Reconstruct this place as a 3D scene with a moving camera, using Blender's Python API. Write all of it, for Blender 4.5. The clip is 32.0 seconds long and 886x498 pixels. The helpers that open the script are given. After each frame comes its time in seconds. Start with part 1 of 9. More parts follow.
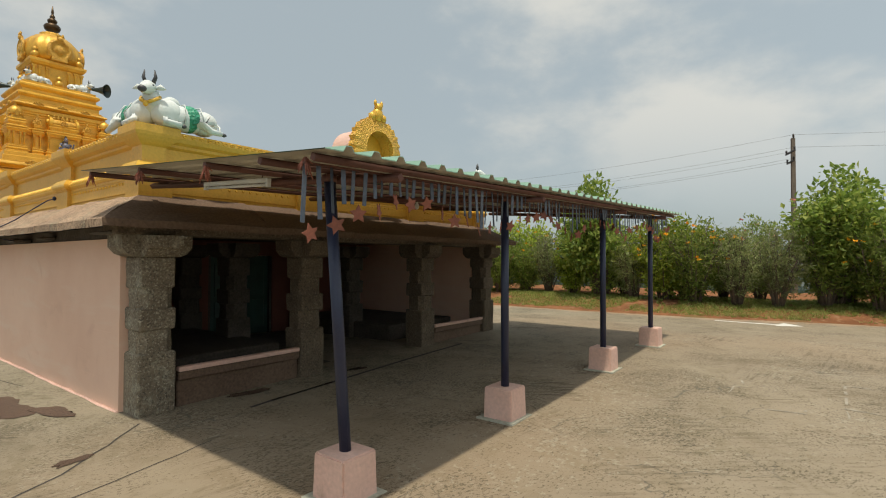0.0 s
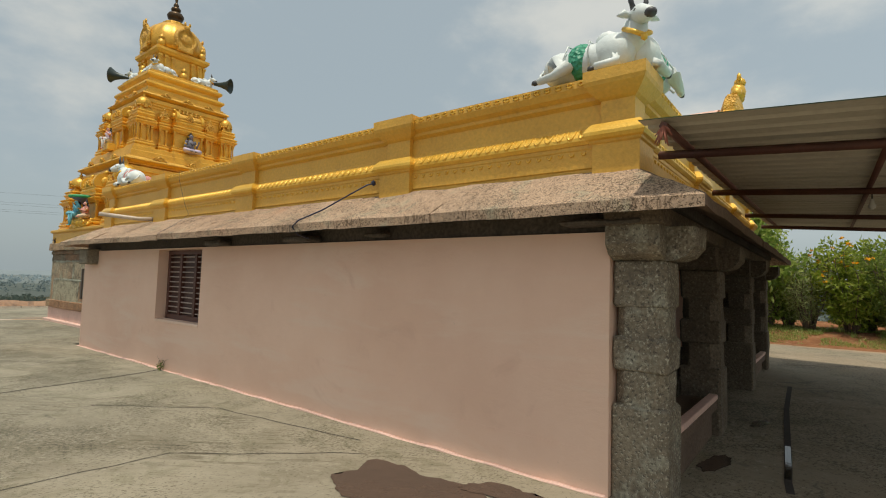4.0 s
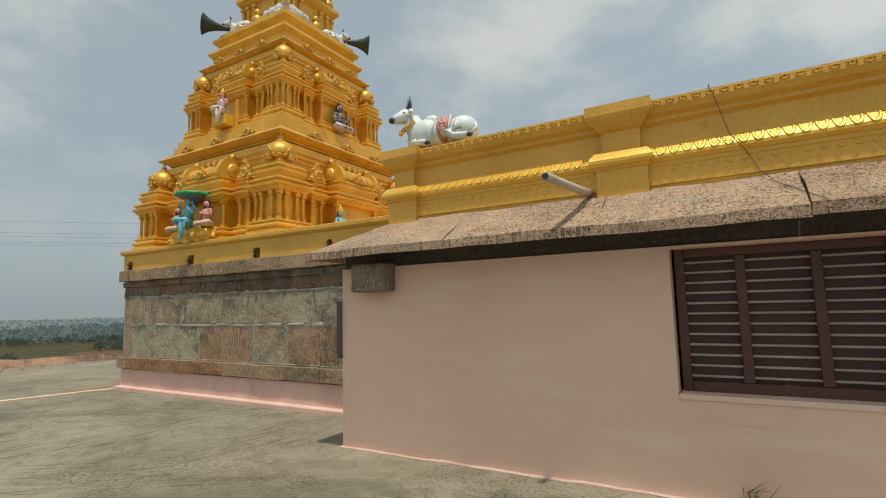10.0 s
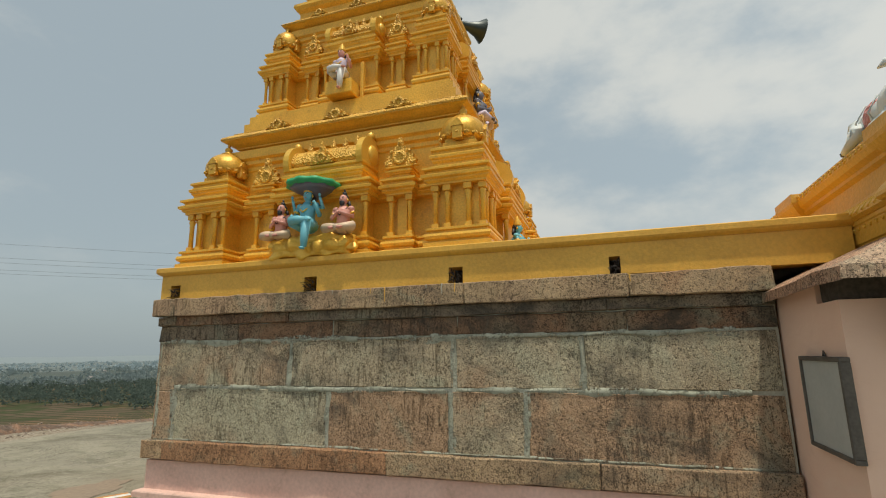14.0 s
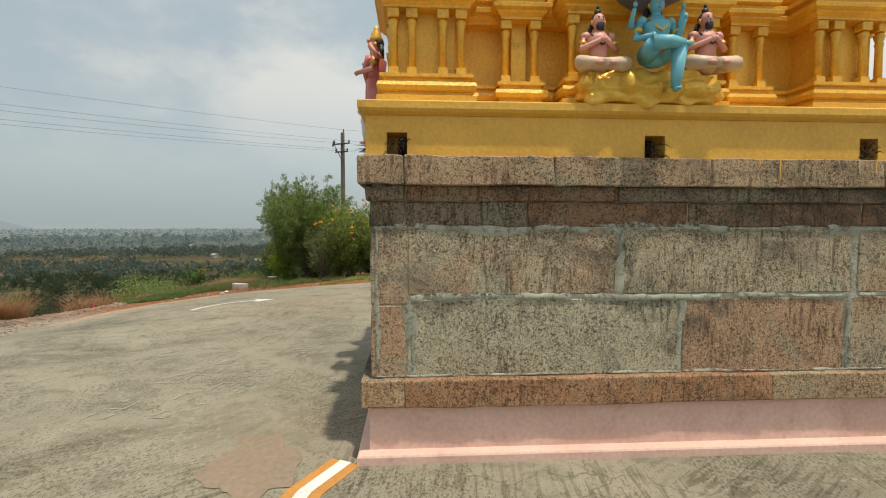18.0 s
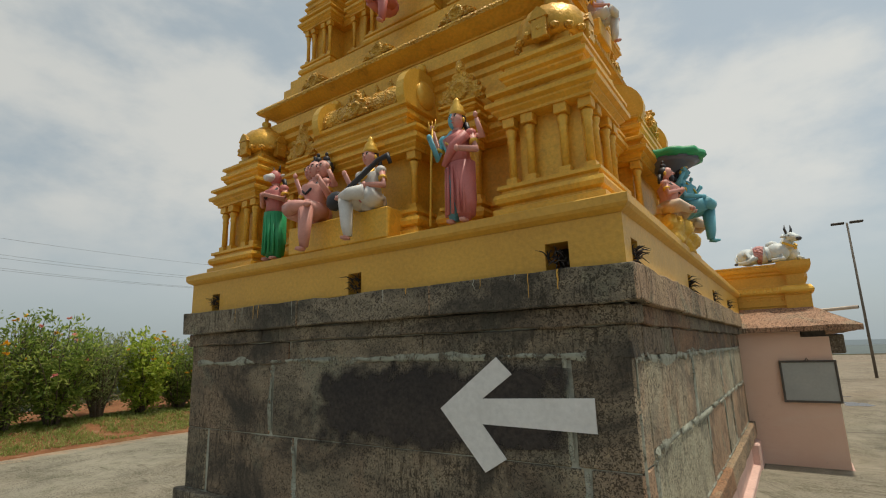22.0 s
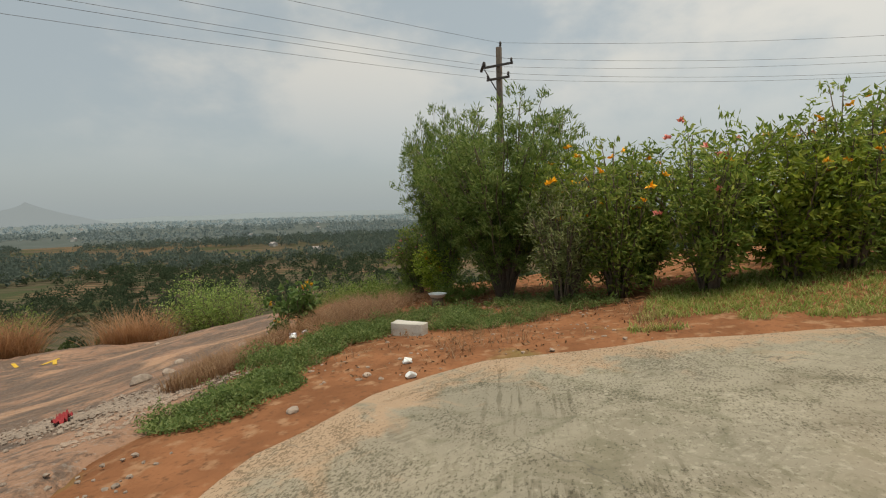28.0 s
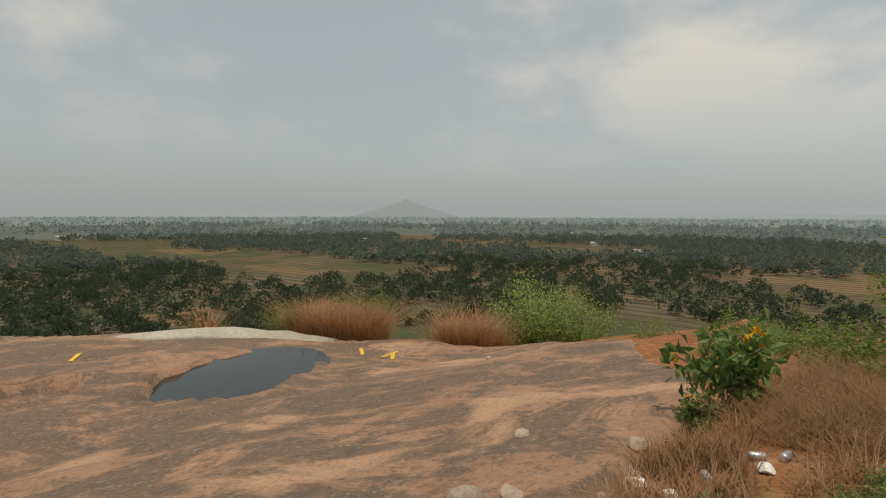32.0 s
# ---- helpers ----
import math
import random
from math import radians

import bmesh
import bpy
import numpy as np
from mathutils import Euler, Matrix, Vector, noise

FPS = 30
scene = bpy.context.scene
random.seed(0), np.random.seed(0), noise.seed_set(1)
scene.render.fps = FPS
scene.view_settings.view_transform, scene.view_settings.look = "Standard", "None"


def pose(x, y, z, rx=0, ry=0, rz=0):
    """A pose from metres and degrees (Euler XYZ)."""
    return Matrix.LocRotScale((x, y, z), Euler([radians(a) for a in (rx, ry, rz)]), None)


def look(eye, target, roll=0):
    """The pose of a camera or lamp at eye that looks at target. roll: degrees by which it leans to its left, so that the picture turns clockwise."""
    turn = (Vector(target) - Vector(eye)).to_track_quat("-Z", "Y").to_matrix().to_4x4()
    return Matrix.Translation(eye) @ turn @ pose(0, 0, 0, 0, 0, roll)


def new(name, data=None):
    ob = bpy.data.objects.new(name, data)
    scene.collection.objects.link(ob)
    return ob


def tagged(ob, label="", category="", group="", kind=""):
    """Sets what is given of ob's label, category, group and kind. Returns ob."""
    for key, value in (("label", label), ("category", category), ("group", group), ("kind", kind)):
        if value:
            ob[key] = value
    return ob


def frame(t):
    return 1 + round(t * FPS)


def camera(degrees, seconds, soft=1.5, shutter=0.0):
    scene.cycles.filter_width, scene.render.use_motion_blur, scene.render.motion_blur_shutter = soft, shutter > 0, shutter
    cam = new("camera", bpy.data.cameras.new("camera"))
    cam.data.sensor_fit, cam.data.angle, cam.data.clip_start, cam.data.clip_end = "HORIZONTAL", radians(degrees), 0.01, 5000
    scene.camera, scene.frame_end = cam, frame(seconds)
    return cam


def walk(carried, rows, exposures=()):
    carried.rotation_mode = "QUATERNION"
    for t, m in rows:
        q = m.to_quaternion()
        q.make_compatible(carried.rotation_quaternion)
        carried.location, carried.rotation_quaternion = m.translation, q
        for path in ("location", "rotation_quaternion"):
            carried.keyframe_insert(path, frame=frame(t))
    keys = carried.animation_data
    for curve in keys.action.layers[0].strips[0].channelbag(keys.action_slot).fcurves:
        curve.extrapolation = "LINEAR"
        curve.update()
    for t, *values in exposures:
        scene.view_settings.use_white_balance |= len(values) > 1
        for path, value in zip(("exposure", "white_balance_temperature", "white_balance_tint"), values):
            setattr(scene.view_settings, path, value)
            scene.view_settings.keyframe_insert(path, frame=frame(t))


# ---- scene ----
cam = camera(82.9, 32.0, soft=1.1)
PATH = [
    (0, (-2.245, -6.161, 1.676), (-0.652, -4.953, 1.717), 0.1),
    (0.5, (-2.448, -5.568, 1.662), (-0.831, -4.392, 1.723), 0.5),
    (1, (-2.611, -4.964, 1.605), (-0.99, -3.793, 1.663), 1.2),
    (1.5, (-2.878, -4.351, 1.589), (-1.268, -3.165, 1.638), 2.2),
    (2, (-3.022, -3.724, 1.549), (-1.436, -2.506, 1.571), 2.3),
    (2.5, (-3.23, -3.087, 1.526), (-1.651, -1.861, 1.547), 2.4),
    (3, (-3.332, -2.554, 1.517), (-1.738, -1.348, 1.584), 2.9),
    (3.5, (-3.508, -1.88, 1.518), (-1.913, -0.68, 1.651), 2.5),
    (4, (-3.645, -1.295, 1.5), (-2.066, -0.074, 1.63), 1.7),
    (4.5, (-3.729, -0.637, 1.468), (-2.169, 0.611, 1.566), 1.0),
    (6.5, (-4.053, 2.034, 1.504), (-2.385, 3.134, 1.586), -0.5),
    (7, (-4.173, 2.758, 1.504), (-2.53, 3.887, 1.666), 0.8),
    (7.5, (-4.227, 3.462, 1.494), (-2.596, 4.603, 1.695), 1.0),
    (8, (-4.37, 4.202, 1.5), (-2.769, 5.385, 1.702), 0.9),
    (8.5, (-4.321, 4.824, 1.495), (-2.724, 6.006, 1.725), 0.6),
    (9, (-4.379, 5.545, 1.482), (-2.732, 6.649, 1.742), -1.0),
    (9.5, (-4.301, 6.209, 1.483), (-2.592, 7.225, 1.7), -1.5),
    (10, (-4.275, 6.949, 1.488), (-2.556, 7.948, 1.708), -1.4),
    (10.5, (-4.386, 7.62, 1.515), (-2.663, 8.606, 1.758), -0.5),
    (11, (-4.371, 8.247, 1.536), (-2.572, 9.102, 1.715), -0.3),
    (11.5, (-4.398, 8.835, 1.571), (-2.514, 9.495, 1.692), -1.7),
    (12, (-4.204, 9.408, 1.573), (-2.295, 9.996, 1.664), -1.8),
    (12.5, (-4.114, 10.133, 1.599), (-2.229, 10.791, 1.713), -1.3),
    (13, (-3.878, 10.722, 1.604), (-2.031, 11.456, 1.832), -1.9),
    (13.5, (-3.855, 11.418, 1.567), (-2.016, 12.112, 1.937), -1.4),
    (15.5, (-3.272, 14.032, 1.883), (-1.327, 14.42, 2.137), -1.4),
    (16, (-3.243, 14.782, 1.904), (-1.282, 15.156, 2.015), -2.0),
    (16.5, (-3.096, 15.513, 1.897), (-1.122, 15.833, 1.859), -4.3),
    (17, (-2.967, 16.166, 1.924), (-0.978, 16.357, 1.841), -3.2),
    (17.5, (-2.763, 16.738, 1.786), (-0.765, 16.781, 1.722), -0.9),
    (18, (-2.589, 17.169, 1.795), (-0.596, 17.041, 1.697), 0.1),
    (18.5, (-2.282, 17.733, 1.67), (-0.36, 17.182, 1.653), 2.3),
    (19, (-2.094, 18.099, 1.651), (-0.336, 17.145, 1.68), 1.7),
    (19.5, (-1.879, 18.462, 1.656), (-0.257, 17.294, 1.576), -1.7),
    (20, (-1.465, 18.917, 1.673), (0.055, 17.619, 1.617), -1.4),
    (20.5, (-1.056, 19.371, 1.699), (0.355, 17.954, 1.747), 0.7),
    (21, (-0.503, 19.712, 1.753), (0.802, 18.211, 1.962), 1.9),
    (21.5, (-0.073, 20.108, 1.835), (1.136, 18.568, 2.246), 1.2),
    (22, (0.457, 20.353, 1.847), (1.556, 18.731, 2.246), -1.7),
    (22.5, (1.03, 20.679, 1.741), (2.054, 18.976, 1.969), -1.9),
    (23, (1.56, 20.83, 1.658), (2.593, 19.118, 1.648), -1.8),
    (23.5, (2.204, 21.102, 1.597), (3.214, 19.377, 1.522), -0.2),
    (24, (2.778, 21.42, 1.592), (3.709, 19.656, 1.446), 1.5),
    (24.5, (3.413, 21.637, 1.569), (4.39, 19.905, 1.36), 1.1),
    (25, (4.018, 22.064, 1.541), (5.291, 20.543, 1.279), 1.6),
    (25.5, (4.657, 22.247, 1.494), (6.25, 21.065, 1.233), 2.0),
    (26, (5.501, 22.368, 1.441), (7.237, 21.424, 1.131), 1.9),
    (26.5, (6.089, 22.235, 1.38), (7.914, 21.493, 1.034), -0.9),
    (28.5, (8.483, 22.477, 1.431), (10.462, 22.74, 1.316), -1.3),
    (29, (9.131, 22.774, 1.406), (11.095, 23.135, 1.301), -1.6),
    (29.5, (9.759, 23.257, 1.345), (11.706, 23.705, 1.248), -0.1),
    (30, (10.404, 23.623, 1.326), (12.331, 24.152, 1.254), 0.0),
    (30.5, (10.905, 23.99, 1.279), (12.799, 24.63, 1.23), 0.6),
    (31, (11.38, 24.297, 1.248), (13.229, 25.049, 1.122), 0.8),
    (31.5, (11.68, 24.62, 1.21), (13.437, 25.568, 1.087), 0.6),
    (32, (11.802, 24.942, 1.204), (13.39, 26.151, 1.061), 0.2),
]
walk(cam, [(t, look(eye, target, roll)) for t, eye, target, roll in PATH], ((0.0, 0.08, 6950, 9), (7.0, -0.08, 6700, 7), (13.0, -0.08, 6700, 7), (16.0, 0.08, 7000, 8), (20.5, 0.2, 6700, 9), (22.0, -0.2, 6800, 9), (23.0, 0.15, 6600, 8), (24.0, 0.28, 6600, 8), (25.2, 0.12, 6550, 8), (26.5, 0.0, 6550, 8), (28.5, 0.0, 7250, 11), (32.0, -0.04, 7400, 12)))

# ---- world, sun ----
SUN_DIR = Vector((-0.21, -0.14, 1.0)).normalized()
world = bpy.data.worlds.new("sky")
scene.world = world
world.use_nodes = True
wn, wl = world.node_tree.nodes, world.node_tree.links
wn.clear()
w_out = wn.new("ShaderNodeOutputWorld")
w_bg = wn.new("ShaderNodeBackground")
w_sky = wn.new("ShaderNodeTexSky")
w_sky.sky_type, w_sky.sun_disc = "NISHITA", False
w_sky.sun_elevation = math.asin(SUN_DIR.z)
w_sky.sun_rotation = math.atan2(SUN_DIR.x, SUN_DIR.y)
w_sky.air_density, w_sky.dust_density, w_sky.ozone_density = 1.0, 4.0, 1.0
# hazy white cloud cover over the blue, in soft heaps
w_co = wn.new("ShaderNodeTexCoord")
w_map = wn.new("ShaderNodeMapping")
w_map.inputs["Scale"].default_value = (1.0, 1.0, 1.9)
wl.new(w_co.outputs["Generated"], w_map.inputs["Vector"])
w_big = wn.new("ShaderNodeTexNoise")
w_big.inputs["Scale"].default_value, w_big.inputs["Detail"].default_value, w_big.inputs["Roughness"].default_value = 2.3, 10.0, 0.56
wl.new(w_map.outputs[0], w_big.inputs["Vector"])
w_r = wn.new("ShaderNodeMapRange")
w_r.interpolation_type = "SMOOTHSTEP"
w_r.inputs["From Min"].default_value, w_r.inputs["From Max"].default_value = 0.43, 0.66
w_r.inputs["To Min"].default_value, w_r.inputs["To Max"].default_value = 0.0, 1.0
# thicker cover towards the south-east, thinning into even haze at the horizon
w_lean = wn.new("ShaderNodeVectorMath")
w_lean.operation = "DOT_PRODUCT"
w_lean.inputs[1].default_value = (0.05, -0.05, 0.0)
wl.new(w_co.outputs["Generated"], w_lean.inputs[0])
w_sum = wn.new("ShaderNodeMath")
w_sum.operation = "ADD"
wl.new(w_big.outputs["Fac"], w_sum.inputs[0])
wl.new(w_lean.outputs["Value"], w_sum.inputs[1])
wl.new(w_sum.outputs[0], w_r.inputs["Value"])
w_sep = wn.new("ShaderNodeSeparateXYZ")
wl.new(w_co.outputs["Generated"], w_sep.inputs[0])
w_rise = wn.new("ShaderNodeMapRange")
w_rise.interpolation_type = "SMOOTHSTEP"
w_rise.inputs["From Min"].default_value, w_rise.inputs["From Max"].default_value = 0.03, 0.30
wl.new(w_sep.outputs["Z"], w_rise.inputs["Value"])
w_fac = wn.new("ShaderNodeMath")
w_fac.operation = "MULTIPLY"
wl.new(w_r.outputs[0], w_fac.inputs[0])
wl.new(w_rise.outputs[0], w_fac.inputs[1])
w_haze = wn.new("ShaderNodeMix")
w_haze.data_type = "RGBA"
w_haze.inputs["Factor"].default_value = 0.7
w_haze.inputs["B"].default_value = (4.0, 4.75, 5.15, 1)
wl.new(w_sky.outputs[0], w_haze.inputs["A"])
w_cloud = wn.new("ShaderNodeMix")
w_cloud.data_type = "RGBA"
w_cloud.inputs["B"].default_value = (5.55, 5.75, 5.75, 1)
wl.new(w_haze.outputs["Result"], w_cloud.inputs["A"])
wl.new(w_fac.outputs[0], w_cloud.inputs["Factor"])
w_side = wn.new("ShaderNodeVectorMath")
w_side.operation = "DOT_PRODUCT"
w_side.inputs[1].default_value = (0.45, 0.89, 0.0)
wl.new(w_co.outputs["Generated"], w_side.inputs[0])
w_str = wn.new("ShaderNodeMapRange")
w_str.inputs["From Min"].default_value, w_str.inputs["From Max"].default_value = -1.0, 1.0
w_str.inputs["To Min"].default_value, w_str.inputs["To Max"].default_value = 0.138, 0.108
wl.new(w_side.outputs["Value"], w_str.inputs["Value"])
wl.new(w_str.outputs[0], w_bg.inputs["Strength"])
wl.new(w_cloud.outputs["Result"], w_bg.inputs["Color"])
wl.new(w_bg.outputs[0], w_out.inputs["Surface"])
sun = new("sun", bpy.data.lights.new("sun", "SUN"))
sun.data.energy, sun.data.angle, sun.data.color = 3.0, radians(1.5), (1.0, 0.94, 0.82)
sun.matrix_world = look(SUN_DIR * 60, (0, 0, 0))

# ---- mesh tools ----
def thing(name, at=(0, 0, 0), turn=0.0, label="", category="", group="", kind=""):
    ob = new(name)
    ob.empty_display_size = 0.2
    ob.matrix_world = pose(*at, 0, 0, turn)
    return tagged(ob, label, category, group, kind)


def mesh_from(bm, name, mats, smooth=False):
    me = bpy.data.meshes.new(name)
    bmesh.ops.recalc_face_normals(bm, faces=bm.faces[:])
    bm.to_mesh(me)
    bm.free()
    for m in mats if isinstance(mats, (list, tuple)) else [mats]:
        me.materials.append(m)
    if smooth:
        me.polygons.foreach_set("use_smooth", [True] * len(me.polygons))
    return me


def part(name, bm, mats, parent=None, label="", smooth=False, kind=""):
    ob = new(name, mesh_from(bm, name, mats, smooth))
    if parent is not None:
        ob.parent = parent
    return tagged(ob, label, kind=kind)


def solid(name, bm, mats, label, category, group="", kind="", smooth=False):
    """A thing that is one mesh."""
    return tagged(new(name, mesh_from(bm, name, mats, smooth)), label, category, group, kind)


def box(bm, x0, x1, y0, y1, z0, z1, mat=0, bevel=0.0, rot=None):
    """An axis-parallel box, its edges chamfered by bevel; rot: a matrix applied after."""
    geo = bmesh.ops.create_cube(bm, size=1.0)
    vs = geo["verts"]
    for v in vs:
        v.co = Vector(((x0 + x1) / 2 + v.co.x * (x1 - x0), (y0 + y1) / 2 + v.co.y * (y1 - y0), (z0 + z1) / 2 + v.co.z * (z1 - z0)))
    fs = {f for v in vs for f in v.link_faces}
    if bevel > 0:
        es = {e for v in vs for e in v.link_edges}
        res = bmesh.ops.bevel(bm, geom=list(vs) + list(es), offset=bevel, segments=1, affect="EDGES")
        fs = {f for f in fs if f.is_valid} | set(res["faces"])
        vs = list({v for f in fs for v in f.verts})
    for f in fs:
        f.material_index = mat
    if rot is not None:
        bmesh.ops.transform(bm, matrix=rot, verts=list(vs))
    return vs


def rect(x0, x1, y0, y1):
    return [(x0, y0), (x1, y0), (x1, y1), (x0, y1)]


def cross(cx, cy, half, bays):
    """A square plan with stepped-out bays on its four sides: bays are (from, to, depth) along a side, symmetrical."""
    side = []
    for a, b, d in bays:
        side += [(a, d), (b, d)]
    pts = []
    for k in range(4):
        c, s = [(1, 0), (0, 1), (-1, 0), (0, -1)][k]
        for u, d in side:
            x, y = u, -(half + d)
            pts.append((cx + x * c - y * s, cy + x * s + y * c))
    out = []
    for p in pts:
        if not out or (abs(out[-1][0] - p[0]) + abs(out[-1][1] - p[1])) > 1e-5:
            out.append(p)
    if abs(out[0][0] - out[-1][0]) + abs(out[0][1] - out[-1][1]) < 1e-5:
        out.pop()
    return out


def offset(plan, o):
    """A rectilinear plan (counter-clockwise) pushed out by o."""
    n, out = len(plan), []
    for i in range(n):
        (ax, ay), (bx, by), (cx, cy) = plan[i - 1], plan[i], plan[(i + 1) % n]
        d1 = Vector((bx - ax, by - ay)).normalized()
        d2 = Vector((cx - bx, cy - by)).normalized()
        n1, n2 = Vector((d1.y, -d1.x)), Vector((d2.y, -d2.x))
        m = n1 + n2 if abs(d1.dot(d2)) < 0.5 else n1
        out.append((bx + m.x * o, by + m.y * o))
    return out


def loft(bm, plan, prof, mat=0, cap=(True, True)):
    """A plan carried up a profile of (push, z)."""
    rings = [[bm.verts.new((x, y, z)) for x, y in offset(plan, o)] for o, z in prof]
    n = len(plan)
    for a, b in zip(rings, rings[1:]):
        for i in range(n):
            f = bm.faces.new((a[i], a[(i + 1) % n], b[(i + 1) % n], b[i]))
            f.material_index = mat
    if cap[0]:
        bm.faces.new(rings[0][::-1]).material_index = mat
    if cap[1]:
        bm.faces.new(rings[-1]).material_index = mat


def lathe(bm, prof, n=16, at=(0, 0, 0), mat=0, ribs=0, rib=0.0, matrix=None):
    """A profile of (radius, z) turned about the z axis."""
    rings = []
    for r, z in prof:
        ring = []
        for i in range(n):
            a = 2 * math.pi * i / n
            rr = r * (1 + rib * math.cos(ribs * a)) if ribs else r
            p = Vector((rr * math.cos(a), rr * math.sin(a), z))
            p = matrix @ p if matrix is not None else p
            ring.append(bm.verts.new(p + Vector(at)))
        rings.append(ring)
    for a, b in zip(rings, rings[1:]):
        for i in range(n):
            f = bm.faces.new((a[i], a[(i + 1) % n], b[(i + 1) % n], b[i]))
            f.material_index, f.smooth = mat, True
    for ring, flip in ((rings[0], True), (rings[-1], False)):
        f = bm.faces.new(ring[::-1] if flip else ring)
        f.material_index = mat


def tube(bm, pts, radii, n=8, mat=0):
    """A round limb along points, with a radius at each."""
    pts = [Vector(p) for p in pts]
    if isinstance(radii, (int, float)):
        radii = [radii] * len(pts)
    rings, up = [], Vector((0.13, 0.31, 0.94))
    for i, p in enumerate(pts):
        d = (pts[min(i + 1, len(pts) - 1)] - pts[max(i - 1, 0)]).normalized()
        a = d.cross(up if abs(d.dot(up)) < 0.95 else Vector((1, 0, 0))).normalized()
        b = d.cross(a)
        rings.append([bm.verts.new(p + radii[i] * (math.cos(2 * math.pi * k / n) * a + math.sin(2 * math.pi * k / n) * b)) for k in range(n)])
    for ra, rb in zip(rings, rings[1:]):
        for k in range(n):
            f = bm.faces.new((ra[k], ra[(k + 1) % n], rb[(k + 1) % n], rb[k]))
            f.material_index, f.smooth = mat, True
    for ring in (rings[0][::-1], rings[-1]):
        bm.faces.new(ring).material_index = mat


def ball(bm, at, size, mat=0, n=2, rot=None):
    """An ellipsoid with the given half axes."""
    geo = bmesh.ops.create_icosphere(bm, subdivisions=n, radius=1.0)
    m = Matrix.Translation(at) @ (rot.to_4x4() if rot is not None else Matrix()) @ Matrix.Diagonal((*size, 1))
    bmesh.ops.transform(bm, matrix=m, verts=geo["verts"])
    for f in {f for v in geo["verts"] for f in v.link_faces}:
        f.material_index, f.smooth = mat, True


def prism(bm, pts, axis, a, b, mat=0):
    """A flat outline (u, v) carried along an axis from a to b: axis x: (y, z), y: (x, z), z: (x, y)."""
    def place(u, v, w):
        return {"x": (w, u, v), "y": (u, w, v), "z": (u, v, w)}[axis]
    lo = [bm.verts.new(place(u, v, a)) for u, v in pts]
    hi = [bm.verts.new(place(u, v, b)) for u, v in pts]
    n = len(pts)
    bm.faces.new(lo).material_index = mat
    bm.faces.new(hi[::-1]).material_index = mat
    for i in range(n):
        bm.faces.new((lo[i], hi[i], hi[(i + 1) % n], lo[(i + 1) % n])).material_index = mat


def roughen(bm, amount, scale, seed=0.0, keep=None):
    """Weathers a mesh: pushes its vertices about by smooth noise."""
    off = Vector((seed * 7.1, seed * 3.3, seed * 5.7))
    for v in bm.verts:
        if keep is None or keep(v.co):
            v.co += amount * noise.noise_vector(v.co * scale + off)

# ---- materials ----
def node_mat(name):
    m = bpy.data.materials.new(name)
    m.use_nodes = True
    return m, m.node_tree.nodes, m.node_tree.links, m.node_tree.nodes["Principled BSDF"]


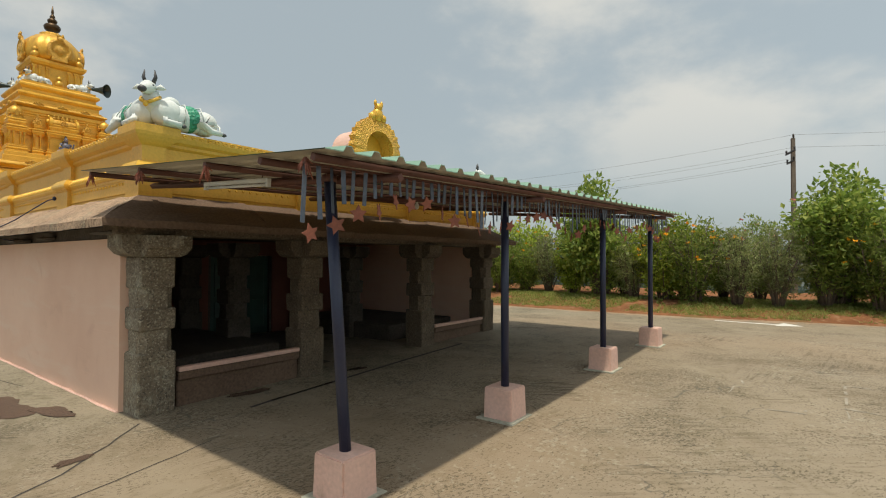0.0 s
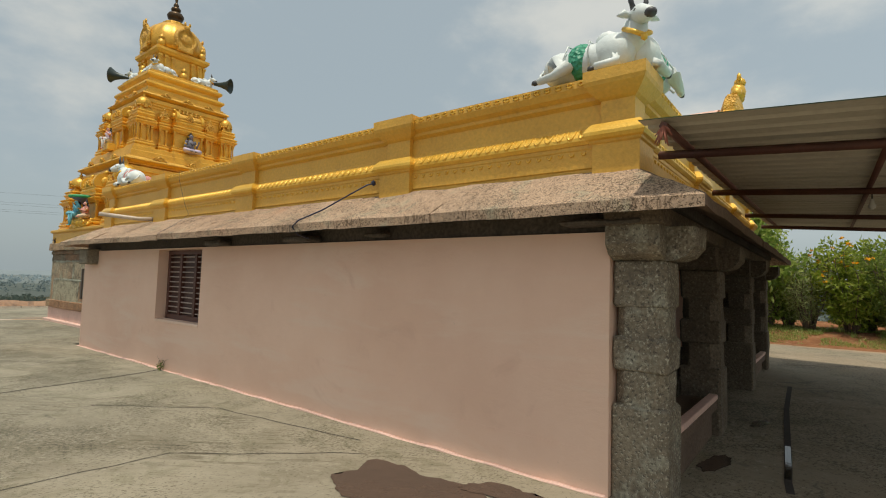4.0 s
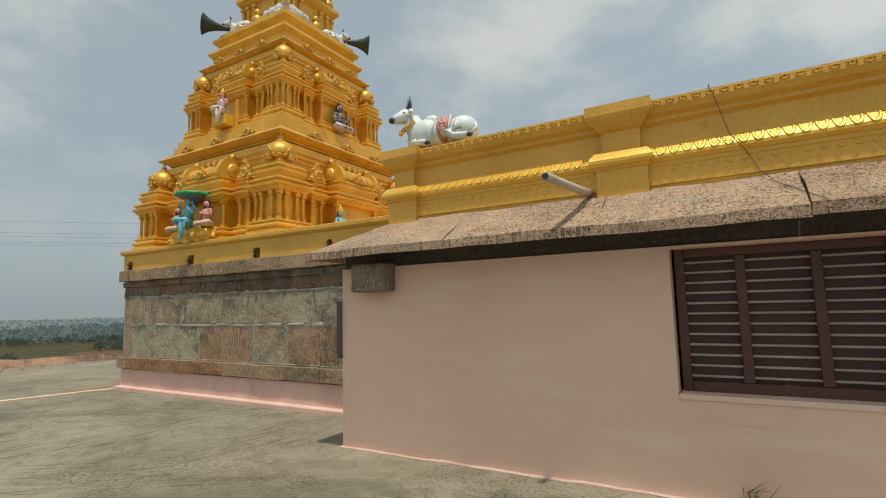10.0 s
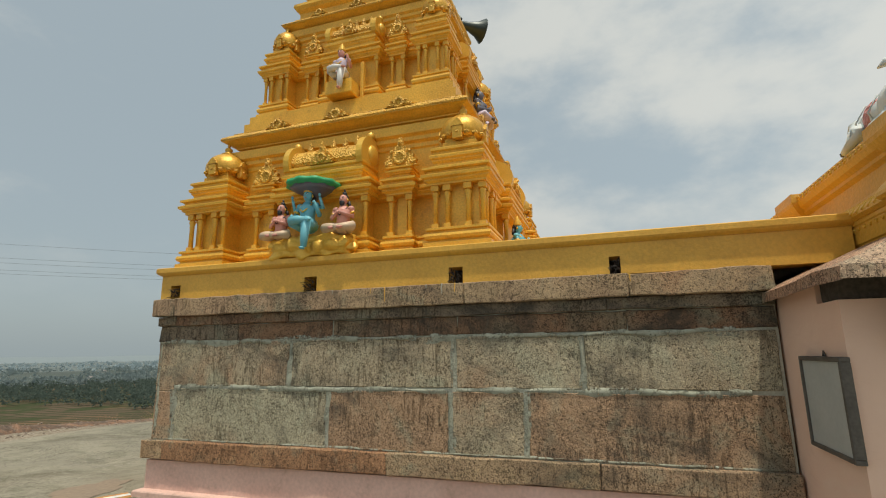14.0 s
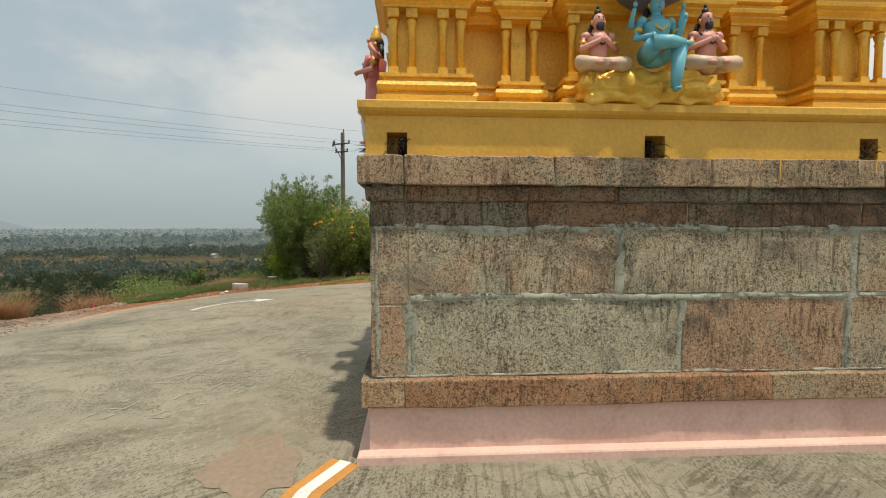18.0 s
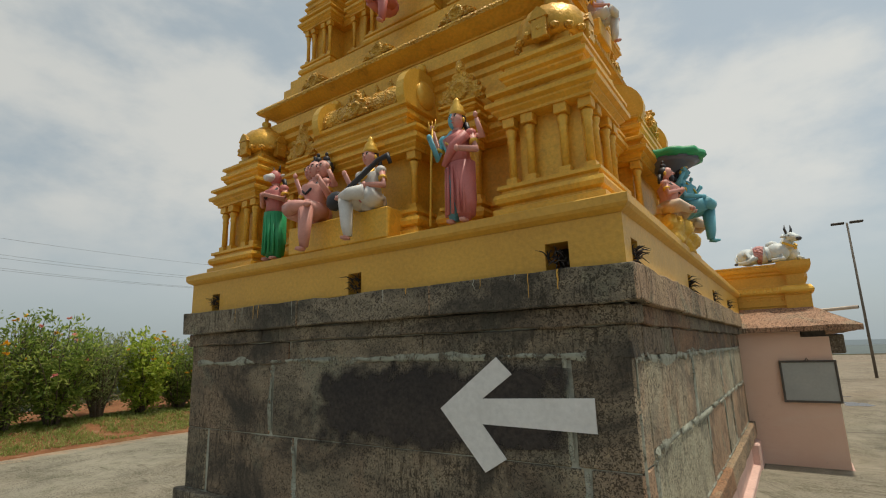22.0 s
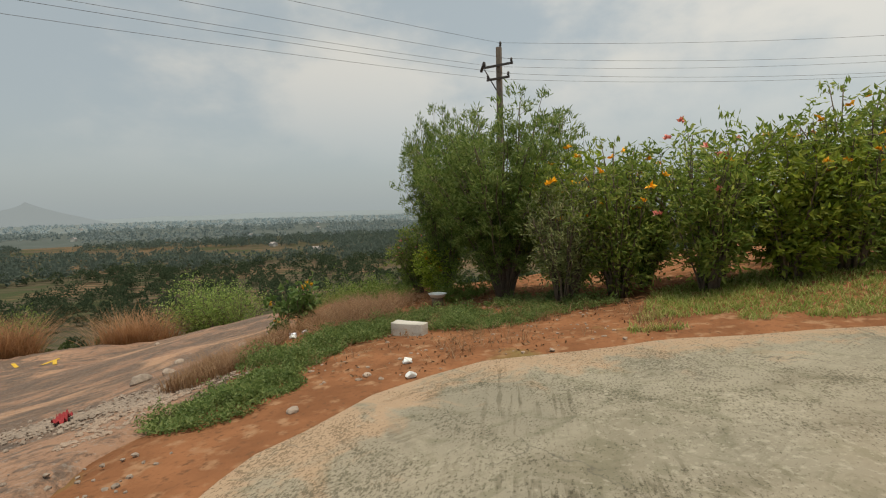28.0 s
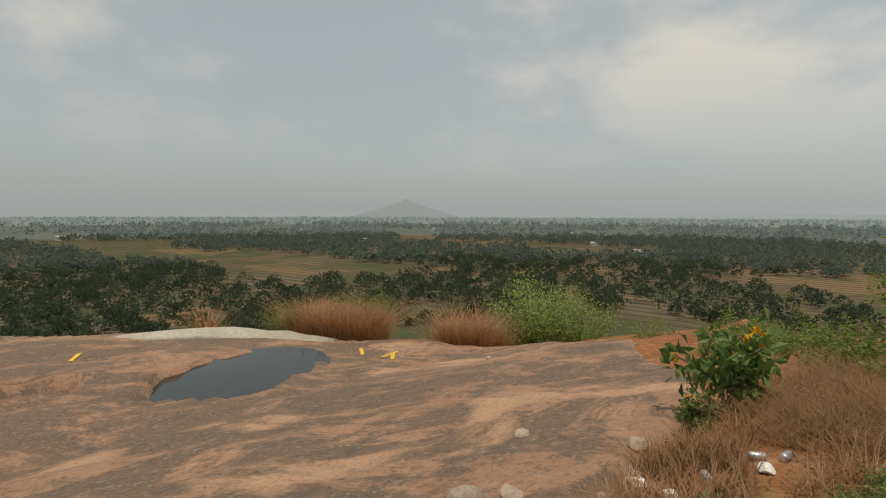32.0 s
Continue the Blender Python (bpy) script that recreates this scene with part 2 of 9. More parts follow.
def paint(name, colour, second=None, rough=0.6, metal=0.0, scale=1.2, fine=40.0, bump=0.15, depth=0.01, vary=0.0, spread=0.5, spec=0.5, stretch=(1, 1, 1), third=None, third_at=(0.56, 0.7), third_scale=5.0, specks=()):
    """A surface of two tones mixed by broad noise, with fine grain in tone and relief; third: a stain colour in patches; specks: flecks of (colour, from, to, scale, most)."""
    m, nn, ll, p = node_mat(name)
    co = nn.new("ShaderNodeTexCoord")
    mp = nn.new("ShaderNodeMapping")
    mp.inputs["Scale"].default_value = stretch
    geo = nn.new("ShaderNodeNewGeometry")
    ll.new(geo.outputs["Position"], mp.inputs["Vector"])
    big = nn.new("ShaderNodeTexNoise")
    big.inputs["Scale"].default_value, big.inputs["Detail"].default_value = scale, 5.0
    ll.new(mp.outputs[0], big.inputs["Vector"])
    small = nn.new("ShaderNodeTexNoise")
    small.inputs["Scale"].default_value, small.inputs["Detail"].default_value = fine, 4.0
    ll.new(mp.outputs[0], small.inputs["Vector"])
    ramp = nn.new("ShaderNodeMapRange")
    ramp.inputs["From Min"].default_value, ramp.inputs["From Max"].default_value = 0.5 - spread / 2.6, 0.5 + spread / 2.6
    ll.new(big.outputs["Fac"], ramp.inputs["Value"])
    mix = nn.new("ShaderNodeMix")
    mix.data_type = "RGBA"
    second = second or tuple(c * 0.8 for c in colour)
    mix.inputs["A"].default_value, mix.inputs["B"].default_value = (*colour, 1), (*second, 1)
    ll.new(ramp.outputs[0], mix.inputs["Factor"])
    tone = mix.outputs["Result"]
    if third:
        pat = nn.new("ShaderNodeTexNoise")
        pat.inputs["Scale"].default_value, pat.inputs["Detail"].default_value, pat.inputs["Roughness"].default_value = third_scale, 9.0, 0.66
        ll.new(mp.outputs[0], pat.inputs["Vector"])
        pr = nn.new("ShaderNodeMapRange")
        pr.inputs["From Min"].default_value, pr.inputs["From Max"].default_value = third_at
        ll.new(pat.outputs["Fac"], pr.inputs["Value"])
        m3 = nn.new("ShaderNodeMix")
        m3.data_type = "RGBA"
        ll.new(tone, m3.inputs["A"])
        m3.inputs["B"].default_value = (*third, 1)
        ll.new(pr.outputs[0], m3.inputs["Factor"])
        tone = m3.outputs["Result"]
    for colour_s, lo, hi, scale_s, most in specks:
        fl = nn.new("ShaderNodeTexNoise")
        fl.inputs["Scale"].default_value, fl.inputs["Detail"].default_value, fl.inputs["Roughness"].default_value = scale_s, 6.0 if scale_s < 12 else 3.0, 0.62
        ll.new(mp.outputs[0], fl.inputs["Vector"])
        fr = nn.new("ShaderNodeMapRange")
        fr.inputs["From Min"].default_value, fr.inputs["From Max"].default_value, fr.inputs["To Max"].default_value = lo, hi, most
        ll.new(fl.outputs["Fac"], fr.inputs["Value"])
        ms = nn.new("ShaderNodeMix")
        ms.data_type = "RGBA"
        ll.new(tone, ms.inputs["A"])
        ms.inputs["B"].default_value = (*colour_s, 1)
        ll.new(fr.outputs[0], ms.inputs["Factor"])
        tone = ms.outputs["Result"]
    grain = nn.new("ShaderNodeHueSaturation")
    gr = nn.new("ShaderNodeMapRange")
    gr.inputs["From Min"].default_value, gr.inputs["From Max"].default_value = 0.25, 0.75
    gr.inputs["To Min"].default_value, gr.inputs["To Max"].default_value = 1 - bump, 1 + bump
    ll.new(small.outputs["Fac"], gr.inputs["Value"])
    ll.new(tone, grain.inputs["Color"])
    value = gr.outputs[0]
    if vary:
        info = nn.new("ShaderNodeObjectInfo")
        vr = nn.new("ShaderNodeMapRange")
        vr.inputs["To Min"].default_value, vr.inputs["To Max"].default_value = 1 - vary, 1 + vary
        ll.new(info.outputs["Random"], vr.inputs["Value"])
        mul = nn.new("ShaderNodeMath")
        mul.operation = "MULTIPLY"
        ll.new(value, mul.inputs[0])
        ll.new(vr.outputs[0], mul.inputs[1])
        value = mul.outputs[0]
    ll.new(value, grain.inputs["Value"])
    ll.new(grain.outputs[0], p.inputs["Base Color"])
    p.inputs["Roughness"].default_value, p.inputs["Metallic"].default_value = rough, metal
    p.inputs["Specular IOR Level"].default_value = spec
    bp = nn.new("ShaderNodeBump")
    bp.inputs["Strength"].default_value, bp.inputs["Distance"].default_value = 0.6, depth
    ll.new(small.outputs["Fac"], bp.inputs["Height"])
    ll.new(bp.outputs[0], p.inputs["Normal"])
    return m


M_PINK = paint("pink_limewash", (0.80, 0.58, 0.46), (0.75, 0.53, 0.41), rough=0.85, scale=0.9, fine=25, bump=0.05, depth=0.003)
M_PLINTH = paint("pink_plinth_paint", (0.72, 0.485, 0.408), (0.64, 0.415, 0.345), rough=0.85, scale=2.0, fine=30, bump=0.1, depth=0.006, third=(0.50, 0.33, 0.26), third_at=(0.58, 0.74), third_scale=4.0)
M_OCHRE = paint("ochre_paint", (0.74, 0.42, 0.065), (0.63, 0.345, 0.05), rough=0.48, scale=1.8, fine=34, bump=0.1, depth=0.007, third=(0.46, 0.245, 0.045), third_at=(0.62, 0.8), third_scale=3.0)
M_GOLD = paint("gold_paint", (0.86, 0.49, 0.062), (0.70, 0.375, 0.045), rough=0.4, metal=0.15, scale=3.0, fine=42, bump=0.14, depth=0.008, third=(0.40, 0.20, 0.035), third_at=(0.6, 0.8), third_scale=6.0)
M_GILT = paint("bright_gilt", (0.84, 0.51, 0.085), (0.72, 0.41, 0.05), rough=0.38, metal=0.3, scale=4, fine=50, bump=0.08, depth=0.006)
M_MORTAR = paint("lime_mortar", (0.46, 0.46, 0.38), (0.34, 0.34, 0.275), rough=0.9, scale=3, fine=40, bump=0.2, depth=0.01)
M_PILLAR = paint("pillar_stone", (0.25, 0.21, 0.15), (0.155, 0.125, 0.09), rough=0.88, scale=3, fine=38, bump=0.4, depth=0.025, third=(0.27, 0.25, 0.19), third_at=(0.52, 0.62), third_scale=5, specks=(((0.50, 0.47, 0.37), 0.57, 0.64, 46.0, 0.6), ((0.05, 0.042, 0.034), 0.55, 0.65, 45.0, 0.7)))
M_BLUE = paint("blue_enamel", (0.02, 0.03, 0.07), (0.015, 0.02, 0.05), rough=0.35, scale=3, fine=60, bump=0.1, depth=0.001)
M_RUST = paint("rust_red_paint", (0.13, 0.05, 0.035), (0.09, 0.035, 0.025), rough=0.6, scale=4, fine=60, bump=0.2, depth=0.002)
M_SHEET = paint("roof_sheet", (0.52, 0.49, 0.41), (0.43, 0.40, 0.33), rough=0.5, scale=1.0, fine=30, bump=0.08, depth=0.001)
M_DARKWOOD = paint("brown_window_paint", (0.11, 0.04, 0.028), (0.08, 0.03, 0.02), rough=0.5, scale=4, fine=60, bump=0.15, depth=0.002)
M_WHITE = paint("white_enamel", (0.72, 0.74, 0.72), (0.62, 0.66, 0.66), rough=0.45, scale=3, fine=40, bump=0.05, depth=0.003)
M_DARK = paint("dark_inside", (0.05, 0.04, 0.035), rough=0.9, scale=3, fine=30)
M_HORN = paint("speaker_green", (0.035, 0.055, 0.055), (0.025, 0.04, 0.04), rough=0.4, metal=0.2, scale=6, fine=50, bump=0.1, depth=0.001)

# ---- ground, yard, road ----
def smooth(a, b, v):
    k = min(1.0, max(0.0, (v - a) / (b - a)))
    return k * k * (3 - 2 * k)


def yard_z(x, y):
    """The yard swells a little before the hall and falls gently towards the north-east corner."""
    d = (x - 8.5) * 0.6 + (y - 21.5) * 0.8
    rise = 0.022 * min(max(x - 0.3, 0.0), 7.5) * (1 - smooth(8.5, 13.0, x)) * smooth(-16.0, -9.0, y) * (1 - smooth(0.5, 6.0, y))
    return rise - 0.09 * (d + math.sqrt(d * d + 0.6)) / 2 * smooth(10.0, 16.0, y)


YARD = [(-24, -40), (16.5, -40), (16.2, -22), (14.9, -9), (13.8, -3), (13.6, 2), (13.8, 9), (13.7, 14.5), (13.55, 18), (13.65, 20.2), (13.4, 22.1),
        (12.5, 23.2), (11.3, 23.9), (9.5, 24.2), (4.5, 23.7), (0, 23.4), (-6, 22), (-13, 19), (-20, 10), (-24, -8)]


def yard_edge(x, y):
    """Metres out of the yard's outline; negative inside."""
    best, inside, n = 1e9, False, len(YARD)
    for i in range(n):
        (ax, ay), (bx, by) = YARD[i], YARD[(i + 1) % n]
        dx, dy = bx - ax, by - ay
        t = max(0.0, min(1.0, ((x - ax) * dx + (y - ay) * dy) / (dx * dx + dy * dy)))
        best = min(best, math.hypot(x - ax - t * dx, y - ay - t * dy))
        if (ay > y) != (by > y) and x < (bx - ax) * (y - ay) / (by - ay) + ax:
            inside = not inside
    return -best if inside else best


def rock_plane(x, y):
    return -0.72 - 0.07 * (x - 13) - 0.20 * (min(y, 33.0) - 26) - 0.02 * max(0.0, y - 33.0)


def ground_z(x, y):
    """The height of the open ground: a hilltop with a bank on the east, bare rock that dips to the north-east, and the plain below."""
    d = yard_edge(x, y)
    base = yard_z(x, y)
    if d < 0:
        return base - 0.08 * smooth(0.0, 0.25, -d)
    north = smooth(24.0, 26.0, y - 0.1 * (x - 13)) * smooth(-40, 0, x + 25)
    bank = 0.34 * smooth(0.2, 2.4, d) * smooth(-30, -10, x) * (1 - smooth(15, 21, y))
    top = (base + bank) * (1 - north) + min(base, rock_plane(x, y)) * north
    far = 13.0 if north > 0.5 else 7.5
    fall = smooth(far, far + 75, d)
    low = -27.0 + 1.6 * noise.noise((x * 0.006, y * 0.006, 0.3))
    z = top * (1 - fall) + low * fall
    return z + 0.05 * smooth(0.3, 2, d) * noise.noise((x * 0.7, y * 0.7, 4.0))


def ground_material(name, near):
    """Soil and worn grass on the hill, fields and scrub on the plain."""
    m, nn, ll, p = node_mat(name)
    geo = nn.new("ShaderNodeNewGeometry")

    def tex(scale, detail=6.0):
        t = nn.new("ShaderNodeTexNoise")
        t.inputs["Scale"].default_value, t.inputs["Detail"].default_value = scale, detail
        ll.new(geo.outputs["Position"], t.inputs["Vector"])
        return t.outputs["Fac"]

    def ramp(value, a, b):
        r = nn.new("ShaderNodeMapRange")
        r.inputs["From Min"].default_value, r.inputs["From Max"].default_value = a, b
        ll.new(value, r.inputs["Value"])
        return r.outputs[0]

    def mix(a, b, fac):
        x = nn.new("ShaderNodeMix")
        x.data_type = "RGBA"
        for key, c in (("A", a), ("B", b)):
            if isinstance(c, tuple):
                x.inputs[key].default_value = (*c, 1)
            else:
                ll.new(c, x.inputs[key])
        ll.new(fac, x.inputs["Factor"])
        return x.outputs["Result"]

    if near:
        tone = mix((0.265, 0.122, 0.062), (0.19, 0.087, 0.045), ramp(tex(1.3, 8.0), 0.4, 0.6))
        tone = mix(tone, (0.31, 0.18, 0.105), ramp(tex(5.0, 8.0), 0.54, 0.68))
        tone = mix(tone, (0.19, 0.135, 0.06), ramp(tex(0.8), 0.6, 0.72))
        tone = mix(tone, (0.15, 0.075, 0.042), ramp(tex(16.0, 9.0), 0.56, 0.70))
        side = nn.new("ShaderNodeSeparateXYZ")
        ll.new(geo.outputs["Position"], side.inputs[0])
        gravel = mix((0.30, 0.255, 0.20), (0.19, 0.155, 0.115), ramp(tex(14.0, 8.0), 0.4, 0.6))
        gravel = mix(gravel, (0.42, 0.375, 0.31), ramp(tex(30.0), 0.56, 0.66))
        tone = mix(tone, gravel, ramp(side.outputs["X"], 10.5, 8.0))
        height = tex(11.0)
        depth = 0.04
    else:
        vor = nn.new("ShaderNodeTexVoronoi")
        vor.inputs["Scale"].default_value = 0.016
        ll.new(geo.outputs["Position"], vor.inputs["Vector"])
        sep = nn.new("ShaderNodeSeparateColor")
        ll.new(vor.outputs["Color"], sep.inputs[0])
        tone = mix((0.088, 0.075, 0.052), (0.115, 0.088, 0.064), ramp(sep.outputs[0], 0.35, 0.6))
        tone = mix(tone, (0.055, 0.068, 0.036), ramp(tex(0.05), 0.48, 0.6))
        tone = mix(tone, (0.155, 0.105, 0.068), ramp(tex(0.02), 0.56, 0.62))
        # ploughed terraces: thin darker banks that follow the slope
        rows = nn.new("ShaderNodeTexWave")
        rows.inputs["Scale"].default_value = 0.045
        rows.inputs["Distortion"].default_value = 5.0
        rows.inputs["Detail Scale"].default_value = 0.4
        ll.new(geo.outputs["Position"], rows.inputs["Vector"])
        tone = mix(tone, (0.06, 0.062, 0.036), ramp(rows.outputs["Fac"], 0.72, 0.86))
        height = tex(0.5)
        depth = 0.4
    ll.new(tone, p.inputs["Base Color"])
    p.inputs["Roughness"].default_value = 0.95
    p.inputs["Specular IOR Level"].default_value = 0.0
    bp = nn.new("ShaderNodeBump")
    bp.inputs["Distance"].default_value = depth
    ll.new(height, bp.inputs["Height"])
    ll.new(bp.outputs[0], p.inputs["Normal"])
    return m


M_EARTH = ground_material("red_earth", True)
M_PLAIN = ground_material("plain", False)
# outer rings of the plain: haze painted as paler, bluer base colours
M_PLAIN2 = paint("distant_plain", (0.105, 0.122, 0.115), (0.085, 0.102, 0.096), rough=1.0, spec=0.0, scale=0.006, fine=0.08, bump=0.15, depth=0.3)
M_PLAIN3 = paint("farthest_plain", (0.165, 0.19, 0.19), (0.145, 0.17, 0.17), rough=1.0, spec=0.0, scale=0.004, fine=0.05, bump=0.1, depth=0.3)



class Nodes:
    """A short way to wire a material's nodes on world positions."""

    def __init__(self, name):
        self.m, self.nn, self.ll, self.p = node_mat(name)
        self.pos = self.nn.new("ShaderNodeNewGeometry").outputs["Position"]

    def put(self, socket, v):
        if isinstance(v, tuple):
            socket.default_value = (*v, 1) if len(v) == 3 and socket.type == "RGBA" else v
        elif isinstance(v, (int, float)):
            socket.default_value = v
        else:
            self.ll.new(v, socket)

    def mapped(self, scale=(1, 1, 1), turn=0.0):
        q = self.nn.new("ShaderNodeMapping")
        q.inputs["Rotation"].default_value, q.inputs["Scale"].default_value = (0, 0, turn), scale
        # turn first, then stretch
        if turn and scale != (1, 1, 1):
            r = self.nn.new("ShaderNodeMapping")
            r.inputs["Rotation"].default_value = (0, 0, turn)
            self.ll.new(self.pos, r.inputs["Vector"])
            q.inputs["Rotation"].default_value = (0, 0, 0)
            self.ll.new(r.outputs[0], q.inputs["Vector"])
        else:
            self.ll.new(self.pos, q.inputs["Vector"])
        return q.outputs[0]

    def noise(self, scale, detail=6.0, rough=0.5, distort=0.0, at=None):
        t = self.nn.new("ShaderNodeTexNoise")
        for k, v in (("Scale", scale), ("Detail", detail), ("Roughness", rough), ("Distortion", distort)):
            t.inputs[k].default_value = v
        self.ll.new(at if at is not None else self.pos, t.inputs["Vector"])
        return t.outputs["Fac"]

    def ramp(self, v, a, b, lo=0.0, hi=1.0):
        r = self.nn.new("ShaderNodeMapRange")
        for k, x in (("From Min", a), ("From Max", b), ("To Min", lo), ("To Max", hi)):
            r.inputs[k].default_value = x
        self.ll.new(v, r.inputs["Value"])
        return r.outputs[0]

    def math(self, op, a, b):
        q = self.nn.new("ShaderNodeMath")
        q.operation = op
        self.put(q.inputs[0], a)
        self.put(q.inputs[1], b)
        return q.outputs[0]

    def mix(self, a, b, fac, blend="MIX"):
        q = self.nn.new("ShaderNodeMix")
        q.data_type, q.blend_type = "RGBA", blend
        self.put(q.inputs["A"], a)
        self.put(q.inputs["B"], b)
        self.put(q.inputs["Factor"], fac)
        return q.outputs["Result"]

    def bump(self, height, strength, distance, under=None):
        b = self.nn.new("ShaderNodeBump")
        b.inputs["Strength"].default_value, b.inputs["Distance"].default_value = strength, distance
        self.ll.new(height, b.inputs["Height"])
        if under is not None:
            self.ll.new(under, b.inputs["Normal"])
        return b.outputs[0]

    def done(self, colour, normal, rough):
        self.ll.new(colour, self.p.inputs["Base Color"])
        self.ll.new(normal, self.p.inputs["Normal"])
        self.put(self.p.inputs["Roughness"], rough)
        return self.m


def concrete_material():
    """Broom-finished concrete: grooves in swathes, worn cement skin, dark stains, hair cracks, red dust along the verge."""
    k = Nodes("yard_concrete")
    tone = k.mix((0.335, 0.302, 0.232), (0.25, 0.228, 0.175), k.ramp(k.noise(0.55, 9, 0.62), 0.36, 0.64))
    tone = k.mix(tone, (0.37, 0.335, 0.26), k.ramp(k.noise(1.3, 9, 0.68, 0.6), 0.56, 0.70, 0, 0.6))
    # weathered stains, widest on the west side
    xyz = k.nn.new("ShaderNodeSeparateXYZ")
    k.ll.new(k.pos, xyz.inputs[0])
    west = k.ramp(xyz.outputs["X"], 3.0, -3.0, -0.055, 0.05)
    stain = k.math("ADD", k.noise(0.42, 10, 0.66, 0.9, k.mapped((1.5, 0.7, 1), -0.4)), west)
    tone = k.mix(tone, (0.52, 0.51, 0.46), k.ramp(stain, 0.49, 0.64, 0, 0.8), "MULTIPLY")
    tone = k.mix(tone, (0.72, 0.74, 0.68), k.ramp(k.noise(2.3, 10, 0.7, 1.2), 0.50, 0.60, 0, 0.85), "MULTIPLY")
    # red dust on the southern forecourt and along the verge
    south = k.ramp(xyz.outputs["Y"], 6.0, -4.0, 0.0, 0.42)
    dust = k.math("ADD", k.ramp(k.noise(0.16, 4), 0.5, 0.66, 0, 0.3), south)
    tone = k.mix(tone, (0.315, 0.225, 0.148), dust)
    rim = k.nn.new("ShaderNodeAttribute")
    rim.attribute_name = "verge"
    spill = k.math("ADD", rim.outputs["Fac"], k.ramp(k.noise(2.0, 8, 0.65, 0.8), 0.3, 0.7, -0.45, 0.45))
    tone = k.mix(tone, (0.42, 0.285, 0.185), k.ramp(spill, 0.50, 0.85, 0, 0.8))
    # grooves of the broom: long across the walk by the shrine, turned in other bays
    swathe = k.noise(0.28, 3, 0.5, 0.4)
    g1 = k.math("MULTIPLY", k.noise(1.0, 5, 0.6, 0.3, k.mapped((1.6, 17.0, 1), 0.12)), k.ramp(swathe, 0.47, 0.53))
    g2 = k.math("MULTIPLY", k.noise(1.0, 5, 0.6, 0.3, k.mapped((1.9, 18.0, 1), 0.95)), k.ramp(swathe, 0.53, 0.47))
    groove = k.math("ADD", g1, g2)
    beside = k.math("MULTIPLY", k.ramp(xyz.outputs["X"], 2.2, 0.8), k.ramp(xyz.outputs["Y"], 9.5, 12.0))
    worn = k.math("MULTIPLY", k.ramp(k.noise(1.1, 7, 0.65, 0.7), 0.45, 0.62), k.ramp(k.noise(0.33, 5, 0.6, 0.5, k.mapped((1, 1, 1), 0.7)), 0.47, 0.58, 0.12, 1.0))
    worn = k.math("MAXIMUM", worn, k.math("MULTIPLY", beside, k.ramp(k.noise(0.9, 6, 0.6), 0.38, 0.56, 0.15, 0.9)))
    # rutted bay at the road's bend
    bend = k.math("MULTIPLY", k.math("MULTIPLY", k.ramp(xyz.outputs["Y"], 21.3, 22.6), k.ramp(xyz.outputs["X"], 11.2, 9.2)), k.ramp(xyz.outputs["X"], 4.5, 6.5))
    worn = k.math("MAXIMUM", worn, k.math("MULTIPLY", bend, k.ramp(k.noise(1.3, 6, 0.6), 0.36, 0.58, 0.2, 1.0)))
    cut = k.math("MULTIPLY", k.ramp(groove, 0.51, 0.58), worn)
    tone = k.mix(tone, (0.42, 0.40, 0.34), k.math("MULTIPLY", cut, 0.8), "MULTIPLY")
    # skin worn off in small flecks
    fleck = k.math("ADD", k.noise(46.0, 7, 0.74, 0.0, k.mapped((0.6, 1.0, 1), 0.3)), k.ramp(k.noise(0.8, 8, 0.62, 0.8), 0.36, 0.64, -0.06, 0.065))
    spots = k.ramp(fleck, 0.535, 0.60, 0, 0.85)
    tone = k.mix(tone, (0.34, 0.33, 0.28), spots, "MULTIPLY")
    pale = k.math("ADD", k.noise(17.0, 6, 0.7), k.ramp(k.noise(0.6, 6, 0.6), 0.4, 0.65, -0.08, 0.03))
    tone = k.mix(tone, (0.44, 0.405, 0.325), k.ramp(pale, 0.55, 0.64, 0, 0.5))
    tone = k.mix(tone, (0.9, 0.9, 0.88), 1.0, "MULTIPLY")
    # hair cracks
    vor = k.nn.new("ShaderNodeTexVoronoi")
    vor.feature = "DISTANCE_TO_EDGE"
    vor.inputs["Scale"].default_value = 0.8
    warp = k.nn.new("ShaderNodeVectorMath")
    warp.operation = "MULTIPLY_ADD"
    wob = k.nn.new("ShaderNodeTexNoise")
    wob.inputs["Scale"].default_value, wob.inputs["Detail"].default_value = 2.2, 6.0
    k.ll.new(k.pos, wob.inputs["Vector"])
    k.ll.new(wob.outputs["Color"], warp.inputs[0])
    warp.inputs[1].default_value = (0.9, 0.9, 0.0)
    k.ll.new(k.pos, warp.inputs[2])
    k.ll.new(warp.outputs[0], vor.inputs["Vector"])
    crack = k.math("MULTIPLY", k.ramp(vor.outputs["Distance"], 0.010, 0.002), k.ramp(k.noise(0.5, 5), 0.52, 0.60, 0, 0.75))
    tone = k.mix(tone, (0.10, 0.09, 0.07), crack)
    nrm = k.bump(k.noise(60.0, 5, 0.65), 0.5, 0.006)
    nrm = k.bump(groove, 0.45, 0.012, nrm)
    nrm = k.bump(spots, -0.4, 0.004, nrm)
    return k.done(tone, nrm, k.ramp(k.noise(4.0), 0.3, 0.7, 0.82, 0.97))


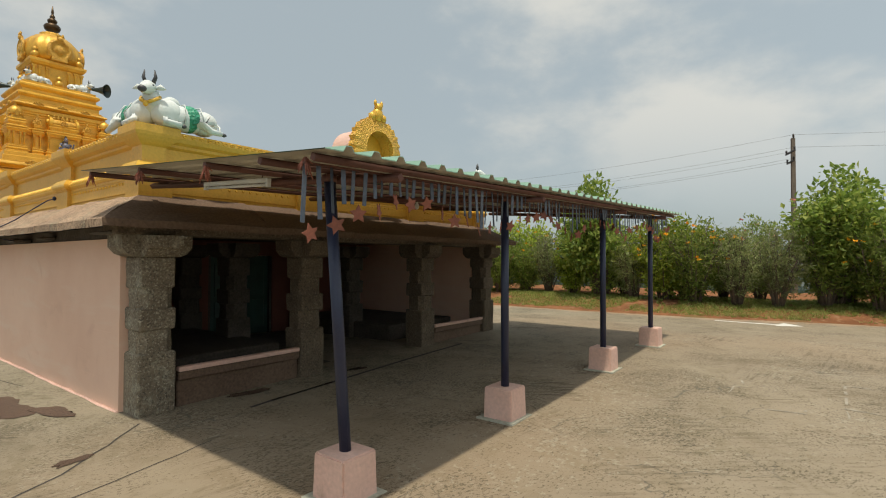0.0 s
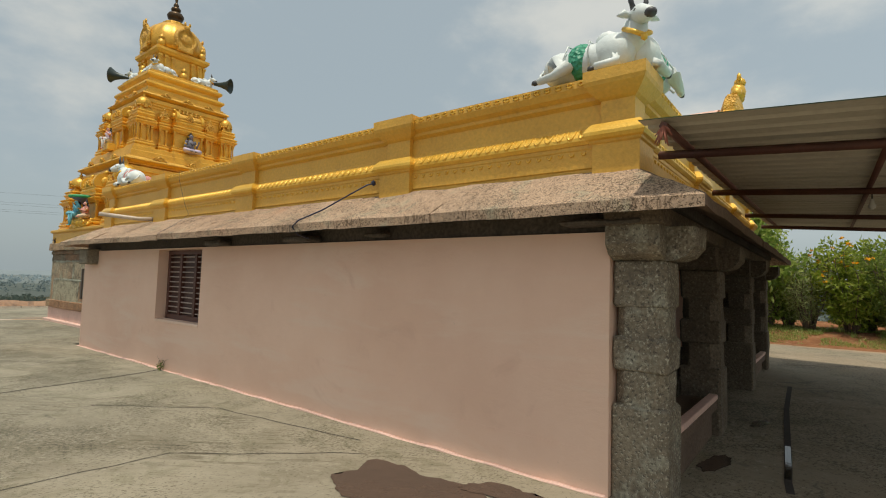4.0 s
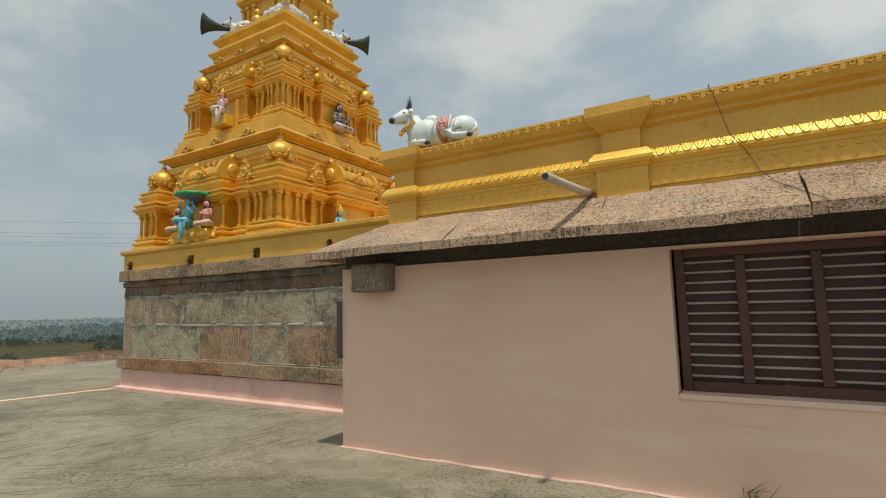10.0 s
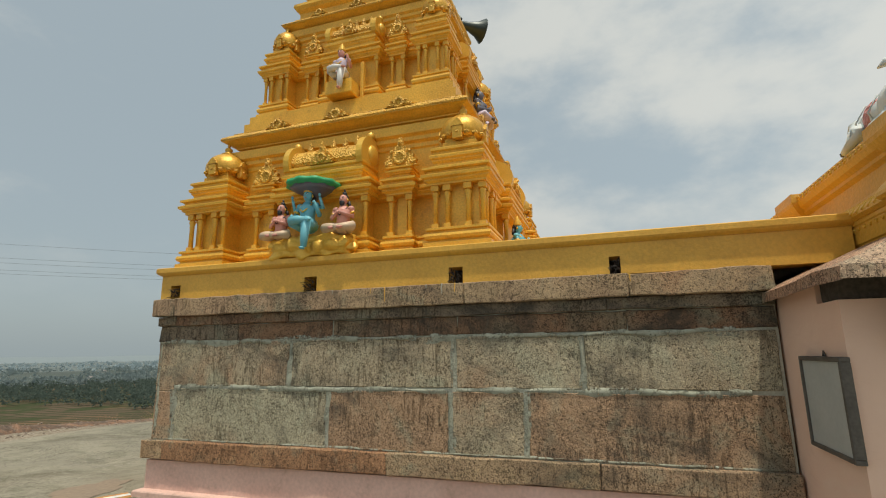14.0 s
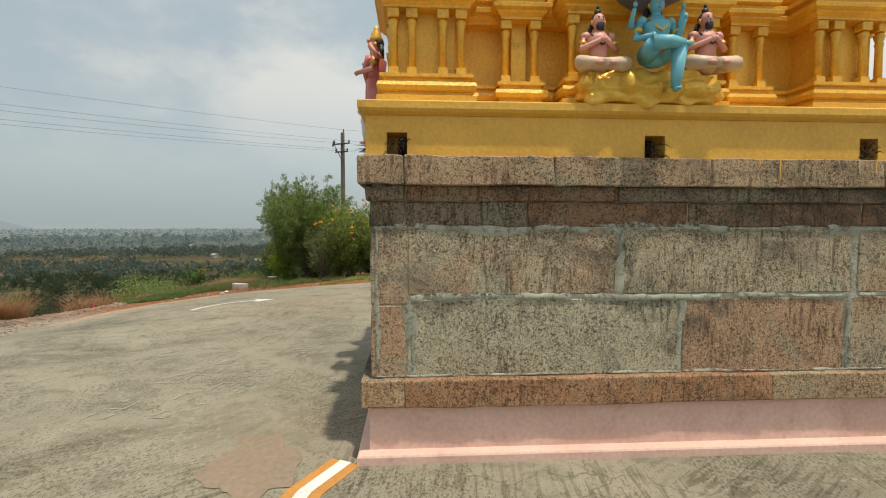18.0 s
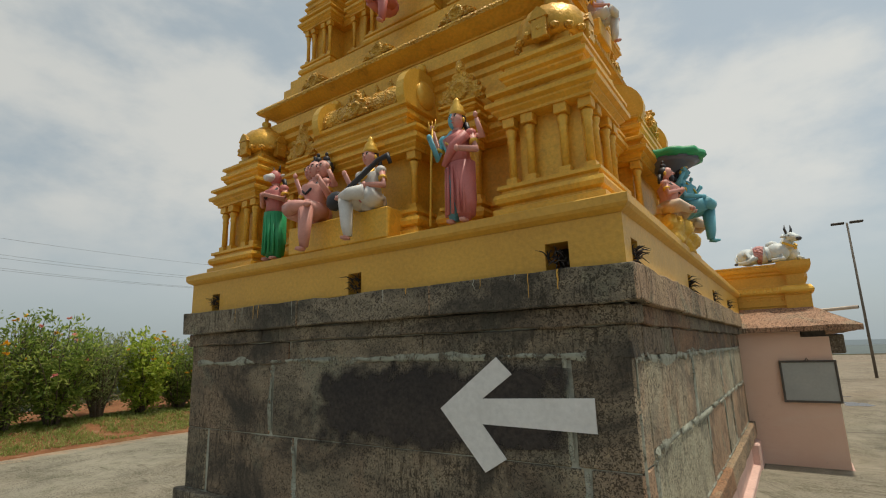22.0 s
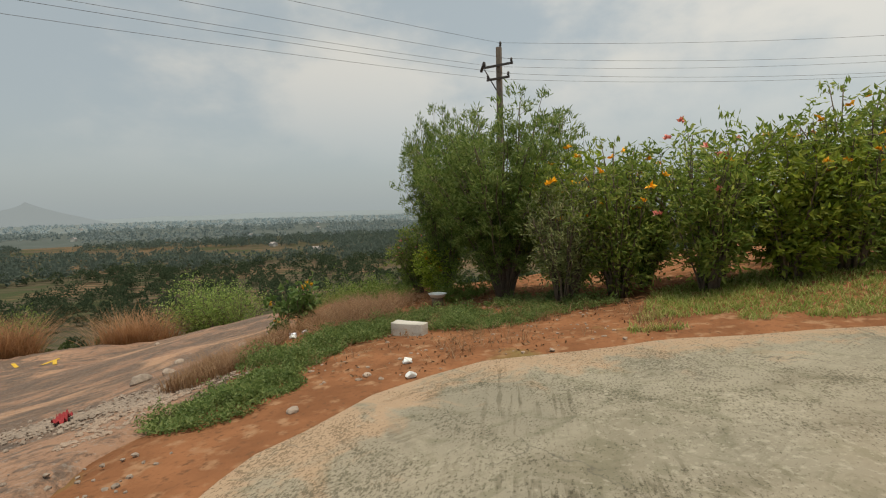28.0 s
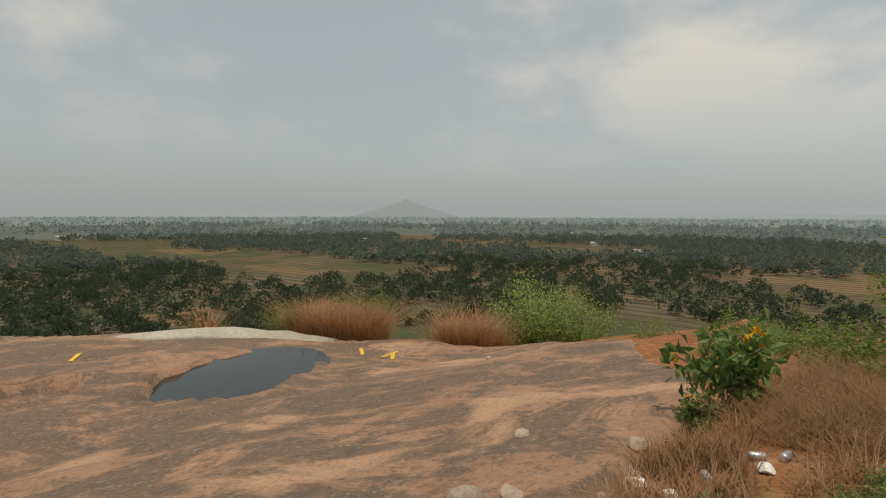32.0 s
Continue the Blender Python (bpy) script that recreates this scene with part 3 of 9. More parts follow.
def granite_material(name, hues, dark, soot):
    """Coarse weathered granite: a hue for each stone, worm-like pits, chisel strokes, lichen and soot."""
    k = Nodes(name)
    info = k.nn.new("ShaderNodeObjectInfo")
    pick = k.math("ADD", info.outputs["Random"], k.ramp(k.noise(1.1, 6, 0.6, 0.5), 0.3, 0.7, -0.35, 0.35))
    tone = k.mix(hues[0], hues[1], k.ramp(pick, 0.25, 0.5))
    tone = k.mix(tone, hues[2], k.ramp(pick, 0.6, 0.85))
    tone = k.mix(tone, (0.30, 0.31, 0.225), k.ramp(k.noise(2.1, 8, 0.66, 0.8), 0.54, 0.66, 0, 0.6))
    # grains and pits
    grain = k.noise(62.0, 4, 0.62, 1.2)
    tone = k.mix(tone, (1.5, 1.45, 1.32), k.ramp(grain, 0.52, 0.62, 0, 0.8), "MULTIPLY")
    pits = k.math("ADD", k.noise(48.0, 4, 0.6, 1.6), k.ramp(k.noise(3.0, 5), 0.35, 0.65, -0.03, 0.035))
    pit = k.ramp(pits, 0.515, 0.575, 0, 0.88)
    tone = k.mix(tone, (0.16, 0.145, 0.12), pit, "MULTIPLY")
    strokes = k.noise(1.0, 4, 0.6, 0.4, k.mapped((34, 34, 5)))
    tone = k.mix(tone, (0.34, 0.31, 0.27), k.math("MULTIPLY", k.ramp(strokes, 0.53, 0.60), k.ramp(k.noise(0.9, 3), 0.48, 0.56, 0, 0.75)), "MULTIPLY")
    # soot and black lichen
    black = k.noise(1.0, 9, 0.68, 0.8, k.mapped((1.3, 1.3, 1.9)))
    tone = k.mix(tone, (0.052, 0.047, 0.038), k.ramp(black, soot[0], soot[1], 0, soot[2]))
    tone = k.mix(tone, (dark, dark, dark), 1.0, "MULTIPLY")
    nrm = k.bump(grain, 0.7, 0.012)
    nrm = k.bump(pits, -0.7, 0.02, nrm)
    nrm = k.bump(k.noise(7.0, 5, 0.6), 0.5, 0.03, nrm)
    return k.done(tone, nrm, 0.9)


M_YARD = concrete_material()


def yard():
    bm = bmesh.new()
    pts, n = [], len(YARD)
    for i in range(n):
        a, b = Vector(YARD[i]), Vector(YARD[(i + 1) % n])
        steps = max(1, int((b - a).length / 0.35))
        for k in range(steps):
            p = a.lerp(b, k / steps)
            j = noise.noise_vector((p.x * 0.9, p.y * 0.9, 0)) * 0.16
            pts.append((p.x + j.x, p.y + j.y))
    top = bm.faces.new([bm.verts.new((x, y, 0)) for x, y in pts])
    edges = list(top.edges)
    for axis in (0, 1):
        for k in range(-38, 26):
            no = Vector((1, 0, 0)) if axis == 0 else Vector((0, 1, 0))
            bmesh.ops.bisect_plane(bm, geom=bm.verts[:] + bm.edges[:] + bm.faces[:], plane_co=no * k, plane_no=no)
    rim = [e for e in bm.edges if e.is_boundary]
    ext = bmesh.ops.extrude_edge_only(bm, edges=rim)["geom"]
    for v in bm.verts:
        v.co.z = yard_z(v.co.x, v.co.y)
    for v in ext:
        if isinstance(v, bmesh.types.BMVert):
            v.co.z -= 0.22
    layer = bm.verts.layers.float.new("verge")
    for v in bm.verts:
        x, y = v.co.x, v.co.y
        if x > 4 and y > -16:
            v[layer] = (1 - smooth(0.0, 1.5 if y > 18 else 0.9, -yard_edge(x, y))) * smooth(4.0, 9.0, x)
    return solid("road", bm, M_YARD, "broom-finished concrete yard with worn patches", "paving", kind="structure")


yard()

# bare rock in the north
def rock_top(x, y):
    return rock_z(x, y) + 0.07 if rock_out(x, y) < -0.3 else -99.0


def rock_z(x, y):
    u, v = (x - 17.9) * 0.95 + (y - 35.6) * 0.3, (y - 35.6) * 0.95 - (x - 17.9) * 0.3
    pond = math.hypot(u / 2.05, v / 1.4)
    hole = math.hypot((x - 14.3) / 1.1, (y - 37.2) / 0.8)
    pond += 0.2 * noise.noise((x * 0.9, y * 0.9, 6.0)) + 0.06 * noise.noise((x * 3.0, y * 3.0, 6.5))
    calm = smooth(1.0, 2.2, pond)
    z = rock_plane(x, y) + calm * 0.09 * noise.noise((x * 0.35, y * 0.35, 1.0)) + 0.04 * noise.noise((x * 1.3, y * 1.3, 2.0)) + 0.012 * noise.noise((x * 5, y * 5, 3.0))
    k = 1 - smooth(0.86, 1.04, pond)
    z = z * (1 - k) + (rock_plane(18.2, 35.9) - 0.5) * k
    z -= 0.0 + 0.8 * (1 - smooth(0.5, 1.1, hole)) + 0.12 * math.sin(x * 3.1 + y) * (1 - smooth(0.9, 1.6, hole))
    return z


def rock_out(x, y):
    """How far a place lies out of the rock's outline, in metres; negative inside."""
    south = 25.0 + 0.9 * smooth(13.5, 15.5, x) + 2.6 * smooth(18.5, 25.0, x)
    rim = ((24.0, 23.5), (27.0, 24.4), (31.2, 25.6), (35.1, 24.3), (37.0, 22.7), (40.5, 21.6), (42.4, 18.0), (44.6, 15.6), (46.0, 10.0), (46.5, -4.0))
    east = 23.5 if y < 24 else -4.0
    for (ya, xa), (yb, xb) in zip(rim, rim[1:]):
        if ya <= y <= yb:
            east = xa + (xb - xa) * (y - ya) / (yb - ya)
    return max(south - y, min(x - east, 0.75 * (x - east) if y > 35 else 99.0), -2.0 - x) + 0.35 * noise.noise((x * 0.6, y * 0.6, 9.0))


GX, GY = 9.0, 20.0
radii = [0.0] + [0.45 * i for i in range(1, 90)]
while radii[-1] < 4200:
    radii.append(radii[-1] * 1.055)
N_RAY = 224
gv, gf, gm = [(GX, GY, ground_z(GX, GY))], [], []
for r in radii[1:]:
    for k in range(N_RAY):
        a = 2 * math.pi * k / N_RAY
        x, y = GX + r * math.cos(a), GY + r * math.sin(a)
        gv.append((x, y, ground_z(x, y) - 0.4 * smooth(0.1, 0.9, -rock_out(x, y))))
for k in range(N_RAY):
    gf.append((0, 1 + k, 1 + (k + 1) % N_RAY))
    gm.append(0)
for j in range(len(radii) - 2):
    for k in range(N_RAY):
        a, b = 1 + j * N_RAY + k, 1 + j * N_RAY + (k + 1) % N_RAY
        gf.append((a, a + N_RAY, b + N_RAY, b))
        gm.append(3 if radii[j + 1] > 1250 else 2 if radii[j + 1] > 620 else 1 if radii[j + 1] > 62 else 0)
me = bpy.data.meshes.new("ground")
me.from_pydata(gv, [], gf)
me.materials.append(M_EARTH)
me.materials.append(M_PLAIN)
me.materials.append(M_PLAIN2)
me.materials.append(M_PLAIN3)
me.polygons.foreach_set("material_index", gm)
me.polygons.foreach_set("use_smooth", [True] * len(gf))
tagged(new("ground", me), "red earth hilltop falling to a wide plain of fields", "ground", kind="structure")


def rock_material():
    """Bare granite sheet: sandy washes, dark lichen in long stains, pitted skin and thin seams."""
    k = Nodes("bare_rock")
    tone = k.mix((0.31, 0.18, 0.112), (0.24, 0.135, 0.085), k.ramp(k.noise(0.6, 8, 0.6), 0.38, 0.62))
    flow = k.mapped((0.75, 1.25, 1.0), 0.5)
    tone = k.mix(tone, (0.115, 0.077, 0.054), k.ramp(k.noise(0.5, 12, 0.76, 0.9, flow), 0.46, 0.52, 0, 0.9))
    tone = k.mix(tone, (0.085, 0.064, 0.05), k.ramp(k.noise(2.2, 11, 0.78, 0.6), 0.52, 0.58, 0, 0.75))
    tone = k.mix(tone, (0.42, 0.25, 0.15), k.ramp(k.noise(0.33, 9, 0.66, 0.5, k.mapped((0.9, 1.1, 1.0), 0.9)), 0.55, 0.62, 0, 0.75))
    tone = k.mix(tone, (0.30, 0.28, 0.25), k.math("MULTIPLY", k.ramp(k.noise(13.0, 7, 0.72), 0.54, 0.64), 0.45))
    pits = k.noise(17.0, 9, 0.76, 0.5)
    tone = k.mix(tone, (0.36, 0.32, 0.28), k.ramp(pits, 0.52, 0.62, 0, 0.7), "MULTIPLY")
    nrm = k.bump(k.noise(9.0, 8, 0.65), 0.7, 0.05)
    nrm = k.bump(pits, -0.5, 0.015, nrm)
    return k.done(tone, nrm, 0.93)


M_BARE = rock_material()
STEP = 0.28
vs, fs, index = [], [], {}
nx, ny = int(31 / STEP), int(30 / STEP)
for j in range(ny):
    for i in range(nx):
        x, y = -3 + i * STEP, 24 + j * STEP
        o = rock_out(x, y)
        if o < 0.8:
            index[i, j] = len(vs)
            vs.append((x, y, rock_z(x, y) + 0.07 - 1.2 * smooth(-0.35, 0.8, o)))
for (i, j), a in index.items():
    q = [index.get(k) for k in ((i, j), (i + 1, j), (i + 1, j + 1), (i, j + 1))]
    if None not in q:
        fs.append(q)
me = bpy.data.meshes.new("ground_rock")
me.from_pydata(vs, [], fs)
me.materials.append(M_BARE)
me.polygons.foreach_set("use_smooth", [True] * len(fs))
tagged(new("ground_rock", me), "bare reddish granite sheet with dark lichen stains", "rock", kind="structure")
M_WATER = paint("pond_water", (0.02, 0.025, 0.022), rough=0.04, scale=2, fine=6, bump=0.05, depth=0.001)
bm = bmesh.new()
pool = rock_plane(18.2, 35.9) - 0.03
ring = []
for k in range(28):
    a = k / 28 * math.tau
    u, v = 2.7 * math.cos(a), 1.9 * math.sin(a)
    ring.append(bm.verts.new((17.9 + 0.95 * u - 0.3 * v, 35.6 + 0.3 * u + 0.95 * v, pool)))
bm.faces.new(ring)
solid("water", bm, M_WATER, "still dark rain pool in a rock hollow", "water", kind="structure")
# pale ledge on the rock's far rim
bm = bmesh.new()
tube(bm, [(17.3, 41.6, 0), (18.6, 41.0, 0), (20.2, 39.9, 0), (21.2, 38.4, 0), (22.0, 36.9, 0)], [0.25, 0.55, 0.7, 0.55, 0.2], 10)
bmesh.ops.subdivide_edges(bm, edges=bm.edges[:], cuts=2, use_grid_fill=True)
for v in bm.verts:
    v.co.z = rock_plane(v.co.x, v.co.y) + 0.02 + v.co.z * 0.42
roughen(bm, 0.06, 2.0, 5)
M_PALE = paint("pale_rock", (0.36, 0.335, 0.285), (0.27, 0.245, 0.20), rough=0.92, scale=0.8, fine=10, bump=0.2, depth=0.02)
solid("ground_ledge", bm, M_PALE, "pale grey ledge along the rim of the bare rock", "rock", kind="structure", smooth=True)

# ---- the pillared hall ----
WALL_T = 0.35
HX, HY = 7.2, 10.74
WIN = (5.97, 7.39, 0.76, 1.88)


def share(name, me, parent, m, label=""):
    ob = new(name, me)
    ob.parent = parent
    ob.matrix_local = m
    return tagged(ob, label)


def hall_walls():
    y0, y1, z0, z1 = WIN
    bm = bmesh.new()
    for a, b, lo, hi in ((-0.02, y0, -0.1, 1.9), (y1, HY, -0.1, 1.9), (y0, y1, -0.1, z0), (y0, y1, z1, 1.9)):
        box(bm, 0, WALL_T, a, b, lo, hi)
    bmesh.ops.remove_doubles(bm, verts=bm.verts[:], dist=0.001)
    solid("wall_west", bm, M_PINKWALL, "pale pink limewashed wall with a louvred window", "wall", kind="structure")
    bm = bmesh.new()
    box(bm, WALL_T, HX, HY - WALL_T, HY, -0.1, 2.05)
    solid("wall_north", bm, M_PINKWALL, "pale pink limewashed end wall", "wall", kind="structure")
    bm = bmesh.new()
    box(bm, HX - WALL_T, HX, -0.02, HY - WALL_T, -0.1, 2.05)
    solid("wall_east", bm, M_PINKWALL, "pink limewashed wall", "wall", kind="structure")
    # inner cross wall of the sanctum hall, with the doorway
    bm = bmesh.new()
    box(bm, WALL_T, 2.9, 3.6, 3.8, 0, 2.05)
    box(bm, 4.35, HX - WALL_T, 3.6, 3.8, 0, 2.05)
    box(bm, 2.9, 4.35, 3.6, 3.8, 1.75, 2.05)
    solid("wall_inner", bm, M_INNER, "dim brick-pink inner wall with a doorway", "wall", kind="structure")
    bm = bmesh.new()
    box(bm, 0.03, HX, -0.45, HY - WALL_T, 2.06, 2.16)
    solid("ceiling", bm, M_SHADED, "dark stone slab ceiling", "ceiling", kind="structure")
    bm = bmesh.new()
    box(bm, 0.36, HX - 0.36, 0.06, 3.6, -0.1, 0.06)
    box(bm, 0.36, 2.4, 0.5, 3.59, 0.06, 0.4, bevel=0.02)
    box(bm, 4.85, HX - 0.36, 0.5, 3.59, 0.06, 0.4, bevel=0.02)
    solid("floor", bm, M_SHADED, "dark stone floor with raised side platforms", "floor", kind="structure")


def wall_material():
    """Limewash over uneven blocks: brush tones, faint courses, old damp marks and grazes."""
    k = Nodes("pink_wall")
    tone = k.mix((0.82, 0.565, 0.435), (0.76, 0.50, 0.375), k.ramp(k.noise(0.7, 7, 0.6), 0.36, 0.64))
    tone = k.mix(tone, (0.80, 0.60, 0.48), k.ramp(k.noise(1.0, 8, 0.65, 0.5, k.mapped((0.5, 0.5, 3.0))), 0.52, 0.66, 0, 0.6))
    tone = k.mix(tone, (0.66, 0.415, 0.31), k.ramp(k.noise(1.5, 9, 0.68, 0.9), 0.60, 0.78, 0, 0.7))
    tone = k.mix(tone, (0.45, 0.31, 0.235), k.ramp(k.noise(9.0, 8, 0.72), 0.66, 0.74, 0, 0.5))
    nrm = k.bump(k.noise(70.0, 5, 0.65), 0.35, 0.004)
    nrm = k.bump(k.noise(2.0, 5, 0.55, 0.3, k.mapped((1, 1, 1.8))), 0.5, 0.03, nrm)
    return k.done(tone, nrm, 0.88)


M_PINKWALL = wall_material()
# the inner wall's pink is darkened to stand for the unlit hall
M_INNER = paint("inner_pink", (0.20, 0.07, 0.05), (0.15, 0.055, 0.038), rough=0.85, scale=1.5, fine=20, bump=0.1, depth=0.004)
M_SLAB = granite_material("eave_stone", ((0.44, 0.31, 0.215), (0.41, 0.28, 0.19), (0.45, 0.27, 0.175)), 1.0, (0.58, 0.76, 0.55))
# front eave and seat stone: the canopy's shade mixed into the colour
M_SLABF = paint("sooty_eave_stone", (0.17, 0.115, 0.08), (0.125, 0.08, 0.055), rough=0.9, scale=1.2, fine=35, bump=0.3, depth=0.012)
# stone inside the hall and under the eave: dimness put into its tone
M_SHADED = paint("sooty_stone", (0.10, 0.085, 0.07), (0.06, 0.05, 0.04), rough=0.9, scale=2, fine=30, bump=0.4, depth=0.015)
hall_walls()

# painted mortar lip along the foot of the west wall
bm = bmesh.new()
box(bm, -0.03, 0.02, -0.02, HY + 0.02, -0.05, 0.014, bevel=0.01)
bmesh.ops.subdivide_edges(bm, edges=[e for e in bm.edges if e.calc_length() > 1], cuts=90)
roughen(bm, 0.018, 3.5, 2)
solid("baseboard", bm, M_PLINTH, "uneven pink mortar lip along the foot of the wall", "skirting", kind="structure")

# faint courses of the blocks showing through the limewash, as thin proud lines
bm = bmesh.new()
rnd = random.Random(5)
for z in (0.3, 0.57, 0.84, 1.1, 1.36, 1.62):
    y = 0.2
    while y < 10.3:
        ln = rnd.uniform(0.5, 1.6)
        if not (5.8 < y + ln and y < 7.5 and z > 0.7) and rnd.random() < 0.75:
            box(bm, -0.0025, 0.01, y, min(10.6, y + ln), z, z + 0.006)
        y += ln + rnd.uniform(0.1, 0.9)
tagged(new("trim_courses", mesh_from(bm, "trim_courses", M_PINKWALL)), "faint block courses under the limewash", "wall", kind="structure")


def window():
    y0, y1, z0, z1 = WIN
    w = thing("window_1", (0, 0, 0), label="brown wooden window with horizontal louvre bars", category="window", kind="structure")
    bm = bmesh.new()
    x0, x1 = 0.15, 0.22
    box(bm, x0, x1, y0 + 0.02, y0 + 0.09, z0 + 0.01, z1, bevel=0.006)
    box(bm, x0, x1, y1 - 0.09, y1 - 0.02, z0 + 0.01, z1, bevel=0.006)
    box(bm, x0, x1, y0 + 0.09, y1 - 0.09, z0 + 0.01, z0 + 0.09, bevel=0.006)
    box(bm, x0, x1, y0 + 0.09, y1 - 0.09, z1 - 0.07, z1, bevel=0.006)
    part("window_frame", bm, M_DARKWOOD, w)
    for k in (1, 2):
        y = y0 + (y1 - y0) * k / 3
        bm = bmesh.new()
        box(bm, x0 - 0.006, x1 - 0.01, y - 0.035, y + 0.035, z0 + 0.09, z1 - 0.07, bevel=0.006)
        part("mullion", bm, M_DARKWOOD, w)
    bm = bmesh.new()
    box(bm, x0 + 0.012, x0 + 0.03, y0 + 0.05, y1 - 0.05, -0.009, 0.009, bevel=0.004)
    bar = mesh_from(bm, "bar", M_BAR)
    n = 12
    for k in range(n):
        share("bar", bar, w, pose(0, 0, z0 + 0.13 + (z1 - z0 - 0.24) * k / (n - 1)))
    bm = bmesh.new()
    box(bm, x1 - 0.02, x1 + 0.01, y0 + 0.03, y1 - 0.03, z0 + 0.03, z1 - 0.02)
    part("shutter", bm, M_SHUT, w, "closed dark brown shutter boards")
    bm = bmesh.new()
    box(bm, -0.012, 0.2, y0 + 0.002, y1 - 0.002, z0 - 0.03, z0 + 0.012, bevel=0.006)
    part("window_sill", bm, M_PINK, w)


M_BAR = paint("bar_paint", (0.42, 0.34, 0.30), (0.3, 0.22, 0.19), rough=0.4, scale=4, fine=50, bump=0.1, depth=0.001)
M_SHUT = paint("shutter_paint", (0.075, 0.03, 0.022), (0.055, 0.022, 0.016), rough=0.55, scale=3, fine=40, bump=0.2, depth=0.002)
window()


def pillar(x, y, w, label):
    """A squat granite pillar: square foot, carved octagonal middle with cube bands, spreading bracket capital."""
    p = thing("stone_pillar", (x, y, yard_z(x, y)), label=label, category="pillar", group="pillars along the hall front")
    g = -yard_z(x, y)
    h = w / 2
    bm = bmesh.new()
    c = h * 0.55
    octo = [(h, -c), (h, c), (c, h), (-c, h), (-h, c), (-h, -c), (-c, -h), (c, -h)]
    sq = [(h, -h), (h, h), (-h, h), (-h, -h)]
    box(bm, -h, h, -h, h, -0.05, 0.66, bevel=0.02)
    prism(bm, [(u * 0.93, v * 0.93) for u, v in octo], "z", 0.655, 0.9)
    box(bm, -h * 0.97, h * 0.97, -h * 0.97, h * 0.97, 0.9, 1.14, bevel=0.018)
    prism(bm, [(u * 0.92, v * 0.92) for u, v in octo], "z", 1.135, 1.36)
    box(bm, -h * 0.95, h * 0.95, -h * 0.95, h * 0.95, 1.355, 1.70 + g, bevel=0.018)
    bmesh.ops.subdivide_edges(bm, edges=[e for e in bm.edges if e.calc_length() > 0.15], cuts=2, use_grid_fill=True)
    roughen(bm, 0.012, 9.0, x)
    part("shaft", bm, M_PILLAR, p)
    bm = bmesh.new()
    for axis in ("x", "y"):
        prof = [(-0.27 - h * 0.5, 1.93), (0.27 + h * 0.5, 1.93), (0.27 + h * 0.5, 1.80), (0.24 + h * 0.35, 1.73), (h + 0.04, 1.70), (-h - 0.04, 1.70), (-0.24 - h * 0.35, 1.73), (-0.27 - h * 0.5, 1.80)]
        s = 0.0 if axis == "x" else 0.004
        prism(bm, [(u, v + g - s) for u, v in prof], "y" if axis == "x" else "x", -h * 0.93, h * 0.93)
    bmesh.ops.subdivide_edges(bm, edges=[e for e in bm.edges if e.calc_length() > 0.2], cuts=2, use_grid_fill=True)
    roughen(bm, 0.008, 8.0, x + 4)
    part("capital", bm, M_PILLAR, p)
    return p


# pillar and beam stone darkened to carry the canopy's shade
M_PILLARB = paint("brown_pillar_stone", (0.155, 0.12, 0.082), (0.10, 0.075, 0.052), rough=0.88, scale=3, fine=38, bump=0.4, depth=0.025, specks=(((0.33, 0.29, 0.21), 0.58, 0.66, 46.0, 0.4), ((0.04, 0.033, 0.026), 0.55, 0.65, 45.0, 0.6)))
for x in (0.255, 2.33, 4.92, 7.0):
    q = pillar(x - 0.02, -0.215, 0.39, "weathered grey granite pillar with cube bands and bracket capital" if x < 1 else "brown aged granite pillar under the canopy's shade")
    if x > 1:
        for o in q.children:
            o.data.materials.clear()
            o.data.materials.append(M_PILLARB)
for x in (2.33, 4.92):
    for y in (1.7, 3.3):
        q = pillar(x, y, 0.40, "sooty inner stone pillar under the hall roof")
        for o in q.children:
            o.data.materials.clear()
            o.data.materials.append(M_SHADED)

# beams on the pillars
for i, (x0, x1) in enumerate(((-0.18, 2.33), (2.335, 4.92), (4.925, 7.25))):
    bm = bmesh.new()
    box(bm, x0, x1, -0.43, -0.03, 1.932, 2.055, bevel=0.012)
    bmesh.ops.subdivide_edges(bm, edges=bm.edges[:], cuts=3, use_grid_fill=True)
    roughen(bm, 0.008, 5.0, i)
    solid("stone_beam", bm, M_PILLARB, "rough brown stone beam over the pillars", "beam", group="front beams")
bm = bmesh.new()
box(bm, 0.03, 0.33, -0.03, HY - 0.02, 1.903, 2.055, bevel=0.01)
bmesh.ops.subdivide_edges(bm, edges=[e for e in bm.edges if e.calc_length() > 1], cuts=30)
roughen(bm, 0.012, 4.0, 3)
solid("stone_beam", bm, M_SHADED, "dark stone wall beam under the eave slabs", "beam", group="wall beams")

# low parapet seats between the outer pillars
for x0, x1 in ((0.475, 2.11), (5.14, 6.78)):
    z = yard_z((x0 + x1) / 2, 0)
    s = thing("parapet_seat", (0, 0, 0), label="low stone seat wall with a pink painted edge", category="seat wall", group="seat walls")
    bm = bmesh.new()
    box(bm, x0, x1, -0.33, -0.06, z - 0.03, 0.30, bevel=0.012)
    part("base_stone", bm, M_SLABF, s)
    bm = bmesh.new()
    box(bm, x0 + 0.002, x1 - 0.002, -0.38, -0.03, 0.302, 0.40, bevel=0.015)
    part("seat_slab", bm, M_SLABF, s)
    bm = bmesh.new()
    box(bm, x0 + 0.004, x1 - 0.004, -0.385, -0.30, 0.402, 0.455, bevel=0.008)
    part("painted_edge", bm, M_PLINTH, s, "pink painted upstand")

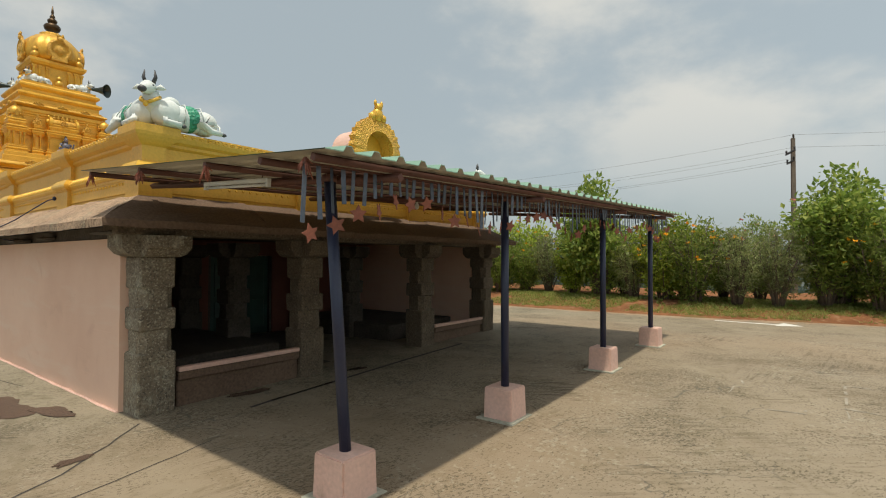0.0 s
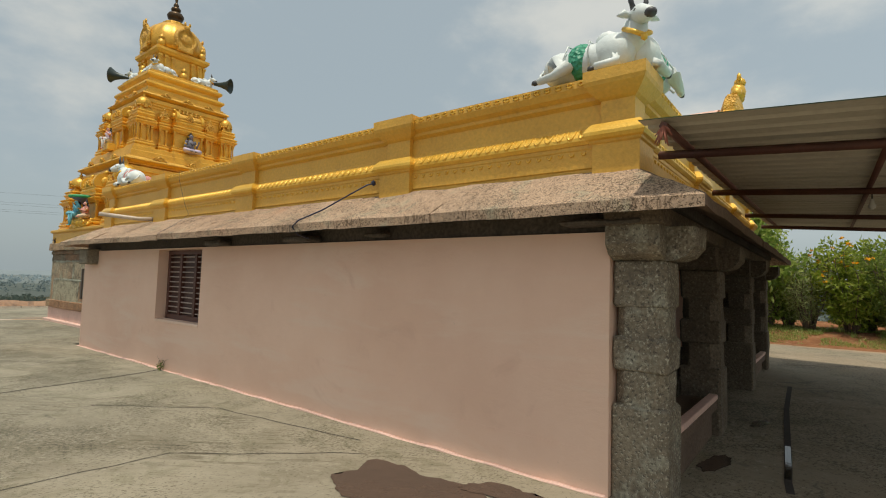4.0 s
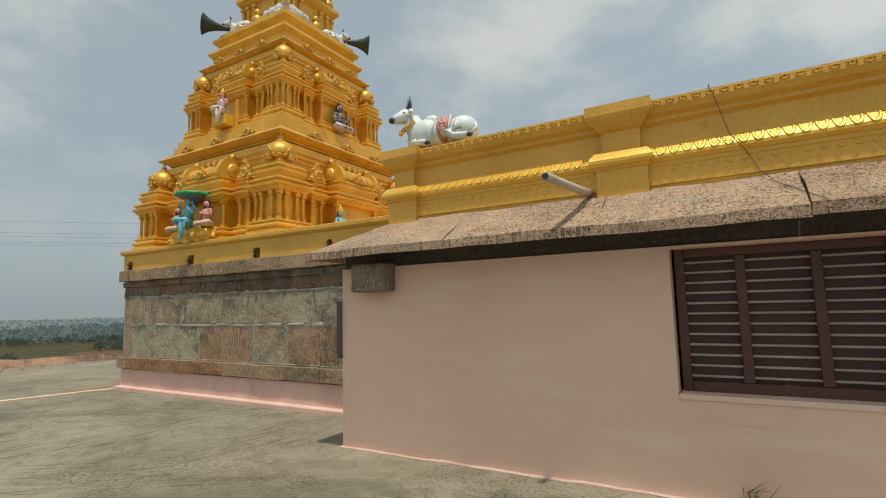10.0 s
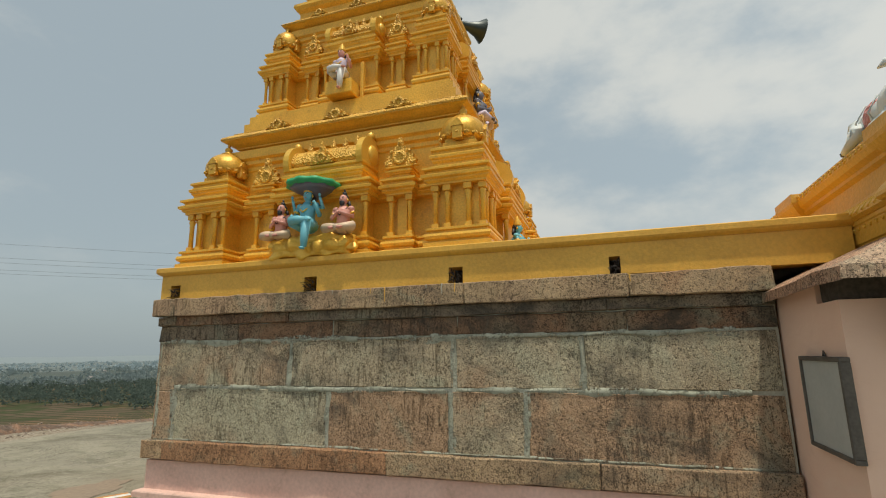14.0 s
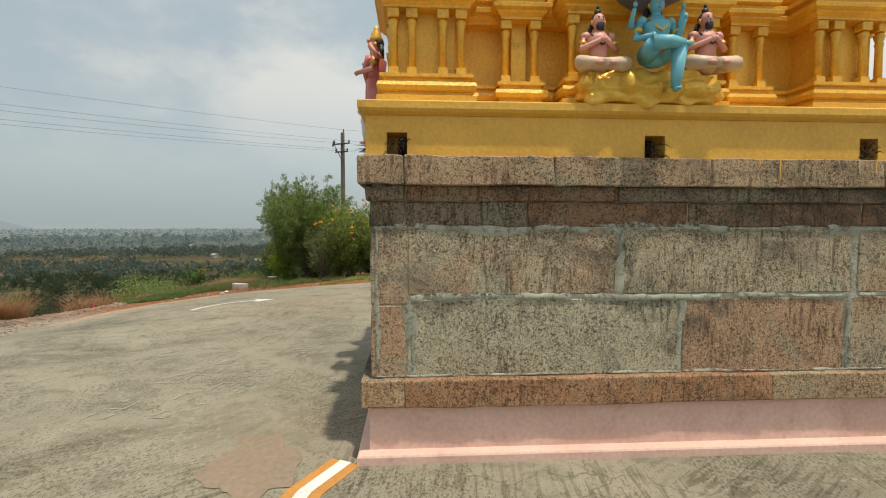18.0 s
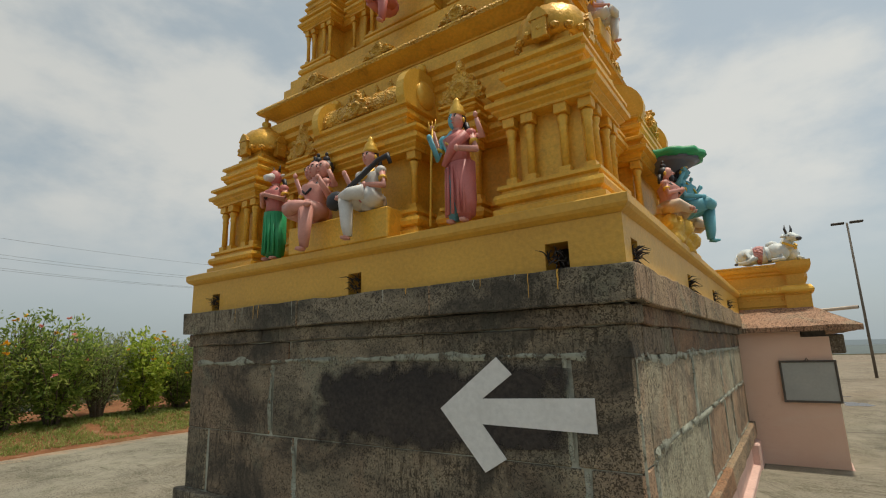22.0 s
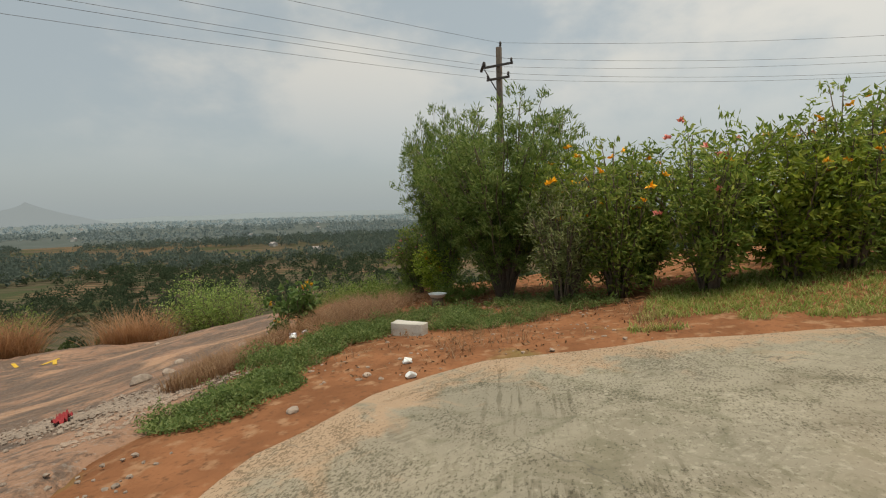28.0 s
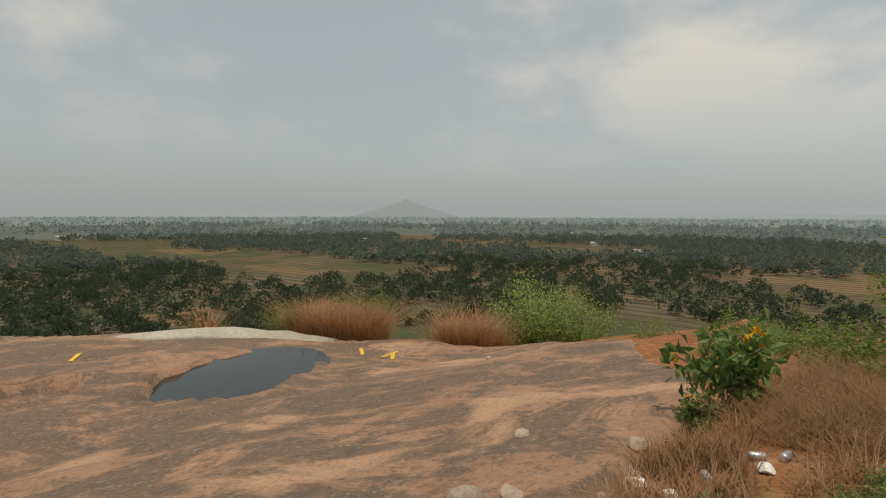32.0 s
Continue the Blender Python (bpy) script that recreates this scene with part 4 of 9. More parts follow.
# green sanctum door
d = thing("door_1", (0, 0, 0), label="closed dark green double door deep in the hall", category="door", kind="structure")
M_GREEN = paint("green_door_paint", (0.02, 0.075, 0.06), (0.015, 0.05, 0.04), rough=0.45, scale=3, fine=40, bump=0.1, depth=0.002)
for x0, x1 in ((2.96, 3.62), (3.63, 4.29)):
    bm = bmesh.new()
    box(bm, x0, x1, 3.68, 3.72, 0.07, 1.74, bevel=0.005)
    for z0, z1 in ((0.2, 0.8), (0.9, 1.6)):
        box(bm, x0 + 0.1, x1 - 0.1, 3.665, 3.70, z0, z1, bevel=0.012)
    part("leaf", bm, M_GREEN, d)
bm = bmesh.new()
for x0, x1 in ((2.905, 2.955), (4.295, 4.345)):
    box(bm, x0, x1, 3.62, 3.78, 0.062, 1.74)
part("door_frame", bm, M_SHADED, d)

# eave of sloping stone slabs, laid side by side round the hall
EX0, EX1, EY0, EY1 = -0.42, 7.62, -0.72, 10.86
INX0, INX1, INY0, INY1 = 0.14, 7.06, -0.16, 10.15


def eave_slab(pts, seed, name="eave_slab"):
    """pts: four corners (x, y) with the outer edge first: outer a, outer b, inner b, inner a."""
    bm = bmesh.new()
    zs_top, zs_low = (2.065, 2.065, 2.395, 2.395), (1.985, 1.985, 2.30, 2.30)
    top = [bm.verts.new((x, y, z)) for (x, y), z in zip(pts, zs_top)]
    low = [bm.verts.new((x, y, z)) for (x, y), z in zip(pts, zs_low)]
    bm.faces.new(top)
    bm.faces.new(low[::-1])
    for i in range(4):
        bm.faces.new((low[i], low[(i + 1) % 4], top[(i + 1) % 4], top[i]))
    bmesh.ops.recalc_face_normals(bm, faces=bm.faces[:])
    bmesh.ops.subdivide_edges(bm, edges=bm.edges[:], cuts=4, use_grid_fill=True)
    roughen(bm, 0.016, 3.0, seed)
    roughen(bm, 0.006, 14.0, seed + 3)
    return bm


eave = thing("roof_eave", (0, 0, 0), label="sloping reddish-brown stone eave slabs round the hall", category="eave", kind="structure")
rnd = random.Random(3)
seed = 0
cuts = [-0.72, 1.35, 2.75, 4.0, 5.35, 6.5, 7.85, 9.2, 10.86]
for side, (ex, ix) in enumerate(((EX0, INX0), (EX1, INX1))):
    for a, b in zip(cuts, cuts[1:]):
        ia, ib = (INY0 if a == cuts[0] else a), (INY1 if b == cuts[-1] else b)
        seed += 1
        part("eave_slab", eave_slab([(ex, a + 0.003), (ex, b - 0.003), (ix, ib - 0.003), (ix, ia + 0.003)], seed), M_SLAB, eave)
cuts = [EX0, 1.4, 2.8, 4.2, 5.6, EX1]
for side, (ey, iy) in enumerate(((EY0, INY0), (EY1, INY1))):
    for a, b in zip(cuts, cuts[1:]):
        ia, ib = (INX0 if a == cuts[0] else a), (INX1 if b == cuts[-1] else b)
        seed += 1
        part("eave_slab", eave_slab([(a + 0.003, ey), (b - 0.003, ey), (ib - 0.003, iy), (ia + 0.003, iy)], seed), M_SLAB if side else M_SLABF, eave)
# stone corbels that stick out under the eave
for y0, y1, x0, z0 in ((5.22, 5.66, -0.16, 1.905), (10.02, 10.46, -0.2, 1.64), (3.3, 3.75, -0.2, 1.91), (2.2, 2.45, -0.14, 1.93), (-0.3, 0.3, -0.2, 1.94)):
    bm = bmesh.new()
    box(bm, x0, 0.028 if z0 > 1.9 else 0.2, y0, y1, z0, 1.975 if z0 > 1.9 else 1.93, bevel=0.02)
    bmesh.ops.subdivide_edges(bm, edges=bm.edges[:], cuts=2, use_grid_fill=True)
    roughen(bm, 0.012, 7, y0)
    part("corbel", bm, M_SHADED if z0 > 1.9 else M_PILLAR, eave)


# parapet on the roof: painted ochre with gilded bands
def parapet():
    base = thing("parapet", (0, 0, 0), label="ochre painted roof parapet with gilded moulded bands", category="parapet", kind="structure")
    base.scale.z, base.location.z = 1.03, -0.0708
    plan = rect(0.16, 7.04, -0.14, 10.11)
    bm = bmesh.new()
    prof = [(-0.35, 2.30), (0, 2.30), (0, 2.42), (0.012, 2.43), (0.012, 2.57), (0.02, 2.58), (0.02, 2.61), (-0.04, 2.78), (-0.04, 2.93), (0.0, 2.955), (0.0, 2.985), (0.045, 3.01), (0.07, 3.055), (0.07, 3.115), (-0.35, 3.12)]
    loft(bm, plan, prof, cap=(False, False))
    part("wall_body", bm, M_OCHRE, base)
    bm = bmesh.new()
    BAND = [(-0.02, 2.605), (0.028, 2.612), (0.05, 2.64), (0.05, 2.665), (0.03, 2.70), (0.0, 2.735), (-0.035, 2.75)]
    loft(bm, plan, BAND, cap=(False, False))
    part("gilded_band", bm, M_GILT, base, "brighter gilded moulding")
    # pilasters
    spots = [("w", y) for y in (2.27, 5.1, 7.72)] + [("s", x) for x in (2.4, 4.8)] + [("n", x) for x in (2.4, 4.8)]
    spots += [("c", c) for c in ((0.16, -0.14), (0.16, 10.11), (7.04, -0.14), (7.04, 10.11))]
    for kind, v in spots:
        if kind == "w":
            pl = rect(0.10, 0.3, v - 0.21, v + 0.21)
        elif kind == "s":
            pl = rect(v - 0.21, v + 0.21, -0.20, 0.05)
        elif kind == "n":
            pl = rect(v - 0.21, v + 0.21, 9.99, 10.17)
        else:
            pl = rect(v[0] - 0.06 if v[0] < 1 else v[0] - 0.3, v[0] + 0.3 if v[0] < 1 else v[0] + 0.06, v[1] - 0.06 if v[1] < 1 else v[1] - 0.3, v[1] + 0.3 if v[1] < 1 else v[1] + 0.06)
        bm = bmesh.new()
        loft(bm, pl, [(0, 2.36), (0, 2.59), (0.015, 2.60), (0.03, 2.65), (0.03, 2.69), (0.0, 2.74), (-0.05, 2.76), (-0.05, 2.93), (-0.02, 2.95), (0.02, 2.99), (0.05, 3.03), (0.06, 3.06), (0.06, 3.145), (0, 3.15)])
        part("pilaster", bm, M_OCHRE, base)
        bm = bmesh.new()
        loft(bm, pl, [(0.012, 2.612), (0.04, 2.625), (0.055, 2.65), (0.055, 2.675), (0.035, 2.71), (0.005, 2.745), (-0.045, 2.757)], cap=(False, False))
        part("gilded_band", bm, M_GILT, base)
    # rows of small scallops and rosettes in relief
    bm = bmesh.new()

    def face(z):
        """How far the gilded band stands out at a height."""
        for (o0, z0), (o1, z1) in zip(BAND, BAND[1:]):
            if z0 <= z <= z1:
                return o0 + (o1 - o0) * (z - z0) / (z1 - z0)
        return 0.0

    def tongue(px, py, nx, ny, z, r, drop, flat=None):
        """A raised loop open at the top."""
        tx, ty = -ny, nx
        rows = []
        for i in range(9):
            a = math.pi * i / 8
            row = []
            for rr, up in ((r, 0.0), (r * 0.86, 0.011), (r * 0.62, 0.011), (r * 0.5, 0.0)):
                u, v = rr * math.cos(a), z - rr * math.sin(a) * drop
                out = (face(v) if flat is None else flat) + up
                row.append(bm.verts.new((px + tx * u + nx * out, py + ty * u + ny * out, v)))
            rows.append(row)
        for p, q in zip(rows, rows[1:]):
            for i in range(3):
                bm.faces.new((p[i], q[i], q[i + 1], p[i + 1]))

    def run(px, py, nx, ny):
        tongue(px, py, nx, ny, 2.735, 0.044, 2.0)
        tongue(px, py, nx, ny, 2.555, 0.024, 1.2, 0.012)
        tongue(px, py, nx, ny, 3.095, 0.034, 1.0, 0.07)
        tongue(px, py, nx, ny, 3.075, -0.034, 1.0, 0.07)

    y = 0.25
    while y < 9.8:
        run(0.16, y, -1, 0)
        y += 0.098
    x = 0.3
    while x < 6.9:
        run(x, 10.11, 0, 1)
        run(x, -0.14, 0, -1)
        x += 0.098
    part("relief_scallops", bm, M_GILT, base, "small gilded scallops in relief", kind="stuff")
    bm = bmesh.new()
    box(bm, 0.5, 6.7, 0.2, 9.95, 2.3, 2.45)
    part("roof_deck", bm, M_SLAB, base)


parapet()

# rainwater pipe, wire and hooks on the west side
bm = bmesh.new()
tube(bm, [(0.22, 8.0, 2.44), (-0.1, 8.02, 2.415), (-0.65, 8.14, 2.44)], 0.034, 14)
pipe = thing("rain_pipe", label="grimy white plastic rainwater pipe sticking out of the parapet", category="pipe")
M_PIPE = paint("grimy_plastic", (0.58, 0.50, 0.42), (0.46, 0.37, 0.29), rough=0.5, scale=5, fine=30, bump=0.12, depth=0.002)
part("tube", bm, M_PIPE, pipe, smooth=True)
# dark disc on the closed end, coloured like a shaded hollow
bm = bmesh.new()
tube(bm, [(-0.648, 8.1396, 2.4399), (-0.653, 8.1405, 2.4403)], 0.028, 14)
part("bore", bm, M_DARK, pipe, "dark open end of the pipe")
bm = bmesh.new()
tube(bm, [(0.5, 7.05, 3.16), (0.08, 7.02, 3.165), (0.06, 6.98, 3.02), (0.10, 6.91, 2.76), (0.10, 6.80, 2.58), (0.13, 6.73, 2.44), (-0.05, 6.65, 2.30), (-0.25, 6.52, 2.18), (-0.435, 6.43, 2.085), (-0.43, 6.42, 2.0), (-0.3, 6.4, 1.96)], 0.003, 5)
solid("cable", bm, M_BLUE, "thin dark wire run down over the parapet", "cable", smooth=True)
bm = bmesh.new()
tube(bm, [(0.1, 2.55, 2.53), (0.02, 2.58, 2.50), (-0.08, 2.72, 2.40), (-0.26, 2.95, 2.22), (-0.41, 3.16, 2.10), (-0.45, 3.2, 2.03), (-0.36, 3.22, 1.96), (-0.2, 3.24, 1.93)], 0.008, 6)
ball(bm, (0.09, 2.56, 2.53), (0.028, 0.028, 0.034), n=1)
solid("cable", bm, M_BLUE, "black cable hanging over the eave", "cable", smooth=True)
bm = bmesh.new()
tube(bm, [(0.6, 4.05, 3.1), (0.58, 4.05, 3.27), (0.72, 3.85, 3.34), (0.74, 3.83, 3.1)], 0.012, 6)
solid("roof_hook", bm, M_RUST, "bent iron hook on the hall roof", "hook", smooth=True)

# notice board on the north wall
M_BOARDF = paint("grey_iron_frame", (0.12, 0.105, 0.09), (0.08, 0.07, 0.06), rough=0.55, metal=0.3, scale=6, fine=50, bump=0.2, depth=0.002)
b = thing("notice_board", (0.325, HY + 0.001, 1.24), label="framed pale notice board on the pink wall", category="notice board")
bm = bmesh.new()
for x0, x1, z0, z1 in ((-0.36, 0.36, 0.28, 0.31), (-0.36, 0.36, -0.31, -0.28), (-0.36, -0.33, -0.28, 0.28), (0.33, 0.36, -0.28, 0.28)):
    box(bm, x0, x1, 0.0, 0.06, z0, z1, bevel=0.004)
part("frame", bm, M_BOARDF, b)
bm = bmesh.new()
tube(bm, [(0.02, 0.012, 0.31), (0.0, 0.014, 0.345), (-0.02, 0.012, 0.31)], 0.006, 6)
part("hanger", bm, M_BOARDF, b)
bm = bmesh.new()
box(bm, -0.335, 0.335, 0, 0.046, -0.285, 0.285)
M_SLATE = paint("board_face", (0.42, 0.43, 0.40), (0.36, 0.37, 0.35), rough=0.5, scale=3, fine=30, bump=0.05, depth=0.001)
part("board", bm, M_SLATE, b)

BEFORE_SHRINE = set(scene.objects)
# ---- the shrine: pink plinth, granite courses, ochre ledge ----
M_CORN = granite_material("cornice_granite", ((0.44, 0.30, 0.19), (0.46, 0.33, 0.20), (0.42, 0.225, 0.12)), 0.88, (0.52, 0.70, 0.7))
M_CORND = granite_material("dark_string_granite", ((0.30, 0.23, 0.16), (0.33, 0.25, 0.16), (0.33, 0.19, 0.11)), 0.72, (0.46, 0.62, 0.8))
# north faces: black lichen, plus a darker tone for their shade
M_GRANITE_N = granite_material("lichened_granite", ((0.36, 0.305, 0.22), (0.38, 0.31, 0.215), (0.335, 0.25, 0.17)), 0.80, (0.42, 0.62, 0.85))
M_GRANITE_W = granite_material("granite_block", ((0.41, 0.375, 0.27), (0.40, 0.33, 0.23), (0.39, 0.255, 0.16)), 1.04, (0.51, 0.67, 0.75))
SX0, SX1, SY0, SY1 = 1.25, 5.6, HY + 0.001, 17.45
bm = bmesh.new()
loft(bm, rect(SX0, SX1, SY0, SY1), [(0.10, -0.09), (0.10, 0.055), (0.092, 0.068), (0.035, 0.074), (0.012, 0.08), (0.012, 0.40)])
solid("wall_plinth", bm, M_PLINTH, "pink painted plinth with a rounded foot", "plinth", kind="structure")
bm = bmesh.new()
box(bm, SX0 - 0.12, SX0 + 0.05, SY0 + 0.02, SY0 + 0.5, -0.02, 0.36, bevel=0.02)
solid("plinth_block", bm, M_PLINTH, "pink rough block at the foot of the shrine", "block")
core = thing("wall_shrine", (0, 0, 0), label="shrine wall of large granite blocks with pale mortar joints", category="wall", kind="structure")
bm = bmesh.new()
loft(bm, rect(SX0 + 0.012, SX1 - 0.012, SY0, SY1 - 0.012), [(0, 0.36), (0, 2.24)])
part("mortar", bm, M_MORTAR, core, "pale lime mortar in the joints")


def block(x0, x1, y0, y1, z0, z1, face, seed, mat, proud=0.0, name="granite_block", jit=0.007, cuts=3):
    """One dressed block, rough on its faces."""
    bm = bmesh.new()
    box(bm, x0, x1, y0, y1, z0, z1, bevel=0.008)
    long = [e for e in bm.edges if e.calc_length() > 0.25]
    bmesh.ops.subdivide_edges(bm, edges=long, cuts=cuts, use_grid_fill=True)
    roughen(bm, jit, 6.0, seed)
    if isinstance(mat, list):
        # west-facing sides take the lighter granite, the others the shade-darkened one
        bm.normal_update()
        for f in bm.faces:
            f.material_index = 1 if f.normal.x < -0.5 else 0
    return part(name, bm, mat, core)


# west wall courses: joints along y
Z0, ZM, ZT = 0.565, 1.17, 1.80
J = 0.022
seed = 10
upper_w = [SY0, 12.35, 13.6, 15.53, 17.17]
lower_w = [SY0, 12.9, 13.65, 15.04, 17.17]
for row, (za, zb, cutsy) in enumerate(((Z0, ZM, lower_w), (ZM, ZT - 0.09, upper_w))):
    for a, b in zip(cutsy, cutsy[1:]):
        seed += 1
        block(SX0, SX0 + 0.2, a + J, b - (J if b < 17.1 or row == 0 else 0), za + (0.0 if row == 0 else J), zb - J * 0.6, "w", seed, M_GRANITE_W)
# north wall
upper_n = [SX0, 1.62, 4.32, 5.599]
lower_n = [SX0, 1.55, 4.0, 5.25, 5.599]
for row, (za, zb, cutsx) in enumerate(((Z0, ZM - 0.05, lower_n), (ZM - 0.05, ZT - 0.05, upper_n))):
    for a, b in zip(cutsx, cutsx[1:]):
        seed += 1
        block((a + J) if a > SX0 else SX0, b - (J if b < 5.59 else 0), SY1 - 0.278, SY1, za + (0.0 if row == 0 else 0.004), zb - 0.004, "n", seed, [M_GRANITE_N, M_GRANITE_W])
# east wall
for row, (za, zb) in enumerate(((Z0, ZM), (ZM, ZT - 0.05))):
    for k in range(4):
        a = SY0 + k * 1.6
        seed += 1
        block(SX1 - 0.2, SX1, a + J, min(a + 1.6, SY1 - 0.28) - J, za + J * row, zb - J * 0.6, "e", seed, M_GRANITE_W)
# thin levelling course, string course and cornice, each of several stones
for name, z0, z1, o, step in (("base_stone", 0.352, 0.562, 0.075, 1.9), ("levelling_stone", ZT - 0.085, 1.90, 0.004, 1.5), ("string_stone", 1.905, 2.02, 0.03, 1.7), ("cornice_stone", 2.022, 2.235, 0.085, 1.45)):
    y = SY0
    k = 0
    while y < SY1 - 0.26:
        y2 = y + step * (0.8 + 0.4 * ((k * 37) % 10) / 10)
        if y2 > SY1 - 0.75:
            y2 = SY1 - 0.253
        seed += 1
        block(SX0 - o, SX0 + 0.25, y + 0.003, y2 - 0.003, z0, z1, "w", seed, M_CORND if name in ("levelling_stone", "string_stone") else M_CORN, name=name, jit=0.017, cuts=6)
        y, k = y2, k + 1
    x = SX0 - o - 0.003
    while x < SX1 + o - 0.01:
        x2 = x + step * 0.95
        if x2 > SX1 + o - 0.5:
            x2 = SX1 + o
        seed += 1
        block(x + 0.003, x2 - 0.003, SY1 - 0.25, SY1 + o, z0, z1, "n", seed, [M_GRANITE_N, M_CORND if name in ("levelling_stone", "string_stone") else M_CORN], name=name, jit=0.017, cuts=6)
        x = x2
    seed += 1
    block(SX1 - 0.2, SX1 + o, SY0, SY1 - 0.253, z0, z1, "e", seed, M_CORN, name=name)

# mortar smeared wide over the joints, broken where it has fallen off
def smear_material():
    k = Nodes("smeared_mortar")
    tone = k.mix((0.40, 0.41, 0.33), (0.29, 0.295, 0.23), k.ramp(k.noise(5.0, 7, 0.65), 0.4, 0.6))
    tone = k.mix(tone, (0.16, 0.145, 0.11), k.ramp(k.noise(24.0, 5, 0.65), 0.55, 0.64, 0, 0.7))
    gone = k.math("ADD", k.noise(3.2, 9, 0.72, 0.8), k.ramp(k.noise(38.0, 4, 0.6), 0.3, 0.7, -0.06, 0.06))
    k.ll.new(k.ramp(gone, 0.58, 0.50, 0.0, 0.95), k.p.inputs["Alpha"])
    return k.done(tone, k.bump(k.noise(45.0, 5, 0.65), 0.6, 0.008), 0.92)


M_SMEAR = smear_material()


def smear(pts, w, side, seed):
    """A ragged band of mortar along (u, z) points on the west or north face."""
    bm = bmesh.new()
    fine = []
    for p, q in zip(pts, pts[1:]):
        n = max(2, int(math.dist(p, q) / 0.035))
        fine += [(p[0] + (q[0] - p[0]) * i / n, p[1] + (q[1] - p[1]) * i / n) for i in range(n)]
    fine.append(pts[-1])
    rows = []
    for i, (u, z) in enumerate(fine):
        a, b = fine[max(0, i - 1)], fine[min(len(fine) - 1, i + 1)]
        d = Vector((b[0] - a[0], b[1] - a[1])).normalized()
        row = []
        for k in (-1, -0.5, 0.5, 1):
            o = w * 1.5 * k * max(0.02, 0.42 + 0.8 * noise.noise((u * 2.2, z * 2.2, seed + 3 * k)) + 0.28 * noise.noise((u * 13, z * 13, seed - k)))
            uu, zz = u - d.y * o, z + d.x * o
            out = 0.0105 if abs(k) < 0.9 else 0.0
            row.append(bm.verts.new((SX0 - out, uu, zz) if side == "w" else (uu, SY1 + out, zz)))
        rows.append(row)
    for a, b in zip(rows, rows[1:]):
        for k in range(3):
            bm.faces.new((a[k], a[k + 1], b[k + 1], b[k]) if side == "n" else (a[k], b[k], b[k + 1], a[k + 1]))
    part("mortar_smear", bm, M_SMEAR, core, smooth=True)


for k, (pts, w) in enumerate((([(11.0, 1.70), (13.0, 1.69), (15.4, 1.695), (17.42, 1.70)], 0.05), ([(13.66, 1.175), (15.0, 1.165), (15.5, 1.17)], 0.03), ([(15.5, 1.17), (16.3, 1.185), (17.15, 1.16)], 0.042), ([(17.17, 0.59), (17.16, 0.9), (17.17, 1.15)], 0.055), ([(15.53, 1.19), (15.54, 1.45), (15.52, 1.69)], 0.05), ([(15.04, 0.58), (15.05, 0.9), (15.03, 1.15)], 0.04), ([(13.6, 1.19), (13.61, 1.5), (13.6, 1.69)], 0.045), ([(13.65, 0.58), (13.64, 1.15)], 0.04), ([(12.35, 1.2), (12.36, 1.69)], 0.04), ([(12.9, 0.58), (12.9, 1.15)], 0.04), ([(11.0, 1.17), (12.3, 1.18), (13.6, 1.17)], 0.04), ([(11.0, 0.575), (14.0, 0.577), (17.4, 0.575)], 0.018), ([(17.40, 0.62), (17.41, 1.15), (17.40, 1.68)], 0.02))):
    smear(pts, w, "w", k * 1.7)
for k, (pts, w) in enumerate((([(1.5, 1.735), (3.0, 1.74), (5.5, 1.735)], 0.035), ([(1.56, 0.58), (1.55, 1.1)], 0.03), ([(4.32, 1.16), (4.31, 1.72)], 0.035), ([(4.0, 0.6), (4.0, 1.1)], 0.03), ([(1.62, 1.15), (1.63, 1.72)], 0.025))):
    smear(pts, w, "n", 40 + k * 1.7)


def patch_material():
    """Worn black paint that thins out towards its edges."""
    m = paint("black_paint_patch", (0.026, 0.021, 0.019), (0.055, 0.043, 0.035), rough=0.75, scale=2.5, fine=40, bump=0.5, depth=0.01)
    nn, ll = m.node_tree.nodes, m.node_tree.links
    co = nn.new("ShaderNodeTexCoord")
    sp = nn.new("ShaderNodeSeparateXYZ")
    ll.new(co.outputs["Generated"], sp.inputs[0])

    def op(kind, a, b):
        q = nn.new("ShaderNodeMath")
        q.operation = kind
        for i, v in enumerate((a, b)):
            if isinstance(v, float):
                q.inputs[i].default_value = v
            else:
                ll.new(v, q.inputs[i])
        return q.outputs[0]

    ex = op("MINIMUM", sp.outputs["X"], op("SUBTRACT", 1.0, sp.outputs["X"]))
    ez = op("MINIMUM", sp.outputs["Z"], op("SUBTRACT", 1.0, sp.outputs["Z"]))
    edge = op("MINIMUM", op("MULTIPLY", ex, 2.2), ez)
    no = nn.new("ShaderNodeTexNoise")
    no.inputs["Scale"].default_value, no.inputs["Detail"].default_value = 7.0, 8.0
    ll.new(co.outputs["Object"], no.inputs["Vector"])
    v = op("ADD", edge, op("MULTIPLY", op("SUBTRACT", no.outputs["Fac"], 0.5), 0.55))
    mr = nn.new("ShaderNodeMapRange")
    mr.interpolation_type = "SMOOTHSTEP"
    mr.inputs["From Min"].default_value, mr.inputs["From Max"].default_value, mr.inputs["To Max"].default_value = 0.02, 0.22, 0.93
    ll.new(v, mr.inputs["Value"])
    ll.new(mr.outputs[0], nn["Principled BSDF"].inputs["Alpha"])
    return m


